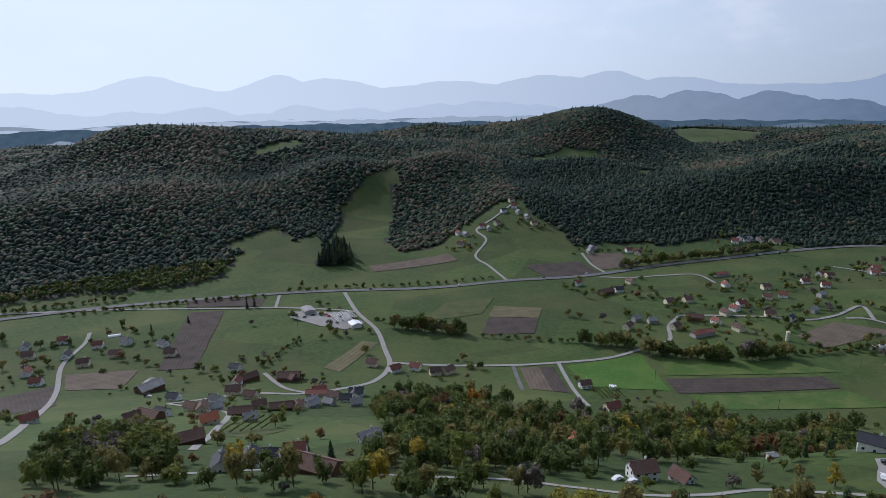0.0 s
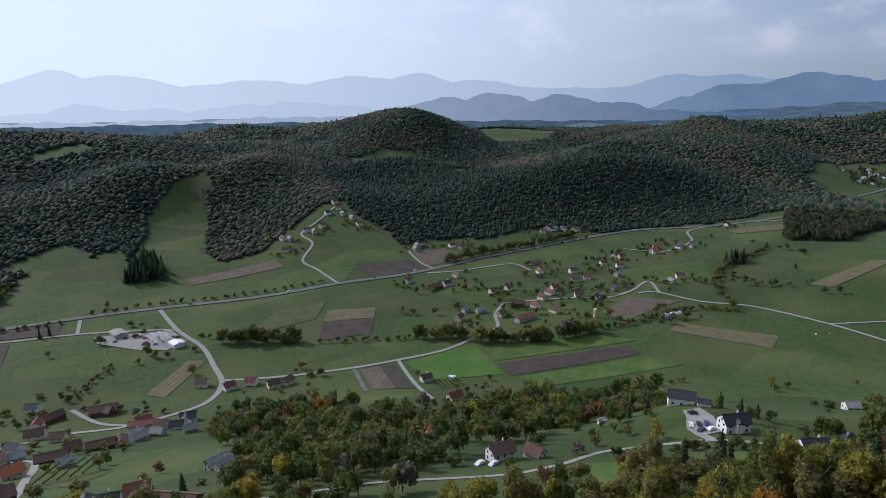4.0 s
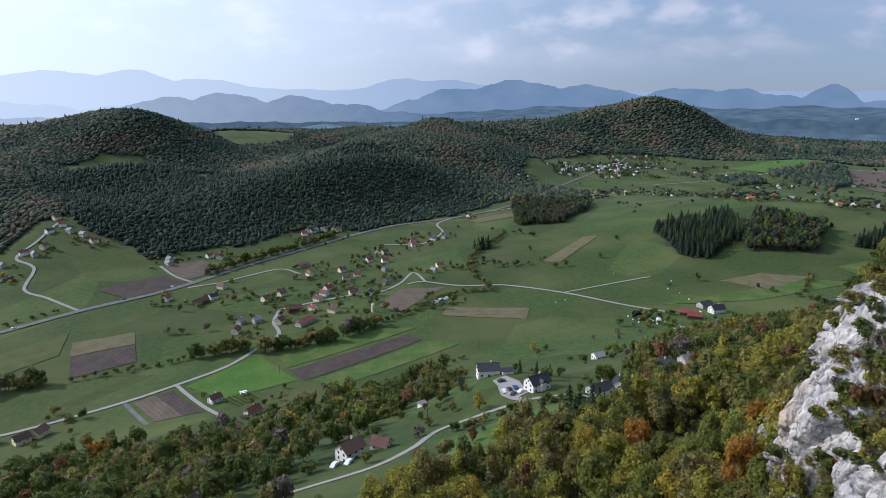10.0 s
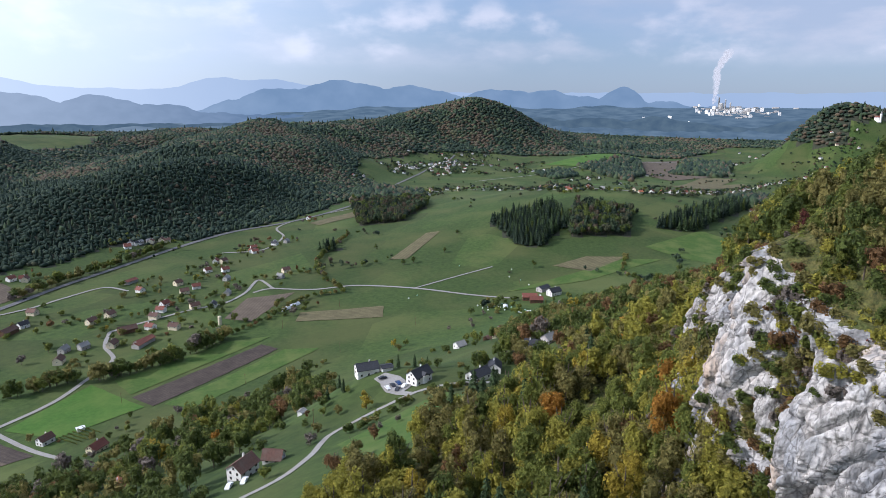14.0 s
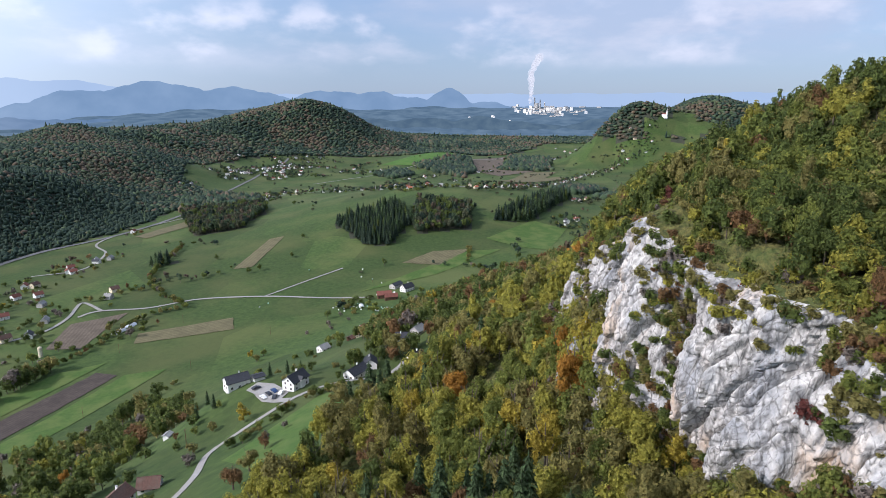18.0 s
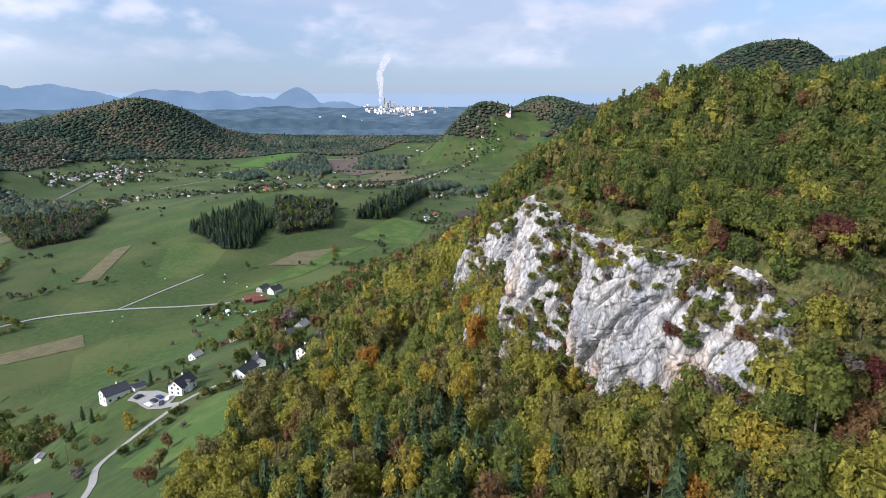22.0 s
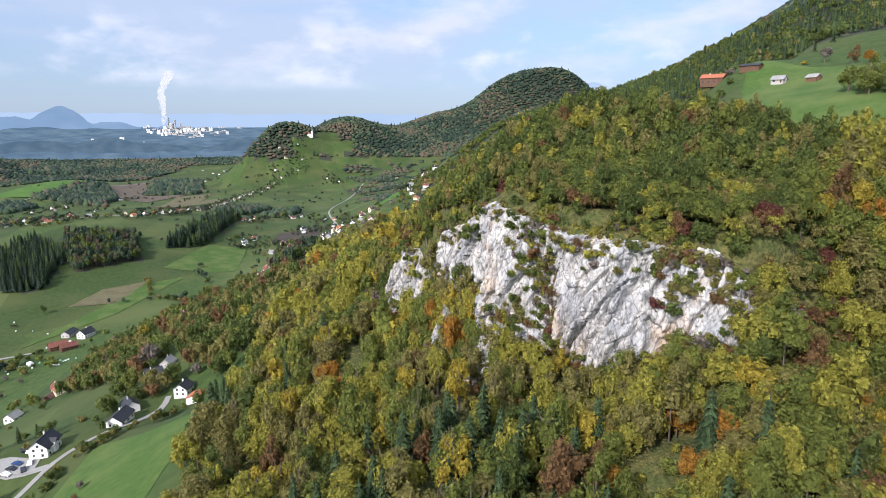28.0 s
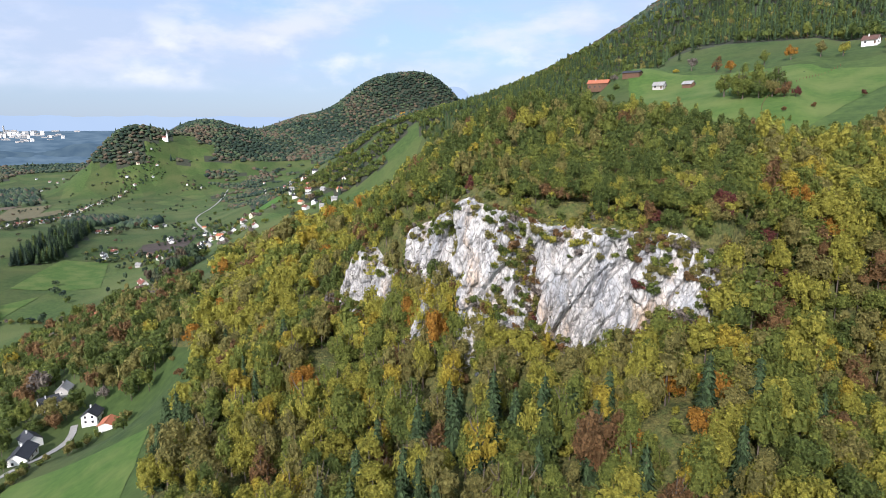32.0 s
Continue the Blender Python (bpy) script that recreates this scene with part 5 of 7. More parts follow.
# ---- the crag ----
def value_noise(x, y, z, size, seed, octaves=4, ridged=False):
    """Layered lattice noise for arrays, about -1 to 1."""
    total, amp, norm = 0.0, 1.0, 0.0
    for o in range(octaves):
        p = [np.asarray(c, float) / size * 2 ** o + 17.3 * (seed + o) for c in (x, y, z)]
        i = [np.floor(c).astype(np.int64) for c in p]
        f = [c - k for c, k in zip(p, i)]
        f = [c * c * (3 - 2 * c) for c in f]
        acc = 0.0
        for dx in (0, 1):
            for dy in (0, 1):
                for dz in (0, 1):
                    h = ((i[0] + dx) * 73856093 ^ (i[1] + dy) * 19349663 ^ (i[2] + dz) * 83492791) & 0xFFFFF
                    h = ((h * (h * 15731 + 789221) + 1376312589) & 0x7FFFFFFF) / 1073741824.0 - 1
                    acc = acc + h * (f[0] if dx else 1 - f[0]) * (f[1] if dy else 1 - f[1]) * (f[2] if dz else 1 - f[2])
        if ridged:
            acc = 1 - 2 * np.abs(acc)
        total, norm, amp = total + amp * acc, norm + amp, amp * 0.5
    return total / norm


def blocks(a, b, size, seed):
    """Irregular cells over (a, b): a level for each cell, -1 to 1, and the distance to the nearest joint in cells."""
    p, q = a / size, b / size
    i, j = np.floor(p).astype(np.int64), np.floor(q).astype(np.int64)
    best, second, level = np.full(p.shape, 9.0), np.full(p.shape, 9.0), np.zeros(p.shape)
    for di in (-1, 0, 1):
        for dj in (-1, 0, 1):
            h = ((i + di) * 73856093 ^ (j + dj) * 19349663 ^ seed * 83492791) & 0xFFFFF
            h = (h * (h * 15731 + 789221) + 1376312589) & 0x7FFFFFFF
            fx, fy, rise = (h & 0x3FF) / 1023.0, ((h >> 10) & 0x3FF) / 1023.0, ((h >> 20) & 0x3FF) / 511.5 - 1
            d = np.hypot(i + di + fx - p, j + dj + fy - q)
            nearer = d < best
            second = np.where(nearer, best, np.minimum(second, d))
            level = np.where(nearer, rise, level)
            best = np.where(nearer, d, best)
    return level, second - best


def crag_top(u):
    """Height of the rock's upper rim along the crag."""
    return (204.6 + 2.4 * smooth(46, 60, u) - 8 * smooth(22, 5, u) + 4 * np.exp(-((u - 71) / 6.0) ** 2) - 7 * smooth(76, 95, u) - 14 * smooth(96, 99.5, u)
            + 5 * np.exp(-((u - 113) / 7.0) ** 2) - 12 * smooth(117, 131, u))


def on_crag(u, s):
    """Plan place u metres along the crag and s metres out of it."""
    return -5 + 0.884 * u - 0.469 * s, -6 + 0.469 * u + 0.884 * s


def crag_shape(u, v):
    """Points of the rock face: u along, v from 0 at the foot to 1 at the rim, and a little beyond."""
    top, foot = crag_top(u), 158.0
    z = foot + (top - foot) * np.minimum(v, 1.0) + np.maximum(v - 1, 0) * 8
    up = np.clip(1 - v, 0, 1)
    lower = smooth(57, 48, u) * smooth(1.02, 0.55, v) + smooth(48, 57, u) * up
    s = crag_bulge(u) - 1.2 - 5 * smooth(20, 7, u) + 6 * lower * (1 - 0.6 * smooth(95, 118, u)) + 5 * up ** 1.3 * np.exp(-((u - 76) / 12.0) ** 2) - np.maximum(v - 0.93, 0) * 95
    # buttresses, ribs and gullies
    s = s + 2.4 * np.abs(np.sin(u / 8.6 + 0.9 * np.sin(z / 21.0))) * smooth(1.05, 0.8, v) - 1.4
    s = s + np.clip(1 - v, 0, 1) * 3 * (np.exp(-((u - 66) / 4.0) ** 2) + np.exp(-((u - 82) / 4.0) ** 2))
    s = s - 3 * smooth(0.62, 0.35, v) * smooth(57, 61, u) * smooth(100, 94, u) * (1 - np.exp(-((u - 66) / 5.0) ** 2) - np.exp(-((u - 82) / 5.0) ** 2))
    s = s + 2.4 * value_noise(u, z * 0.3, s * 0, 12, 3, 3, True)
    # slabs bounded by steep cracks
    for size, lean, amp, k in ((7.5, 0.40, 2.4, 1), (3.6, 0.25, 1.1, 2), (1.7, 0.3, 0.3, 3)):
        wob = value_noise(u, z * 0.5, s * 0, size * 1.6, 20 + k, 3) * 0.55
        a, b = np.floor((u + lean * z) / size + wob).astype(np.int64), np.floor((z - 0.3 * u) / (size * 4.5) - 2 * wob).astype(np.int64)
        h = (a * 73856093 ^ b * 19349663 ^ k * 83492791) & 0xFFFF
        rise, tilt = ((h * 40503) & 0xFFFF) / 32768.0 - 1, ((h * 30011 + 977) & 0xFFFF) / 32768.0 - 1
        within = (u + lean * z) / size + wob - a - 0.5
        s = s + amp * (0.9 * rise + 0.9 * tilt * within) * smooth(1.04, 0.9, v)
    s = s + 0.8 * value_noise(u + 0.35 * z, z * 0.22, s * 0, 4.5, 5, 4, True)
    s = s + 0.4 * value_noise(u + 0.3 * z, z * 0.35, s * 0, 1.7, 9, 3, True)
    # blocks with open joints
    for size, rise, deep, k in ((4.2, 0.7, 1.0, 1), (1.7, 0.3, 0.55, 2), (0.8, 0.12, 0.18, 3)):
        wob = value_noise(u, z, s * 0, size * 1.5, 50 + k, 2) * size * 0.35
        level, joint = blocks(u + 0.18 * z + wob, 0.40 * z - 0.05 * u + 0.5 * wob, size, k)
        s = s + (rise * level - deep * np.exp(-joint / 0.05)) * smooth(1.04, 0.9, v)
    # narrow deep cracks
    crack = np.random.RandomState(77)
    for c in range(40):
        u0, lean, z0, tall, deep = crack.uniform(8, 126), crack.uniform(-0.05, 0.4), crack.uniform(172, 204), crack.uniform(4, 13), crack.uniform(0.9, 2.4)
        s = s - deep * np.exp(-((u - u0 + lean * (z - z0) - 0.8 * np.sin(z / 2.3 + c)) / crack.uniform(0.25, 0.5)) ** 2 - ((z - z0) / tall) ** 4)
    # deep gullies, the slanting overhang and the small cave
    s = s - 3.0 * np.exp(-((u - 54 - 0.28 * (z - 188)) / 4.2) ** 2) * smooth(212, 198, z) - 8 * np.exp(-((u - 97.5 + 0.1 * (z - 185)) / 2.6) ** 2)
    s = s - 4 * np.exp(-((u - 77 - 0.15 * (z - 195)) / 1.6) ** 2)
    s = s - 3.4 * np.exp(-((u - 33 + 0.55 * (z - 190) - 0.7 * np.sin(z / 2.0)) / 1.0) ** 2 - ((z - 191) / 11.0) ** 2) - 2.2 * np.exp(-((u - 38 + 0.7 * (z - 190)) / 2.2) ** 2 - ((z - 196) / 4.0) ** 2) 
    return s, z


uu, vv = np.meshgrid(np.linspace(3, 132, 760), np.concatenate([np.linspace(0, 1, 240), np.linspace(1.01, 1.12, 8)]), indexing="ij")
uu = uu - 0.28 * 45 * (np.minimum(vv, 1) - 0.5) * smooth(3, 16, uu) * smooth(132, 118, uu)
ss, zz = crag_shape(uu, vv)
end = smooth(3, 10, uu) * smooth(133, 124, uu)
ss = ss * end + (1 - end) * -11
zz = zz - (1 - end) * 45
px, py = on_crag(uu, ss)
ci = np.arange(px.size).reshape(px.shape)
cq = np.stack([ci[:-1, :-1], ci[1:, :-1], ci[1:, 1:], ci[:-1, 1:]], -1).reshape(-1, 4)[:, ::-1]
brow = (vv + 0.035 * value_noise(uu, zz, uu * 0, 3.5, 41, 3) > 0.945).ravel()[cq].all(1)
tagged(new("crag", mesh_from("crag", np.stack([px, py, zz], -1).reshape(-1, 3), cq, [M["rock"], M["litter"]], brow)), "pale limestone crag with cracks and ochre stains", "rock", kind="structure")


def crag_side(x, y):
    u = 0.884 * (x + 5) + 0.469 * (y + 6)
    return u, -0.469 * (x + 5) + 0.884 * (y + 6) - crag_bulge(u)


# ---- woods ----
spots = np.array(HOUSE_SPOTS)


def clear(x, y, gap_house=8.0, gap_road=3.0):
    """Which places keep clear of houses and roads."""
    ok = ~near_road(x, y, gap_road)
    for k in range(0, len(x), 4000):
        d = np.hypot(x[k:k + 4000, None] - spots[None, :, 0], y[k:k + 4000, None] - spots[None, :, 1]).min(1)
        ok[k:k + 4000] &= d > gap_house
    return ok


HILL_WOOD = [(-97, 40), (-92, 100), (-20, 106), (30, 112), (58, 114), (88, 117), (106, 110), (120, 104), (140, 98), (165, 92), (205, 92), (222, 102), (240, 84), (300, 64), (360, 50),
             (450, 36), (420, -60), (300, -130), (215, -138), (172, -118), (107, -104), (65, -100), (20, -112), (-60, -150), (-97, -80)]
def steep(x, y):
    """How much more ground a slope has than its plan."""
    gx, gy = (height(x + 3, y) - height(x - 3, y)) / 6, (height(x, y + 3) - height(x, y - 3)) / 6
    return np.sqrt(1 + gx * gx + gy * gy)


x, y, rng = scatter(-95, 450, -150, 150, 3.7, 101)
u, s = crag_side(x, y)
keep = inside(HILL_WOOD, x, y) & clear(x, y, 9, 2.5)
knob = (s < -2) & (u > -25) & (u < 175) & (y > -75)
near = (x < 135) & (y > -75)
want = np.where(near | (y < -75) & (x < 250), (3.7 / np.where(knob, 4.2, 5.2)) ** 2 * steep(x, y) * np.where((s > -16) & (s < -3) | (u < 8) & (s < 25), 1.7, 1.0), (3.7 / 7.5) ** 2)
keep &= rng.uniform(0, 1, len(x)) < want
keep &= ~((u > 4) & (u < 97) & (s > -3) & (s < 2.0 + 2 * np.exp(-((u - 45) / 14) ** 2))) & ~((u > 98) & (u < 128) & (s > -1) & (s < 4))
x, y, u, s, knob = x[keep], y[keep], u[keep], s[keep], knob[keep]
n = len(x)
size = np.where(knob, rng.uniform(2.4, 3.8, n), rng.uniform(3.2, 4.9, n) * np.where(rng.uniform(0, 1, n) < 0.12, 1.25, 1.0))
size = np.where((x > 135) & (y > -60), size * 1.3, np.where(y < -75, size * 0.85, size))
size = np.where(knob & (u < 12), size * 1.35, size)
patchy = ripple(x, y, 22, 6)
tone = tones(rng, n, [GREEN, YGREEN, OLIVE, YELLOW, ORANGE, RUST, DARK], [27, 36, 21, 4, 2, 4, 6])
knob = (s < -2) & (u > 10) & (u < 150)
rim = (s < -2) & (s > -22) & (u > -5) & (u < 80)
tone = np.where((patchy > 0.75) & (rng.uniform(0, 1, n) < 0.5), YGREEN, tone)
tone = np.where((patchy < -0.8) & (rng.uniform(0, 1, n) < 0.5), OLIVE, tone)
tone = np.where(knob & (rng.uniform(0, 1, n) < 0.88), tones(rng, n, [DARK, GREEN, OLIVE, YGREEN, RUST], [10, 6, 2.5, 1, 0.4]), tone)
wine = rim & (rng.uniform(0, 1, n) < 0.15)
tone, size = np.where(wine, WINE, tone), np.where(wine, size * 0.62, size)
tone = np.where((y > 15) & (y < 45) & (x < 5) & (x > -40) & (rng.uniform(0, 1, n) < 0.2), tones(rng, n, [YELLOW, ORANGE, RUST], [6, 2.5, 0.5]), tone)
foot = (s > 1) & (s < 45) & (u > 5) & (u < 110)
tone = np.where(foot & (rng.uniform(0, 1, n) < 0.45), tones(rng, n, [YGREEN, GREEN, YELLOW, ORANGE], [7, 8, 1.0, 0.4]), tone)
spruce = (((x > -12) & (x < 32) & (y > 52) & (y < 95)) & (rng.uniform(0, 1, n) < 0.38)) | (((x > 84) & (x < 135) & (y > 102)) & (rng.uniform(0, 1, n) < 0.22)) | (rng.uniform(0, 1, n) < 0.015) & (s > 0)
solo = (x > -60) & (x < 95) & (y > 38) & (y < 112) & (rng.uniform(0, 1, n) < 0.62)

# leaf litter under the near wood
mid = np.stack([gx, gy], -1).reshape(-1, 2)[q_ground].mean(1)
index = np.zeros(len(mid), np.int32)
index[inside(HILL_WOOD, mid[:, 0], mid[:, 1])] = 1

# trees of the slope below the crag, one by one
crown_parts, trunk_parts = {}, [None] * 4
trunk_obs = []
for i in range(4):
    me = bpy.data.meshes.new("trunk")
    bm = trunk_shape(60 + i)
    bm.to_mesh(me)
    bm.free()
    me.materials.append(M["bark"])
    trunk_obs.append(me)
pole = bpy.data.meshes.new("trunk")
bm = tube(bmesh.new(), [(0, 0, -0.05), (0, 0, 0.5), (0, 0, 0.97)], [0.014, 0.010, 0.002])
bm.to_mesh(pole)
bm.free()
pole.materials.append(M["bark"])
TREE_WORDS = {GREEN: "green broadleaf tree", YGREEN: "yellow-green broadleaf tree in autumn", OLIVE: "olive broadleaf tree turning brown", YELLOW: "golden yellow autumn tree",
              ORANGE: "orange autumn beech tree", RUST: "rust-brown autumn tree", WINE: "wine-red autumn shrub", DARK: "dark green oak tree", NEEDLE: "dark green spruce tree", TWIG: "bare grey fruit tree"}


def tree(x, y, size, tone_index, shape, turn, place, group, up=1.0, sunk=0.15):
    """A single tree: trunk and crown."""
    label = TREE_WORDS[tone_index] + " " + place
    t = empty("tree", label, "tree", group, pose(x, y, z_at(x, y) - sunk, 0, 0, turn))
    t.scale = (size, size, size * up)
    if (tone_index, shape) not in crown_parts:
        v, f = SPRUCES[shape % 3] if tone_index == NEEDLE else (LIGHT_CROWNS[shape % 4] if tone_index == TWIG else CROWNS[shape % 6])
        crown_parts[tone_index, shape] = mesh_from("crown", v, f, [LEAVES[tone_index]])
    part("trunk", pole if tone_index == NEEDLE else trunk_obs[shape % 4], None, t)
    part("crown", crown_parts[tone_index, shape], None, t)
    return t


count = 0
for i in np.where(solo)[0]:
    if count >= 290:
        solo[i] = False
        continue
    count += 1
    if spruce[i]:
        tree(x[i], y[i], rng.uniform(11, 17), NEEDLE, rng.randint(3), rng.uniform(0, 360), "on the wooded slope below a crag", "trees on the slope")
    else:
        tree(x[i], y[i], size[i], int(tone[i]), rng.randint(6), rng.uniform(0, 360), "on the slope below a crag", "trees on the slope", rng.uniform(1.1, 1.5))
rest = ~solo & ~spruce
back = np.hypot(x + 85, y - 90) > 160
for k, shapes in ((rest & ~back, CROWNS), (rest & back & (x < 200), MID_CROWNS), (rest & back & (x >= 200), LIGHT_CROWNS)):
    plant("hillside_wood", "dense autumn broadleaf wood on the steep hill", "wood", x[k], y[k], size[k], tone[k], shapes, 5, True, rng.uniform(0.95, 1.45, k.sum()))
k = ~solo & spruce
plant("spruce_wood", "scattered dark spruces in the hillside wood", "wood", x[k], y[k], rng.uniform(9, 15, k.sum()), np.full(k.sum(), NEEDLE), SPRUCES, 6)

x2, y2, rng2 = scatter(-95, 135, -75, 130, 4.0, 105)
u2, s2 = crag_side(x2, y2)
k = inside(HILL_WOOD, x2, y2) & ~((u2 > 2) & (u2 < 128) & (s2 > -1) & (s2 < 2.5)) & (rng2.uniform(0, 1, len(x2)) < np.where((u2 < 14) | (s2 > 0) & (s2 < 40), 0.5, 0.15) * steep(x2, y2)) & clear(x2, y2, 9, 2.5)
x2, y2 = x2[k], y2[k]
plant("undergrowth", "bushy autumn undergrowth between the trees", "bushes", x2, y2, rng2.uniform(1.2, 2.3, len(x2)), tones(rng2, len(x2), [GREEN, YGREEN, OLIVE, DARK, RUST, WINE], [10, 18, 14, 4, 2, 0.2]), SHRUBS, 15)

# thicket on the steep brow behind the rim
tu, ts = rng2.uniform(-16, 138, 1300), rng2.uniform(-34, -3.5, 1300)
tx, ty = on_crag(tu, ts + crag_bulge(tu))
plant("rim_thicket", "dense low trees on the brow above the crag", "wood", tx, ty, rng2.uniform(1.6, 2.9, 1300), tones(rng2, 1300, [GREEN, YGREEN, OLIVE, DARK, RUST, WINE], [8, 8, 9, 6, 2, 0.5]), LIGHT_CROWNS, 16)

# bushes on the ledges and at the rim of the crag
bu, bv = rng.uniform(3, 130, 3900), rng.uniform(0.15, 1.12, 3900)
bs, bz = crag_shape(bu, bv)
odds = np.full(len(bu), 0.008)
odds = np.where(bv > 0.93, 0.7, odds)
odds = np.where(np.abs(bu - 54 - 0.28 * (bz - 188)) < 4.4, 0.9, odds)
odds = np.where(np.abs(bu - 97.5 + 0.1 * (bz - 185)) < 2.4, 0.8, odds)
odds = np.where((np.abs(bu - 77 - 0.15 * (bz - 195)) < 1.8) & (bz < 203), 0.5, odds)
tuft = value_noise(bu, bz, bu * 0, 7, 31, 2)
odds = np.where((bv > 0.82) & (tuft > 0.05), 0.45, odds)
odds = np.where((bv > 0.45) & (tuft > 0.5) & (bu > 55), 0.3, odds)
odds = np.where((bu < 30) & (bv > 0.74 + 0.08 * np.sin(bu / 2.2)), 0.6, odds)
rib = np.minimum(np.abs(bu - 66), np.abs(bu - 82))
odds = np.where((bu > 56) & (bu < 100) & (bz < 188) & (rib > 3.0), 0.6, odds)
odds = np.where((bu > 56) & (bu < 100) & (bz < 184) & (rib <= 3.0), 0.12, odds)
odds = np.where((bu > 57) & (bu < 100) & (bz < 170 + 2 * np.sin(bu)), 0.9, odds)
odds = np.where((bu < 58) & (bz < 174 + 0.75 * np.maximum(34 - bu, 0) + 2 * np.sin(bu / 3)), 0.8, odds)
odds = np.where((bu > 97) & (bz < 172), 0.8, odds)
k = rng.uniform(0, 1, len(bu)) < odds
bu, bv, bs, bz = bu[k], bv[k], bs[k], bz[k]
bx, by = on_crag(bu, bs + 0.3)
bn = len(bu)
bsize = np.where(bv > 0.9, rng.uniform(1.0, 2.3, bn), rng.uniform(0.8, 2.3, bn) * np.where(odds[k] < 0.1, 0.5, 1))
btone = tones(rng, bn, [GREEN, OLIVE, RUST, WINE, YGREEN, TWIG, DARK], [6, 13, 4, 0.3, 4, 4, 5])
btone = np.where(odds[k] < 0.1, OLIVE, btone)
vs, fs, ms, at = [], [], [], 0
for i in range(bn):
    v, f = SHRUBS[i % 3]
    w = v * bsize[i] * np.array([1, 1, 0.9]) + np.array([bx[i], by[i], bz[i] - 0.7 * bsize[i]])
    vs.append(w)
    fs.append(f + at)
    ms.append(np.full(len(f), btone[i]))
    at += len(v)
tagged(new("ledge_bushes", mesh_from("ledge_bushes", np.concatenate(vs), np.concatenate(fs), LEAVES, np.concatenate(ms))), "green and red bushes clinging to the crag", "bushes", kind="stuff")

# the belt of trees between the houses and the valley
BELT = [(-40, 440), (40, 402), (105, 362), (170, 370), (268, 362), (262, 330), (222, 290), (190, 262), (150, 255), (120, 240), (95, 225), (62, 214), (55, 178), (20, 181), (-25, 178), (-28, 225), (-25, 290), (-50, 360)]
SCRUB = [(190, 168), (250, 165), (330, 228), (380, 228), (460, 230), (520, 205), (560, 150), (480, 110), (330, 145), (225, 112)]
LOWER = [(456, 226), (553, 202), (560, 155), (406, 90), (357, 67), (209, 97), (191, 115), (201, 143), (251, 174)]
x, y, rng = scatter(-60, 620, 60, 450, 7.4, 102)
belt, scrub = inside(BELT, x, y), inside(SCRUB, x, y)
keep = (belt & (rng.uniform(0, 1, len(x)) < np.clip(0.62 + 0.45 * ripple(x, y, 24, 3), 0.1, 1.0)) | (scrub | inside(LOWER, x, y)) & (rng.uniform(0, 1, len(x)) < 0.92)) & clear(x, y, 10, 3)
x, y = x[keep], y[keep]
n = len(x)
tone = tones(rng, n, [GREEN, YGREEN, OLIVE, YELLOW, RUST, DARK, TWIG, ORANGE], [16, 1, 16, 0.6, 3, 60, 4, 0.2])
tone = np.where((x > 200) & (y < 260) & (rng.uniform(0, 1, n) < 0.6), tones(rng, n, [DARK, OLIVE, RUST], [7, 3, 1.5]), tone)
plant("belt_of_trees", "belt of mixed autumn trees below the houses", "wood", x, y, rng.uniform(3.2, 5.9, n), tone, LIGHT_CROWNS, 7, True, rng.uniform(1.1, 1.6, n), 0.32)

# dark grove above the farms, and loose trees on the bank below the lane
GROVE = [(-140, 198), (-160, 256), (-122, 240), (-92, 186), (-76, 146), (-112, 132)]
BANK = [(-78, 146), (-46, 136), (20, 138), (24, 158), (-30, 160), (-64, 172)]
x, y, rng = scatter(-170, 40, 120, 270, 6.5, 131)
keep = (inside(GROVE, x, y) & (rng.uniform(0, 1, len(x)) < 0.8) | inside(BANK, x, y) & (rng.uniform(0, 1, len(x)) < 0.35)) & clear(x, y, 9, 3)
x, y = x[keep], y[keep]
n = len(x)
plant("farm_grove", "dark grove of tall trees beside the farms", "wood", x, y, rng.uniform(2.8, 4.6, n), tones(rng, n, [DARK, GREEN, OLIVE, TWIG, YELLOW], [11, 4, 5, 2, 1]), LIGHT_CROWNS, 12, True, rng.uniform(1.1, 1.6, n), 0.3)

# gardens of the villages
x, y, rng = scatter(-460, 1300, -260, 960, 12, 103)
d = np.full(len(x), 1e9)
for k in range(0, len(x), 4000):
    d[k:k + 4000] = np.hypot(x[k:k + 4000, None] - spots[None, :, 0], y[k:k + 4000, None] - spots[None, :, 1]).min(1)
keep = (d < 32) & (rng.uniform(0, 1, len(x)) < np.clip(0.35 + 0.7 * ripple(x, y, 15, 5), 0.05, 0.95)) & clear(x, y, 8, 2.5)
for label, corners, key in FIELDS:
    keep &= ~inside(corners, x, y)
x, y = x[keep], y[keep]
n = len(x)
size, tone = rng.uniform(1.5, 3.4, n) * np.where((y > 480) | (x > 300), 1.4, 1.0), tones(rng, n, [GREEN, OLIVE, DARK, RUST, TWIG, YELLOW], [9, 8, 14, 2, 3, 0.5])
near = (x < 420) & (y < 640)
for k, shapes in ((near, LIGHT_CROWNS), (~near, SMALL_CROWNS)):
    plant("garden_trees", "garden trees and fruit trees between houses", "trees", x[k], y[k], size[k], tone[k], shapes, 8, True, sink=0.3)

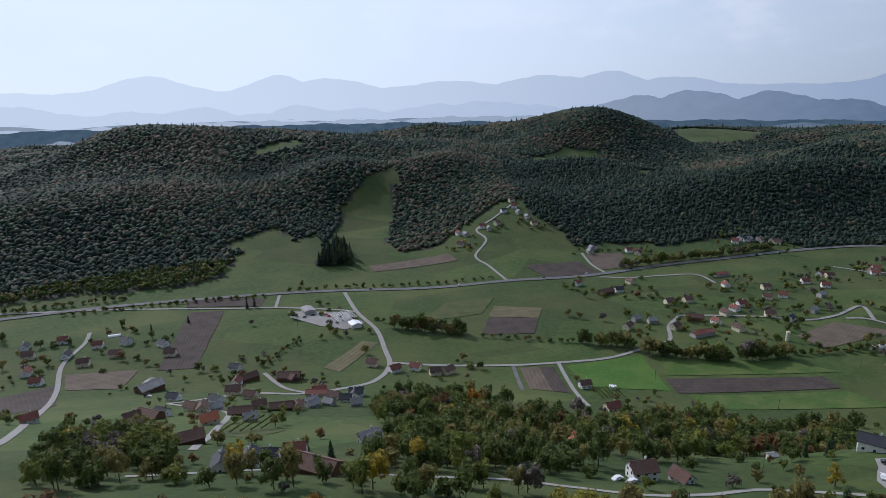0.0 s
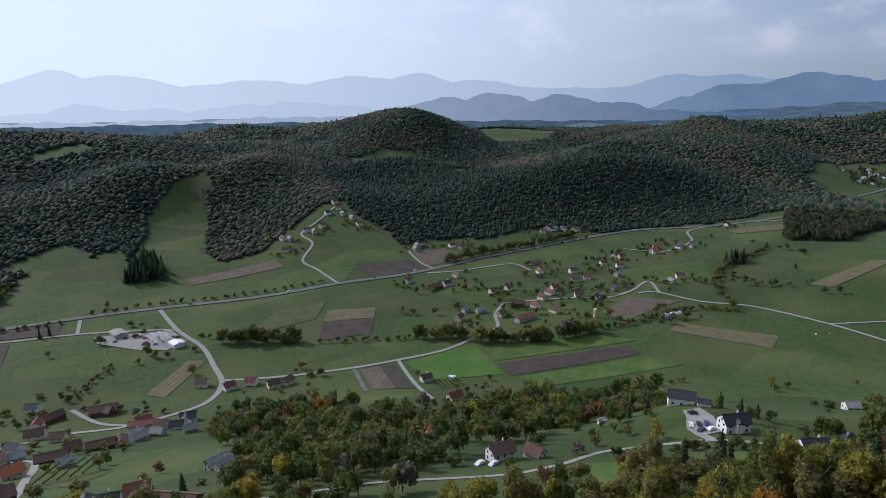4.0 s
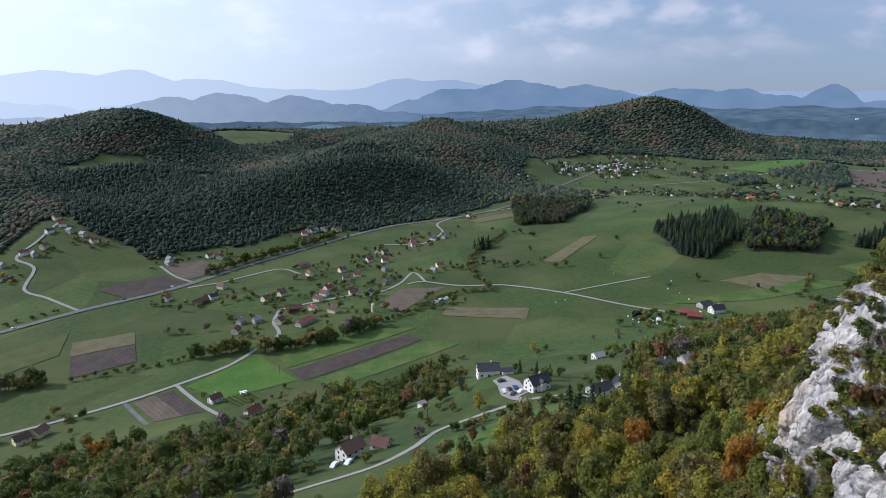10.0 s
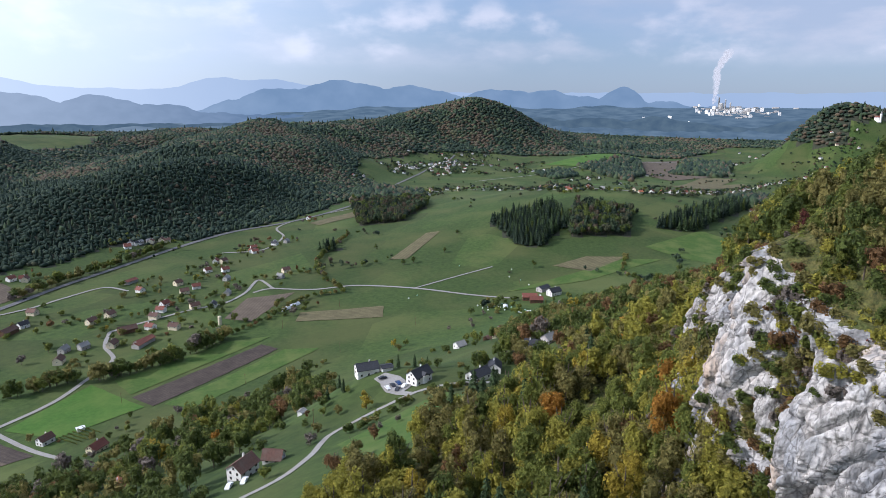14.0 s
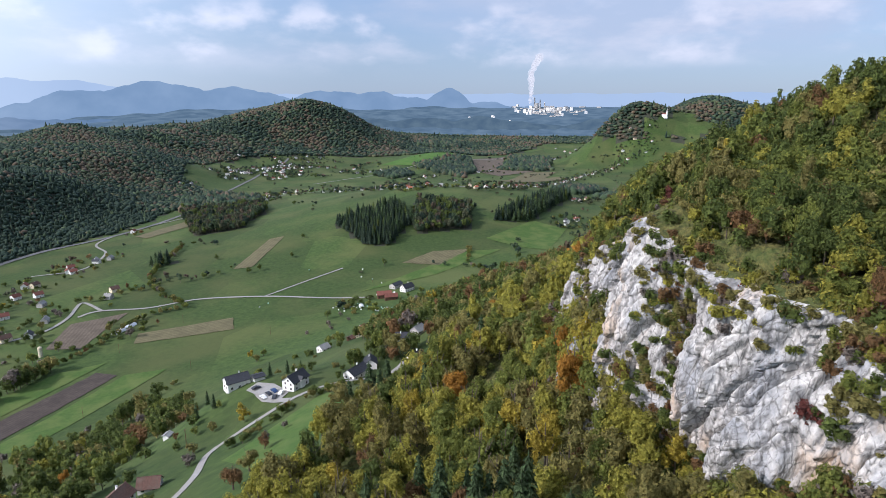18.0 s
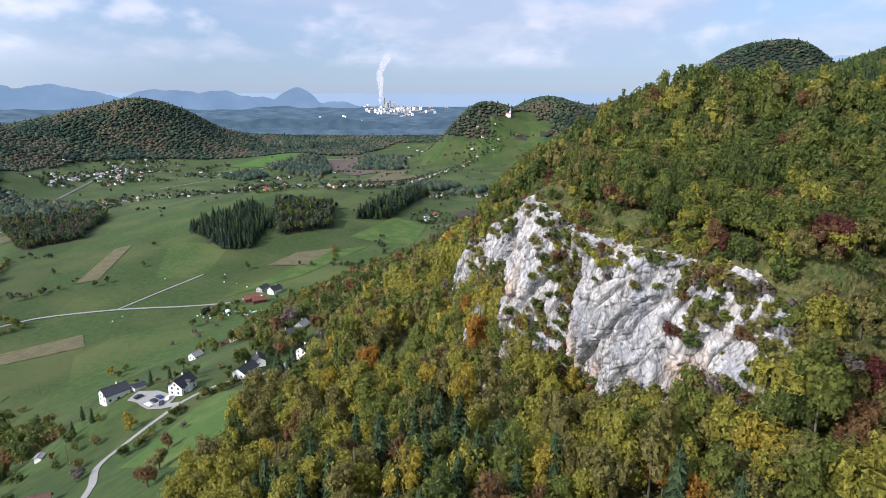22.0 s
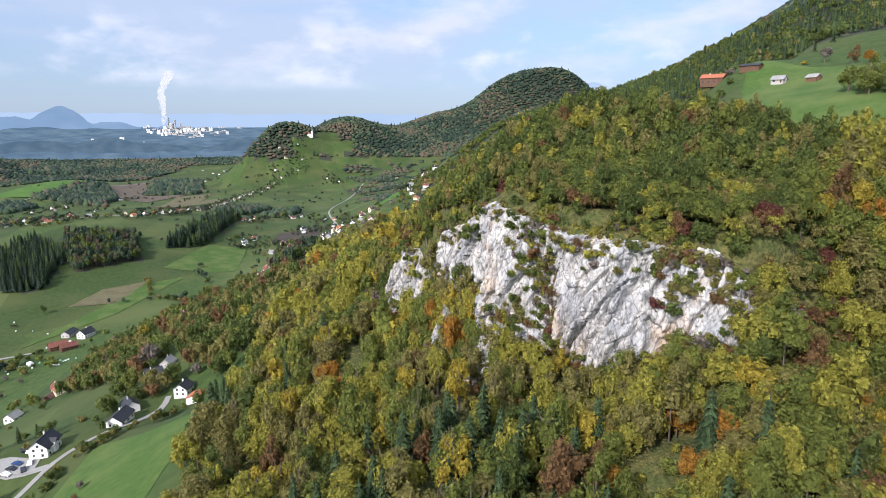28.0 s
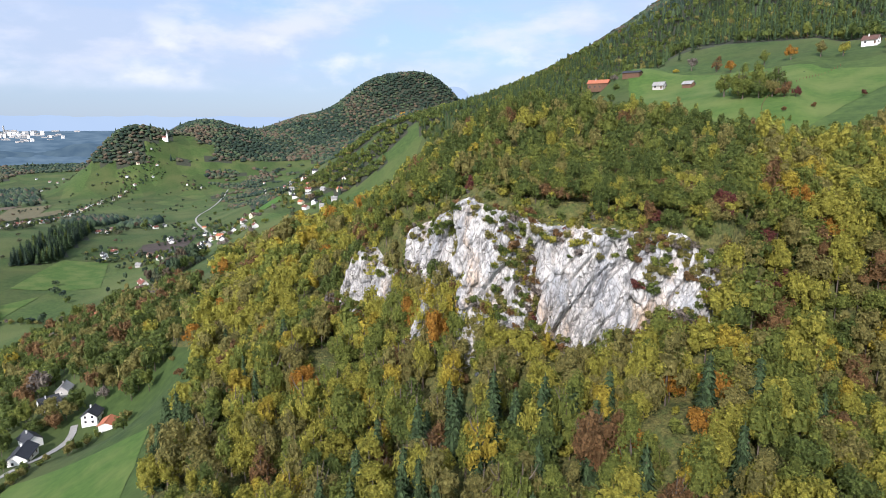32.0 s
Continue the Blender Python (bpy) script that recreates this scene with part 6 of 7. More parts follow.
# rows of trees along streams and field edges
LINES = [("stream alders between two fields", [(-50, 590), (-24, 582), (-5, 575), (18, 571)], 5.5, 4.2), ("alders beside the lane", [(130, 540), (145, 535), (172, 526)], 5.5, 4.0),
         ("alders along the stream", [(184, 512), (205, 504), (228, 498), (245, 494)], 5.0, 4.2), ("alders at the field corner", [(260, 497), (282, 498), (300, 500)], 5.0, 4.2),
         ("low hedge along the stream", [(40, 560), (90, 548), (130, 540)], 9.0, 2.0), ("hedge beside the long glasshouse", [(310, 503), (360, 508), (430, 520), (470, 500)], 8.0, 2.6),
         ("bushy gully across the meadow", [(470, 500), (520, 590), (590, 640), (640, 660), (700, 690)], 9.0, 3.2), ("hedge under the slope", [(300, 372), (240, 372), (180, 376)], 9, 2.2),
         ("trees beside the farm road", [(640, 175), (700, 230), (770, 250)], 12.0, 2.8), ("hedge along the main road", [(-420, 640), (-300, 675), (-215, 695)], 9.0, 2.4),
         ("trees along the main road", [(-190, 715), (-120, 732), (-20, 738), (60, 752)], 11.0, 2.3), ("trees by the railway cutting", [(240, 790), (300, 815), (400, 845), (480, 870)], 8.0, 3.4),
         ("roadside trees under the wood", [(-560, 610), (-480, 650), (-380, 690)], 9.0, 3.0), ("bushes along the lane below the houses", [(112, 172), (142, 167), (158, 155), (171, 143), (186, 131)], 5.0, 1.9), ("bushes on the field edge", [(-140, 560), (-150, 530), (-155, 500)], 7.0, 2.0)]
rng = np.random.RandomState(104)
for label, points, gap, big in LINES:
    p = along(points, gap) + 0
    p = np.repeat(p, 2, 0) + rng.normal(0, 1.6, (2 * len(p), 2))
    n = len(p)
    plant("tree_row", label, "trees", p[:, 0], p[:, 1], big * rng.uniform(0.75, 1.35, n) * (1.5 if big > 3.3 else 1.0), tones(rng, n, [DARK, GREEN, OLIVE, TWIG, RUST], [11, 6, 7, 1, 1]), LIGHT_CROWNS, 9, True, sink=0.25)

# single trees on the meadows
for x, y, size, tn, words in [(136, 188, 3.4, YELLOW, "on the lawn below a white house"), (131, 200, 2.4, OLIVE, "on the lawn above the lane"), (112, 153, 1.6, TWIG, "on the steep mown meadow"),
                              (108, 158, 1.4, TWIG, "on the steep mown meadow"), (92, 148, 2.8, RUST, "at the foot of the steep meadow"), (99, 186, 3.0, TWIG, "beside the lane"),
                              (113, 196, 2.6, OLIVE, "above the lane"), (60, 137, 3.8, RUST, "beside the lane bend"), (72, 140, 3.6, OLIVE, "at the wood's edge"), (657, 174, 4.2, DARK, "beside the hill meadow"),
                              (661, 339, 4.4, DARK, "on the valley meadow"), (656, 474, 4.0, DARK, "on the valley meadow"), (602, 490, 4.6, DARK, "on the valley meadow"), (590, 498, 4.0, DARK, "on the valley meadow"),
                              (634, 580, 3.6, DARK, "on the valley meadow"), (738, 502, 3.8, DARK, "on the valley meadow"), (355, 338, 3.6, YELLOW, "on the valley meadow"), (347, 327, 3.6, OLIVE, "on the valley meadow"),
                              (362, 330, 3.2, GREEN, "on the valley meadow"), (132, 615, 4.4, OLIVE, "on the valley fields"), (143, 608, 4.0, OLIVE, "on the valley fields"), (-178, 735, 3.6, DARK, "beside the main road"),
                              (120, 372, 4.0, DARK, "on the meadow edge"), (178, 398, 3.4, TWIG, "on the meadow edge"), (430, 300, 2.6, TWIG, "in the old orchard"), (445, 310, 2.6, TWIG, "in the old orchard"),
                              (460, 296, 2.4, TWIG, "in the old orchard"), (475, 312, 2.6, TWIG, "in the old orchard"), (418, 318, 2.4, TWIG, "in the old orchard"), (530, 318, 3.2, DARK, "beside the farm road"),
                              (518, 330, 3.0, OLIVE, "beside the farm road"), (-150, 510, 2.4, TWIG, "in the village orchard"), (-165, 520, 2.4, TWIG, "in the village orchard"), (-180, 505, 2.2, TWIG, "in the village orchard"),
                              (-205, 480, 2.6, TWIG, "beside the ploughed field"), (-230, 474, 2.6, TWIG, "beside the ploughed field"), (114, -153, 6.0, GREEN, "in a clump on the hill pasture"), (106, -157, 6.4, GREEN, "in a clump on the hill pasture"), (111, -162, 6.0, GREEN, "in a clump on the hill pasture"), (118, -160, 6.0, GREEN, "in a clump on the hill pasture"), (99, -160, 6.0, DARK, "in a clump on the hill pasture"), (108, -148, 5.6, GREEN, "in a clump on the hill pasture"), (121, -152, 5.2, GREEN, "in a clump on the hill pasture"), (104, -166, 5.6, DARK, "in a clump on the hill pasture"), (101, -150, 4.6, DARK, "in a clump on the hill pasture"), (96, -152, 4.6, OLIVE, "in a clump on the hill pasture"),
                              (90, -152, 4.2, RUST, "in a clump on the hill pasture"), (86, -154, 2.6, WINE, "in a clump on the hill pasture"), (78, -134, 1.2, RUST, "on the hill pasture"), (75, -150, 1.4, RUST, "on the hill pasture"), (70, -126, 1.0, GREEN, "on the hill pasture"),
                              (66, -170, 1.6, WINE, "on the hill pasture"), (140, -232, 4.0, ORANGE, "at the pasture's upper edge"), (128, -240, 4.2, OLIVE, "at the pasture's upper edge"), (152, -226, 4.0, GREEN, "at the pasture's upper edge"), (96, -248, 3.6, RUST, "at the pasture's upper edge"),
                              (120, -248, 4.0, YGREEN, "at the pasture's upper edge"), (165, -214, 3.8, ORANGE, "at the pasture's upper edge"), (178, -218, 3.8, RUST, "at the pasture's upper edge"), (104, -262, 3.8, YELLOW, "at the pasture's upper edge"), (200, -222, 4.0, TWIG, "at the pasture's upper edge"),
                              (-120, 560, 3.0, DARK, "on the sloping meadow"), (-200, 600, 3.2, TWIG, "on the sloping meadow")]:
    tree(x, y, size, tn, int(abs(x)) % 6, x * 37 % 360, words, "single trees on meadows", 1.05, 0.3 * size if "clump" in words else 0.15)
for x, y, big, words in [(84, 112, 16, "at the wood's edge above the meadow"), (92, 109, 18, "at the wood's edge above the meadow"), (77, 114, 14, "at the wood's edge above the meadow"), (99, 106, 16, "at the wood's edge above the meadow"),
                         (88, 104, 15, "at the wood's edge above the meadow"), (0, 34, 14, "in a dark stand below the crag"), (4, 40, 15, "in a dark stand below the crag"), (10, 42, 15, "in a dark stand below the crag"),
                         (12, 48, 14, "in a dark stand below the crag"), (-3, 40, 14, "in a dark stand below the crag"), (6, 46, 16, "in a dark stand below the crag"), (17, 50, 15, "in a dark stand below the crag"),
                         (1, 49, 15, "in a dark stand below the crag"), (-6, 44, 13, "in a dark stand below the crag"), (10, 55, 16, "in a dark stand below the crag"), (21, 58, 15, "in a dark stand below the crag"),
                         (-11, 19, 15, "among broadleaf trees on the slope"), (-18, 14, 16, "among broadleaf trees on the slope"), (-24, 26, 14, "among broadleaf trees on the slope"), (-215, 660, 13, "beside the service road"), (-222, 655, 12, "beside the service road"),
                         (-270, 610, 9, "in a meadow garden"), (-300, 590, 8, "in a meadow garden"), (150, 214, 8, "behind a white house"), (145, 220, 8, "behind a white house"), (158, 224, 8, "behind a white house"),
                         (185, 196, 8, "beside a white house"), (188, 190, 7, "beside a white house"), (180, 203, 8, "beside a white house"), (-40, 190, 9, "in a hillside garden"), (30, 255, 12, "beside an orange-roofed house")]:
    tree(x, y, big, NEEDLE, int(abs(x)) % 3, x * 53 % 360, words, "single spruces", 1.0)

# the woods across the valley and on the far hills
EDGE_X = [-2500, -800, -507, -434, -338, -292, -290, -240, -205, -180, -168, -90, -84, -60, -20, 5, 42, 62, 134, 146, 176, 195, 234, 319, 435, 512, 649, 801, 874, 1068, 1200, 1300, 1500, 1900, 2150, 2462, 2700, 3100]
EDGE_Y = [300, 560, 672, 712, 728, 765, 885, 905, 948, 905, 1090, 1200, 940, 880, 890, 912, 965, 1000, 1050, 960, 930, 875, 887, 893, 915, 890, 885, 900, 925, 960, 990, 1190, 1310, 1340, 1160, 720, 580, 470]
CLEARINGS = [[(-160, 885), (-175, 1058), (-143, 1145), (-92, 1205), (-78, 1150), (-120, 1090), (-122, 925)], [(235, 1640), (362, 1800), (470, 1800), (350, 1400), (250, 1380)], [(400, 1290), (640, 1500), (660, 1480), (420, 1265)],
             [(-330, 870), (-270, 960), (-225, 930), (-260, 860)], [(1300, 1900), (1700, 2100), (2000, 2350), (1500, 2300)], [(900, 2300), (1250, 2500), (1500, 2750), (1000, 2700)], [(-420, 1350), (-330, 1420), (-300, 1380), (-390, 1320)]]
COPSES = [("conifer", [(811, 483), (728, 395), (740, 362), (857, 368), (934, 425)]), ("mixed", [(798, 348), (865, 272), (990, 303), (955, 392)]), ("conifer", [(934, 250), (965, 195), (1290, 150), (1290, 178), (1071, 226)]),
          ("mixed", [(1886, 660), (1794, 530), (2056, 623), (1989, 690)]), ("mixed", [(960, 905), (810, 665), (977, 716), (1218, 900)]), ("mixed", [(2077, 483), (2106, 320), (2354, 326), (2338, 486)]),
          ("conifer", [(-177, 820), (-126, 822), (-140, 880), (-165, 915)]), ("mixed", [(1700, 740), (1800, 700), (1900, 790), (1780, 830)]), ("mixed", [(1380, 150), (1560, 90), (1600, 170), (1420, 220)]),
          ("mixed", [(2300, 420), (2450, 330), (2560, 420), (2400, 520)]), ("conifer", [(590, 640), (612, 632), (620, 652), (598, 660)]),
          ("mixed", [(1105, 1023), (1226, 1010), (1195, 874), (811, 654), (760, 720), (971, 918)]), ("mixed", [(1976, 769), (2243, 633), (1990, 540), (1852, 545), (1880, 640)]), ("mixed", [(2592, 548), (2500, 430), (2137, 293), (2180, 360), (2400, 500)]),
          ("mixed", [(2700, 1000), (2900, 1060), (3050, 900), (2850, 820)]), ("mixed", [(500, 70), (560, 40), (600, 60), (560, 95)]), ("mixed", [(1330, 60), (1450, 20), (1480, 60), (1380, 110)])]


def far_wood(x, y):
    """Which places are wooded, beyond the near hillside."""
    z = height(x, y)
    north = y > np.interp(x, EDGE_X, EDGE_Y) + 10 * ripple(x, y, 30, 7)
    for c in CLEARINGS:
        north &= ~inside(c, x, y)
    hill = (x > 2250) & (y < 420) & (y > -420) & (z > 105) & (ripple(x, y, 110, 8) > -0.6)
    south = (x > 780) & (y < -200) & (z > 165) | (x > 1500) & (y < -330) & (z > 100)
    mount = (x > -150) & (x < 1100) & (y < -292 - 0.10 * np.abs(x - 150)) & (y > -2300)
    mount |= (x > 300) & (x < 900) & (y < -120 - 0.35 * (x - 300)) & (y > -400)
    mount |= (x > 235) & (x <= 330) & (y < -195) & (y > -300) & (rng.uniform(0, 1, np.shape(x)) < 0.5)
    belt = (x > 2500) & (y > 60) & (np.hypot(x, y) > 3190) & (np.hypot(x, y) < 3420)
    orchard = (x > 560) & (x < 2300) & (y < -60 - 0.06 * x) & (y > -620) & (ripple(x, y, 60, 4) + ripple(x, y, 21, 5) > 0.35)
    return north | hill | south | mount | belt | orchard


rng = np.random.RandomState(110)
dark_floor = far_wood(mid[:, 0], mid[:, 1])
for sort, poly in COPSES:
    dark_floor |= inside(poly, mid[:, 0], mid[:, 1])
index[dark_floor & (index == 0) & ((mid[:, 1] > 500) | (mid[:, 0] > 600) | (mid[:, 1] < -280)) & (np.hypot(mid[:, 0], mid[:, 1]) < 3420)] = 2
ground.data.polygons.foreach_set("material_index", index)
for gap, near, far, seed in ((7.0, 0, 1350, 111), (9.2, 1350, 2200, 112), (13.5, 2200, 3400, 113)):
    x, y, rng = scatter(-far, far, -min(far, 2300), far, gap, seed)
    r = np.hypot(x, y)
    keep = (r >= near) & (r < far) & (np.degrees(np.arctan2(x, y)) > -44) & (np.degrees(np.arctan2(x, y)) < 164)
    x, y = x[keep], y[keep]
    keep = far_wood(x, y)
    kind = np.zeros(len(x), int)
    for sort, poly in COPSES:
        k = inside(poly, x, y)
        keep |= k
        kind[k] = 2 if sort == "conifer" else 1
    keep &= clear(x, y, 9, 2)
    x, y, kind = x[keep], y[keep], kind[keep]
    n = len(x)
    size = gap * rng.uniform(0.62, 0.98, n) * np.where(kind > 0, 1.3, 1.0)
    pn = ripple(x, y, 90, 9) + rng.normal(0, 0.5, n)
    tone = np.where(pn > 0.55, tones(rng, n, [FAR_BROWN, FAR_OLIVE], [3, 2]), np.where(pn < -0.35, FAR_DARK, tones(rng, n, [FAR_GREEN, FAR_OLIVE, FAR_DARK, FAR_BROWN], [5, 3, 4, 1])))
    # conifer ridge; forcing the darkest tone also paints in its cloud shade
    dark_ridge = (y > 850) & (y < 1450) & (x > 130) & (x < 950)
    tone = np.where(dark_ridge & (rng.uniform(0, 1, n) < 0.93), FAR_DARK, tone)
    mount = (y < -150) & (x < 1100)
    tone = np.where(mount & (rng.uniform(0, 1, n) < 0.7), tones(rng, n, [FAR_DARK, FAR_GREEN, FAR_OLIVE, FAR_BROWN], [3, 5, 4, 2]), tone)
    tone = np.where(mount & (rng.uniform(0, 1, n) < 0.10), tones(rng, n, [ORANGE, YELLOW, RUST], [2, 2, 2]), tone)
    sharp = (kind == 2) | (kind == 0) & (rng.uniform(0, 1, n) < np.where(dark_ridge, 0.3, np.where(mount & (x < 620), 0.6, 0.06)))
    tone = np.where(kind == 2, FAR_DARK, np.where((kind == 1) & (rng.uniform(0, 1, n) < 0.6), tones(rng, n, [FAR_DARK, FAR_GREEN, FAR_OLIVE], [4, 3, 1]), tone))
    close = ~sharp & (np.hypot(x, y) < 870) & (kind == 0)
    if close.any():
        plant("valley_wood", "mixed autumn wood at the foot of the hills", "wood", x[close], y[close], size[close] * 0.72, np.where((tone[close] == FAR_DARK) | mount[close] & (rng.uniform(0, 1, close.sum()) < 0.5), DARK, np.where((tone[close] == FAR_GREEN) & mount[close], GREEN, np.where(rng.uniform(0, 1, close.sum()) < 0.35, OLIVE, DARK))), SMALL_CROWNS, seed + 9, True)
    needle = sharp & mount & (np.hypot(x, y) < 800)
    if needle.any():
        plant("slope_conifers", "dark spruce wood on the slope above the pasture", "wood", x[needle], y[needle], rng.uniform(9, 14, needle.sum()), np.full(needle.sum(), NEEDLE), MID_SPRUCES, seed + 8)
    close |= needle
    near_spruce, near_leaf = (kind == 2) & (np.hypot(x, y) < 1350), (kind == 1) & (np.hypot(x, y) < 1350)
    if near_spruce.any():
        plant("conifer_copse", "dark dense conifer copse on the meadows", "wood", x[near_spruce], y[near_spruce], rng.uniform(15, 24, near_spruce.sum()), tones(rng, near_spruce.sum(), [NEEDLE, FAR_DARK, DARK], [4, 5, 0.5]), COPSE_SPRUCES, seed + 7)
    if near_leaf.any():
        plant("broadleaf_copse", "olive and brown broadleaf copse on the meadows", "wood", x[near_leaf], y[near_leaf], size[near_leaf] * 0.72, tones(rng, near_leaf.sum(), [DARK, FAR_OLIVE, FAR_GREEN, FAR_BROWN, FAR_DARK], [5, 4, 4, 2, 3]), LIGHT_CROWNS, seed + 6, True, rng.uniform(1.2, 1.8, near_leaf.sum()))
    close |= near_spruce | near_leaf
    sharp, x, y, size, tone, copse = sharp[~close], x[~close], y[~close], size[~close], tone[~close], kind[~close] > 0
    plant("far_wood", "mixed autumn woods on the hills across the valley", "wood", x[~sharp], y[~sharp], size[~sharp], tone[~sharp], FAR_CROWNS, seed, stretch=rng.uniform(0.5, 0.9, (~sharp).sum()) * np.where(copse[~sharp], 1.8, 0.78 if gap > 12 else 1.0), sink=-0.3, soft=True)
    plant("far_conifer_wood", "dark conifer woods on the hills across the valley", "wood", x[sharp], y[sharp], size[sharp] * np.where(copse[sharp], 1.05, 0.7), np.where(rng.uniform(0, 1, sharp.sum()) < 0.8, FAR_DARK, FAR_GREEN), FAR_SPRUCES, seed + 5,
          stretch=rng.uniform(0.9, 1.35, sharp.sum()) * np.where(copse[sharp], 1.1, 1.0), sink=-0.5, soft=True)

# hedges, orchard trees and lone trees over the plain
x, y, rng = scatter(420, 2600, -180, 1350, 11, 121)
d = np.full(len(x), 1e9)
for k in range(0, len(x), 4000):
    d[k:k + 4000] = np.hypot(x[k:k + 4000, None] - spots[None, :, 0], y[k:k + 4000, None] - spots[None, :, 1]).min(1)
hedge = (np.abs(ripple(x, y, 95, 3)) < 0.035) & (ripple(x, y, 70, 8) > -0.1)
keep = ((d < 34) & (rng.uniform(0, 1, len(x)) < 0.5) | hedge & (rng.uniform(0, 1, len(x)) < 0.7) | (rng.uniform(0, 1, len(x)) < 0.006)) & ((d < 34) | (y < np.interp(x, EDGE_X, EDGE_Y) - 12)) & clear(x, y, 9, 3)
keep &= (x > 900) | hedge
x, y = x[keep], y[keep]
n = len(x)
plant("plain_trees", "hedges, orchard trees and single trees on the plain", "trees", x, y, rng.uniform(2.2, 5.2, n), tones(rng, n, [FAR_DARK, FAR_GREEN, FAR_OLIVE, FAR_BROWN, DARK], [6, 6, 4, 2, 3]), SMALL_CROWNS, 122, True)


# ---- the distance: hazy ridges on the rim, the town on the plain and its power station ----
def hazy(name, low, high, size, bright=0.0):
    """Plain distance with air haze painted as emitted colour, brighter towards the sun."""
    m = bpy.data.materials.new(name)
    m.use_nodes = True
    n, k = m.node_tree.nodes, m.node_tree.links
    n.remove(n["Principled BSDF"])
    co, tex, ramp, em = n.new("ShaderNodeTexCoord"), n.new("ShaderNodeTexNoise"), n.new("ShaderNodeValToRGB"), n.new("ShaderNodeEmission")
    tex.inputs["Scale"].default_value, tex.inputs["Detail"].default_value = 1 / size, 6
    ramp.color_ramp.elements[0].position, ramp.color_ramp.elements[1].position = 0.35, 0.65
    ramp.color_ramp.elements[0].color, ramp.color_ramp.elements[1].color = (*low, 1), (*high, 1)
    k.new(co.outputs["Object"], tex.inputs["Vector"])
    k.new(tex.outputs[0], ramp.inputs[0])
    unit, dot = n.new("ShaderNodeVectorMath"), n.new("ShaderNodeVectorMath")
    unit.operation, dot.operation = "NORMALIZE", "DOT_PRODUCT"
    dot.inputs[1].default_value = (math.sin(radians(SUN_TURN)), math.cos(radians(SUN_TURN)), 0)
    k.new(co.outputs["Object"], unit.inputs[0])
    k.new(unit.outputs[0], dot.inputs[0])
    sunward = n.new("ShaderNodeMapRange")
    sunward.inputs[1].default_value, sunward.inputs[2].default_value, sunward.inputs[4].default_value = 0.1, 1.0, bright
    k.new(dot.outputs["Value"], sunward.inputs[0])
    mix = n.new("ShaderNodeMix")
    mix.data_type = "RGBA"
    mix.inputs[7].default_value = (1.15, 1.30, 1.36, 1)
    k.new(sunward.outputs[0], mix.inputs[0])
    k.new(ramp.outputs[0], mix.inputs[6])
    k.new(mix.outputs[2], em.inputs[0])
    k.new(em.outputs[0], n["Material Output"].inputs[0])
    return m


def ridge(label, r, depth, floor_el, humps, material, rough, seed):
    """A ridge on the rim: humps of bearing, height above eye level in degrees, and half width."""
    b = np.arange(-85, 200, 0.3)
    el = np.full(len(b), floor_el)
    for at, up, wide in humps:
        el = np.maximum(el, floor_el + (up - floor_el) * np.exp(-((b - at) / wide) ** 2))
    el = el + rough * (np.sin(b * 0.9 + seed) + 0.8 * np.sin(b * 1.9 + 3 * seed) + 0.5 * np.sin(b * 4.3 + 2 * seed) + 0.25 * np.sin(b * 11.0 + seed))
    rows = []
    for f in np.linspace(0, 1, 7):
        rr = r - depth * (1 - f)
        x, y = rr * np.sin(np.radians(b)), rr * np.cos(np.radians(b))
        low = height(x, y) * 0 + 20 + 200 * smooth(2600, 4900, rr)
        zt = 230 + r * np.tan(np.radians(el))
        rows.append(np.column_stack([x, y, low - 40 + (zt - low + 40) * smooth(0, 1, f) + 6 * np.sin(b * 3.1 + f * 5) * math.sin(f * math.pi)]))
    x, y = (r + 70) * np.sin(np.radians(b)), (r + 70) * np.cos(np.radians(b))
    rows.append(np.column_stack([x, y, np.full(len(b), 60.0)]))
    n = len(b)
    i = np.arange(8 * n).reshape(8, n)
    q = np.stack([i[:-1, :-1], i[:-1, 1:], i[1:, 1:], i[1:, :-1]], -1).reshape(-1, 4)[:, ::-1]
    return tagged(new("backdrop", mesh_from("backdrop", np.concatenate(rows), q, [material], smooth_faces=True)), label, kind="structure")


# ridges and plain glow in set haze colours, no real air between
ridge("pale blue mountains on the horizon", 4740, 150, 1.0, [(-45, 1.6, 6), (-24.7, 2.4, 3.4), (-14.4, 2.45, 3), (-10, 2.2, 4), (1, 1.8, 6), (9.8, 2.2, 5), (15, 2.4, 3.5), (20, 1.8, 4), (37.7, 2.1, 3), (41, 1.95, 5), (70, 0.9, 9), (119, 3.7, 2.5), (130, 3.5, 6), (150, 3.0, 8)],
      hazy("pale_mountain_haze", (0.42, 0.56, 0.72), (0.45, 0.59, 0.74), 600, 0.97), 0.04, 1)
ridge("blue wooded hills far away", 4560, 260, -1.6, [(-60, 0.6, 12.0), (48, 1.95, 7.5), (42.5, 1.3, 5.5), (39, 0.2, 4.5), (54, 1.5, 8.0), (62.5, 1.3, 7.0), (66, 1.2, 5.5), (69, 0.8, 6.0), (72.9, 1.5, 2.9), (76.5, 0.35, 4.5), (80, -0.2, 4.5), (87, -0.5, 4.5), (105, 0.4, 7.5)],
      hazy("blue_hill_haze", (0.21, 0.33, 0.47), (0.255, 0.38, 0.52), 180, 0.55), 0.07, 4)
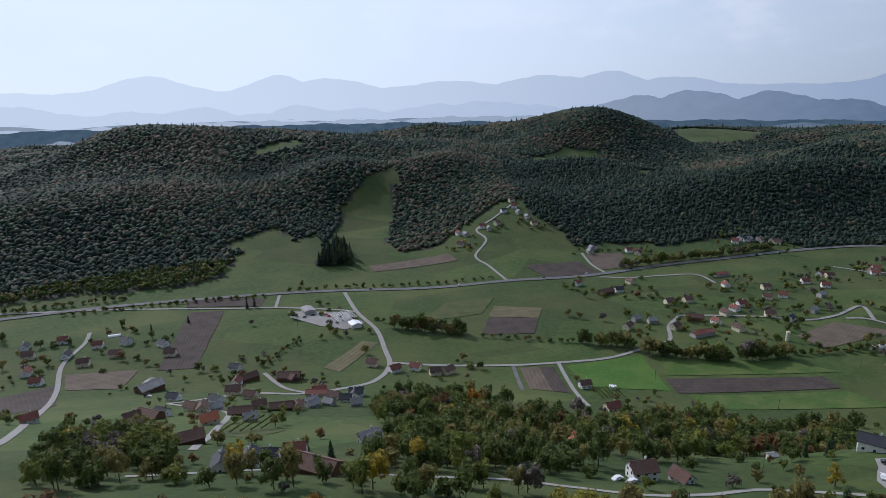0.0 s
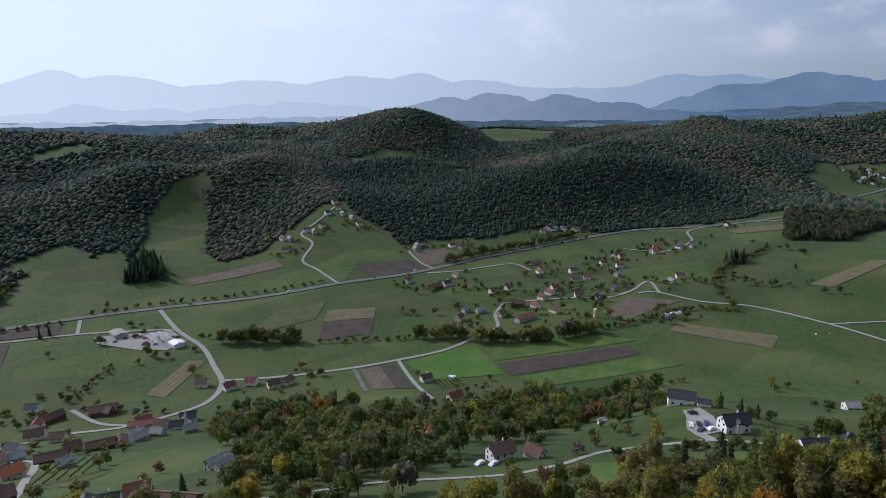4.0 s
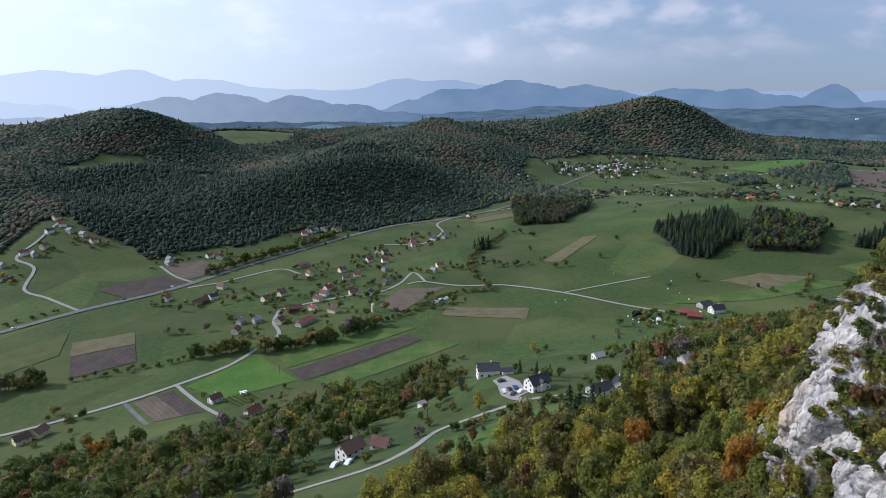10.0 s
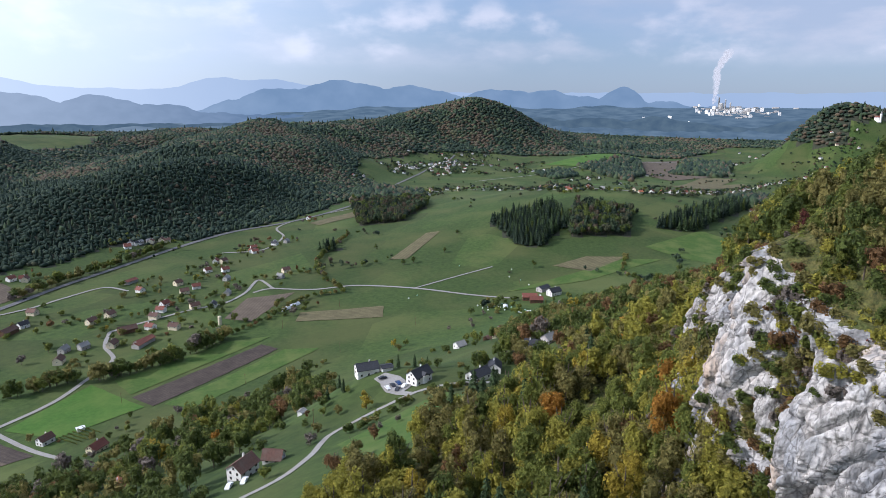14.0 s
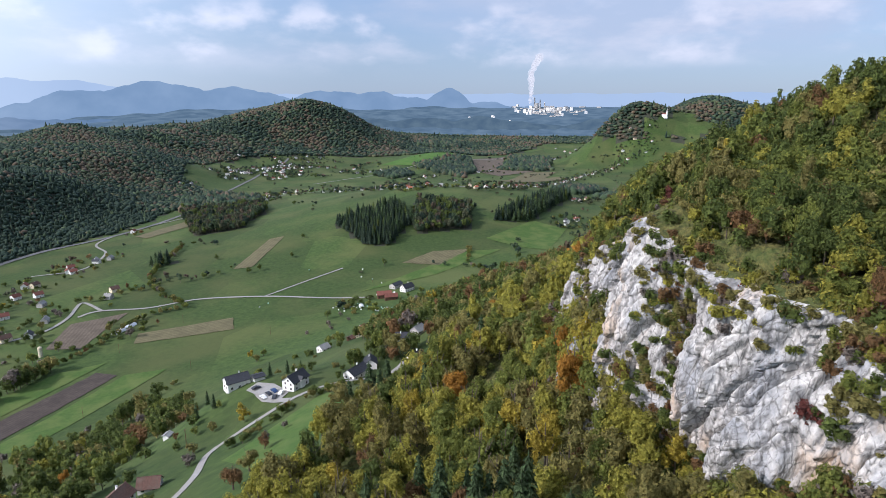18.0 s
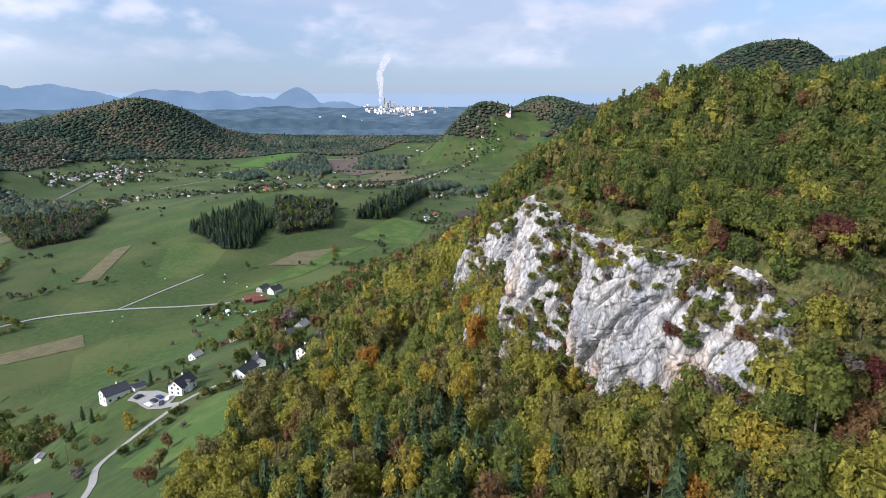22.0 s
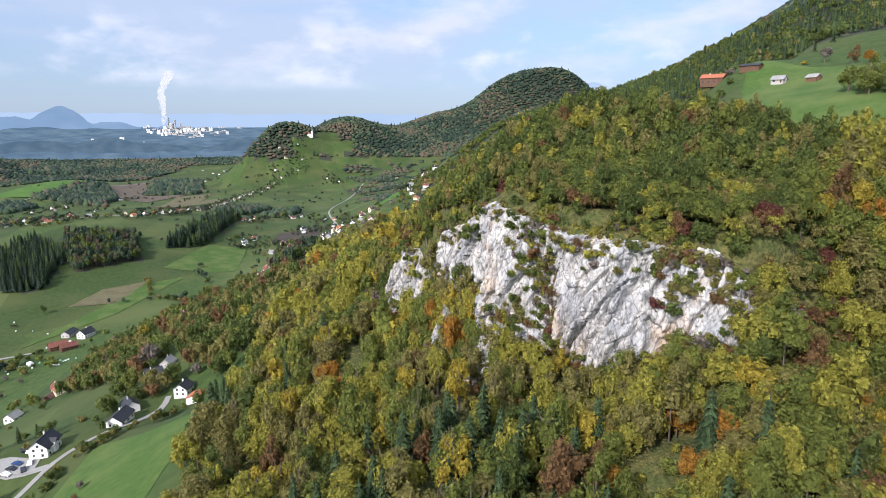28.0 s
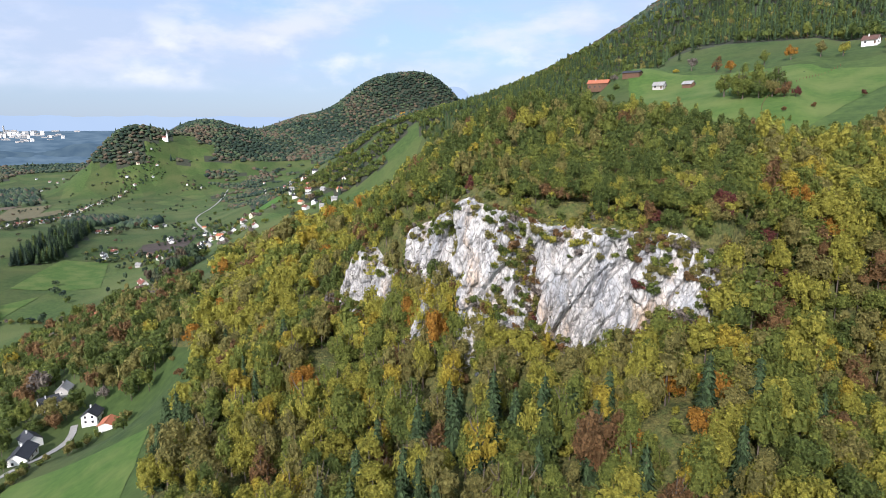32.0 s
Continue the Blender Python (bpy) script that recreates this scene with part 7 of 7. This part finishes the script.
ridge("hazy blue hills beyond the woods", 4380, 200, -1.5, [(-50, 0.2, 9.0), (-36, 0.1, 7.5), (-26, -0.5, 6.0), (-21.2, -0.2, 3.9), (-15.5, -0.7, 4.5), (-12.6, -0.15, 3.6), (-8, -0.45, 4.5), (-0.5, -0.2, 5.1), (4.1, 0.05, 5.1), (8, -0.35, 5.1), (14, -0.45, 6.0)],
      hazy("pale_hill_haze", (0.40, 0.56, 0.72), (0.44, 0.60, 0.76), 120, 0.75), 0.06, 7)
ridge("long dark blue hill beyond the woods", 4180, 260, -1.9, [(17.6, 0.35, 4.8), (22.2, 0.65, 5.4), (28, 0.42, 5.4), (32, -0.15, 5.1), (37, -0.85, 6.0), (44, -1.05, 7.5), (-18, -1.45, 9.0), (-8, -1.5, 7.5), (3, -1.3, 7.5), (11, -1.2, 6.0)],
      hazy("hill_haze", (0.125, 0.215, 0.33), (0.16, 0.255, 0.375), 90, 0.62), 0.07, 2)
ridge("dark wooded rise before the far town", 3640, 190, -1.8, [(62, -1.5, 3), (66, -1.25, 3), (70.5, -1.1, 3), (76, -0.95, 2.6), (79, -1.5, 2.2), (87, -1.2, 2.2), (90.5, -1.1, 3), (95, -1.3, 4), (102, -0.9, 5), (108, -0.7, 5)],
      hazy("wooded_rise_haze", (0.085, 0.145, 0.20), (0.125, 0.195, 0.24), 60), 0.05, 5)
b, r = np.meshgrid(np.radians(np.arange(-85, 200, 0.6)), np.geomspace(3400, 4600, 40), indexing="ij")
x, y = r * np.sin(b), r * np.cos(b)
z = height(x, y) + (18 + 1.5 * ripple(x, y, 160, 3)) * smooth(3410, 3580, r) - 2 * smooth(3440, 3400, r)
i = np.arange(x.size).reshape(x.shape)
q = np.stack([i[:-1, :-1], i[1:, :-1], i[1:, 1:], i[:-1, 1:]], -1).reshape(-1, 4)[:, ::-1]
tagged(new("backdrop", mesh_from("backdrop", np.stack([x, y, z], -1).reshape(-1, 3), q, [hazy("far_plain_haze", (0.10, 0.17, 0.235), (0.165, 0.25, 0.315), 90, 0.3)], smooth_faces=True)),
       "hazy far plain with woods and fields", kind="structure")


def block(label, w, d, h, wall, floors, at):
    t = empty("apartment_block", label, "building", "town blocks", at)
    part("wall", boxes((-w / 2, w / 2, -d / 2, d / 2, -12, h)), wall, t)
    part("roof", boxes((-w / 2 - 0.4, w / 2 + 0.4, -d / 2 - 0.4, d / 2 + 0.4, h, h + 0.8)), M["concrete"], t)
    for f in range(floors):
        part("window_band", boxes((-w / 2 + 1.5, w / 2 - 1.5, -d / 2 - 0.1, -d / 2 + 0.1, 2.2 + f * h / floors, 4.0 + f * h / floors)), M["glass"], t)
    return t


def at_bearing(deg, r, turn):
    x, y = r * math.sin(radians(deg)), r * math.cos(radians(deg))
    return pose(x, y, z_at(x, y) + 17, 0, 0, turn)


tall = block("tall white apartment block in the far town", 20, 13, 26, M["white"], 5, at_bearing(84.2, 4320, 100))
flat = block("long grey apartment block in the far town", 34, 12, 11, M["grey"], 3, at_bearing(83.0, 4250, 95))
hall = block("low grey factory hall in the far town", 45, 26, 7, M["grey"], 1, at_bearing(81.0, 4420, 90))
rng = np.random.RandomState(77)
for i in range(120):
    copy_thing((tall, flat, flat, hall)[i % 4], at_bearing(82.3 + rng.normal(0, 1.5), 4300 + rng.normal(0, 130), 90 + rng.uniform(-30, 30)) @ Matrix.Scale(rng.uniform(0.55, 0.95), 4))
for i in range(26):
    copy_thing((tall, flat, tall)[i % 3], at_bearing(76.6 + rng.normal(0, 0.8), 3850 + rng.normal(0, 60), 90 + rng.uniform(-30, 30)) @ Matrix.Scale(rng.uniform(0.45, 0.8), 4))


def stack(label, r0, r1, h, at):
    t = empty("chimney_stack", label, "chimney", "power station", at)
    bm = tube(bmesh.new(), [(0, 0, -10), (0, 0, h * 0.5), (0, 0, h)], [r0, (r0 + r1) / 2, r1], 12)
    s = part("shaft", bm, M["concrete"], t)
    part("rim", tube(bmesh.new(), [(0, 0, h - 3), (0, 0, h)], [r1 * 1.12, r1 * 1.12], 12), M["white"], s)


stack("tall concrete chimney of the power station", 7, 4, 78, at_bearing(81.9 - 1.0, 4460, 0))
stack("second concrete chimney of the power station", 6, 4, 62, at_bearing(82.4 - 1.0, 4470, 0))
stack("short concrete chimney of the power station", 6, 4, 44, at_bearing(82.8 - 1.0, 4460, 0))
stack("broad pale cooling tower of the power station", 17, 12, 42, at_bearing(82.1 - 1.0, 4430, 0))
steam = bpy.data.materials.new("steam")
steam.use_nodes = True
sn, sl = steam.node_tree.nodes, steam.node_tree.links
# added glow whitens the plume in place of sunlight scattered in steam
glow = sn.new("ShaderNodeEmission")
glow.inputs[0].default_value = (0.80, 0.83, 0.86, 1)
tr, mx = sn.new("ShaderNodeBsdfTransparent"), sn.new("ShaderNodeMixShader")
mx.inputs[0].default_value = 0.28
sl.new(tr.outputs[0], mx.inputs[1])
sl.new(glow.outputs[0], mx.inputs[2])
sl.new(mx.outputs[0], sn["Material Output"].inputs[0])
ball, bq = cube_ball(4)
vs, fs, at = [], [], 0
foot = at_bearing(80.5, 4440, 0).translation
for i in range(75):
    h = rng.uniform(0, 1) ** 0.8
    wide = 9 + 14 * h
    c = np.array([foot.x + rng.normal(0, wide * 0.5), foot.y - 10 * h - 42 * smooth(0.7, 1.0, h) + rng.normal(0, wide * 0.42), foot.z + 30 + 330 * h])
    vs.append(c + ball * wide * rng.uniform(0.45, 0.9) * rng.uniform(0.75, 1.2, (len(ball), 1)) * np.array([1, 1, 1.5]))
    fs.append(bq + at)
    at += len(ball)
tagged(new("steam_plume", mesh_from("steam_plume", np.concatenate(vs), np.concatenate(fs), [steam], smooth_faces=True)), "white steam plume rising from the power station", "steam", kind="stuff")
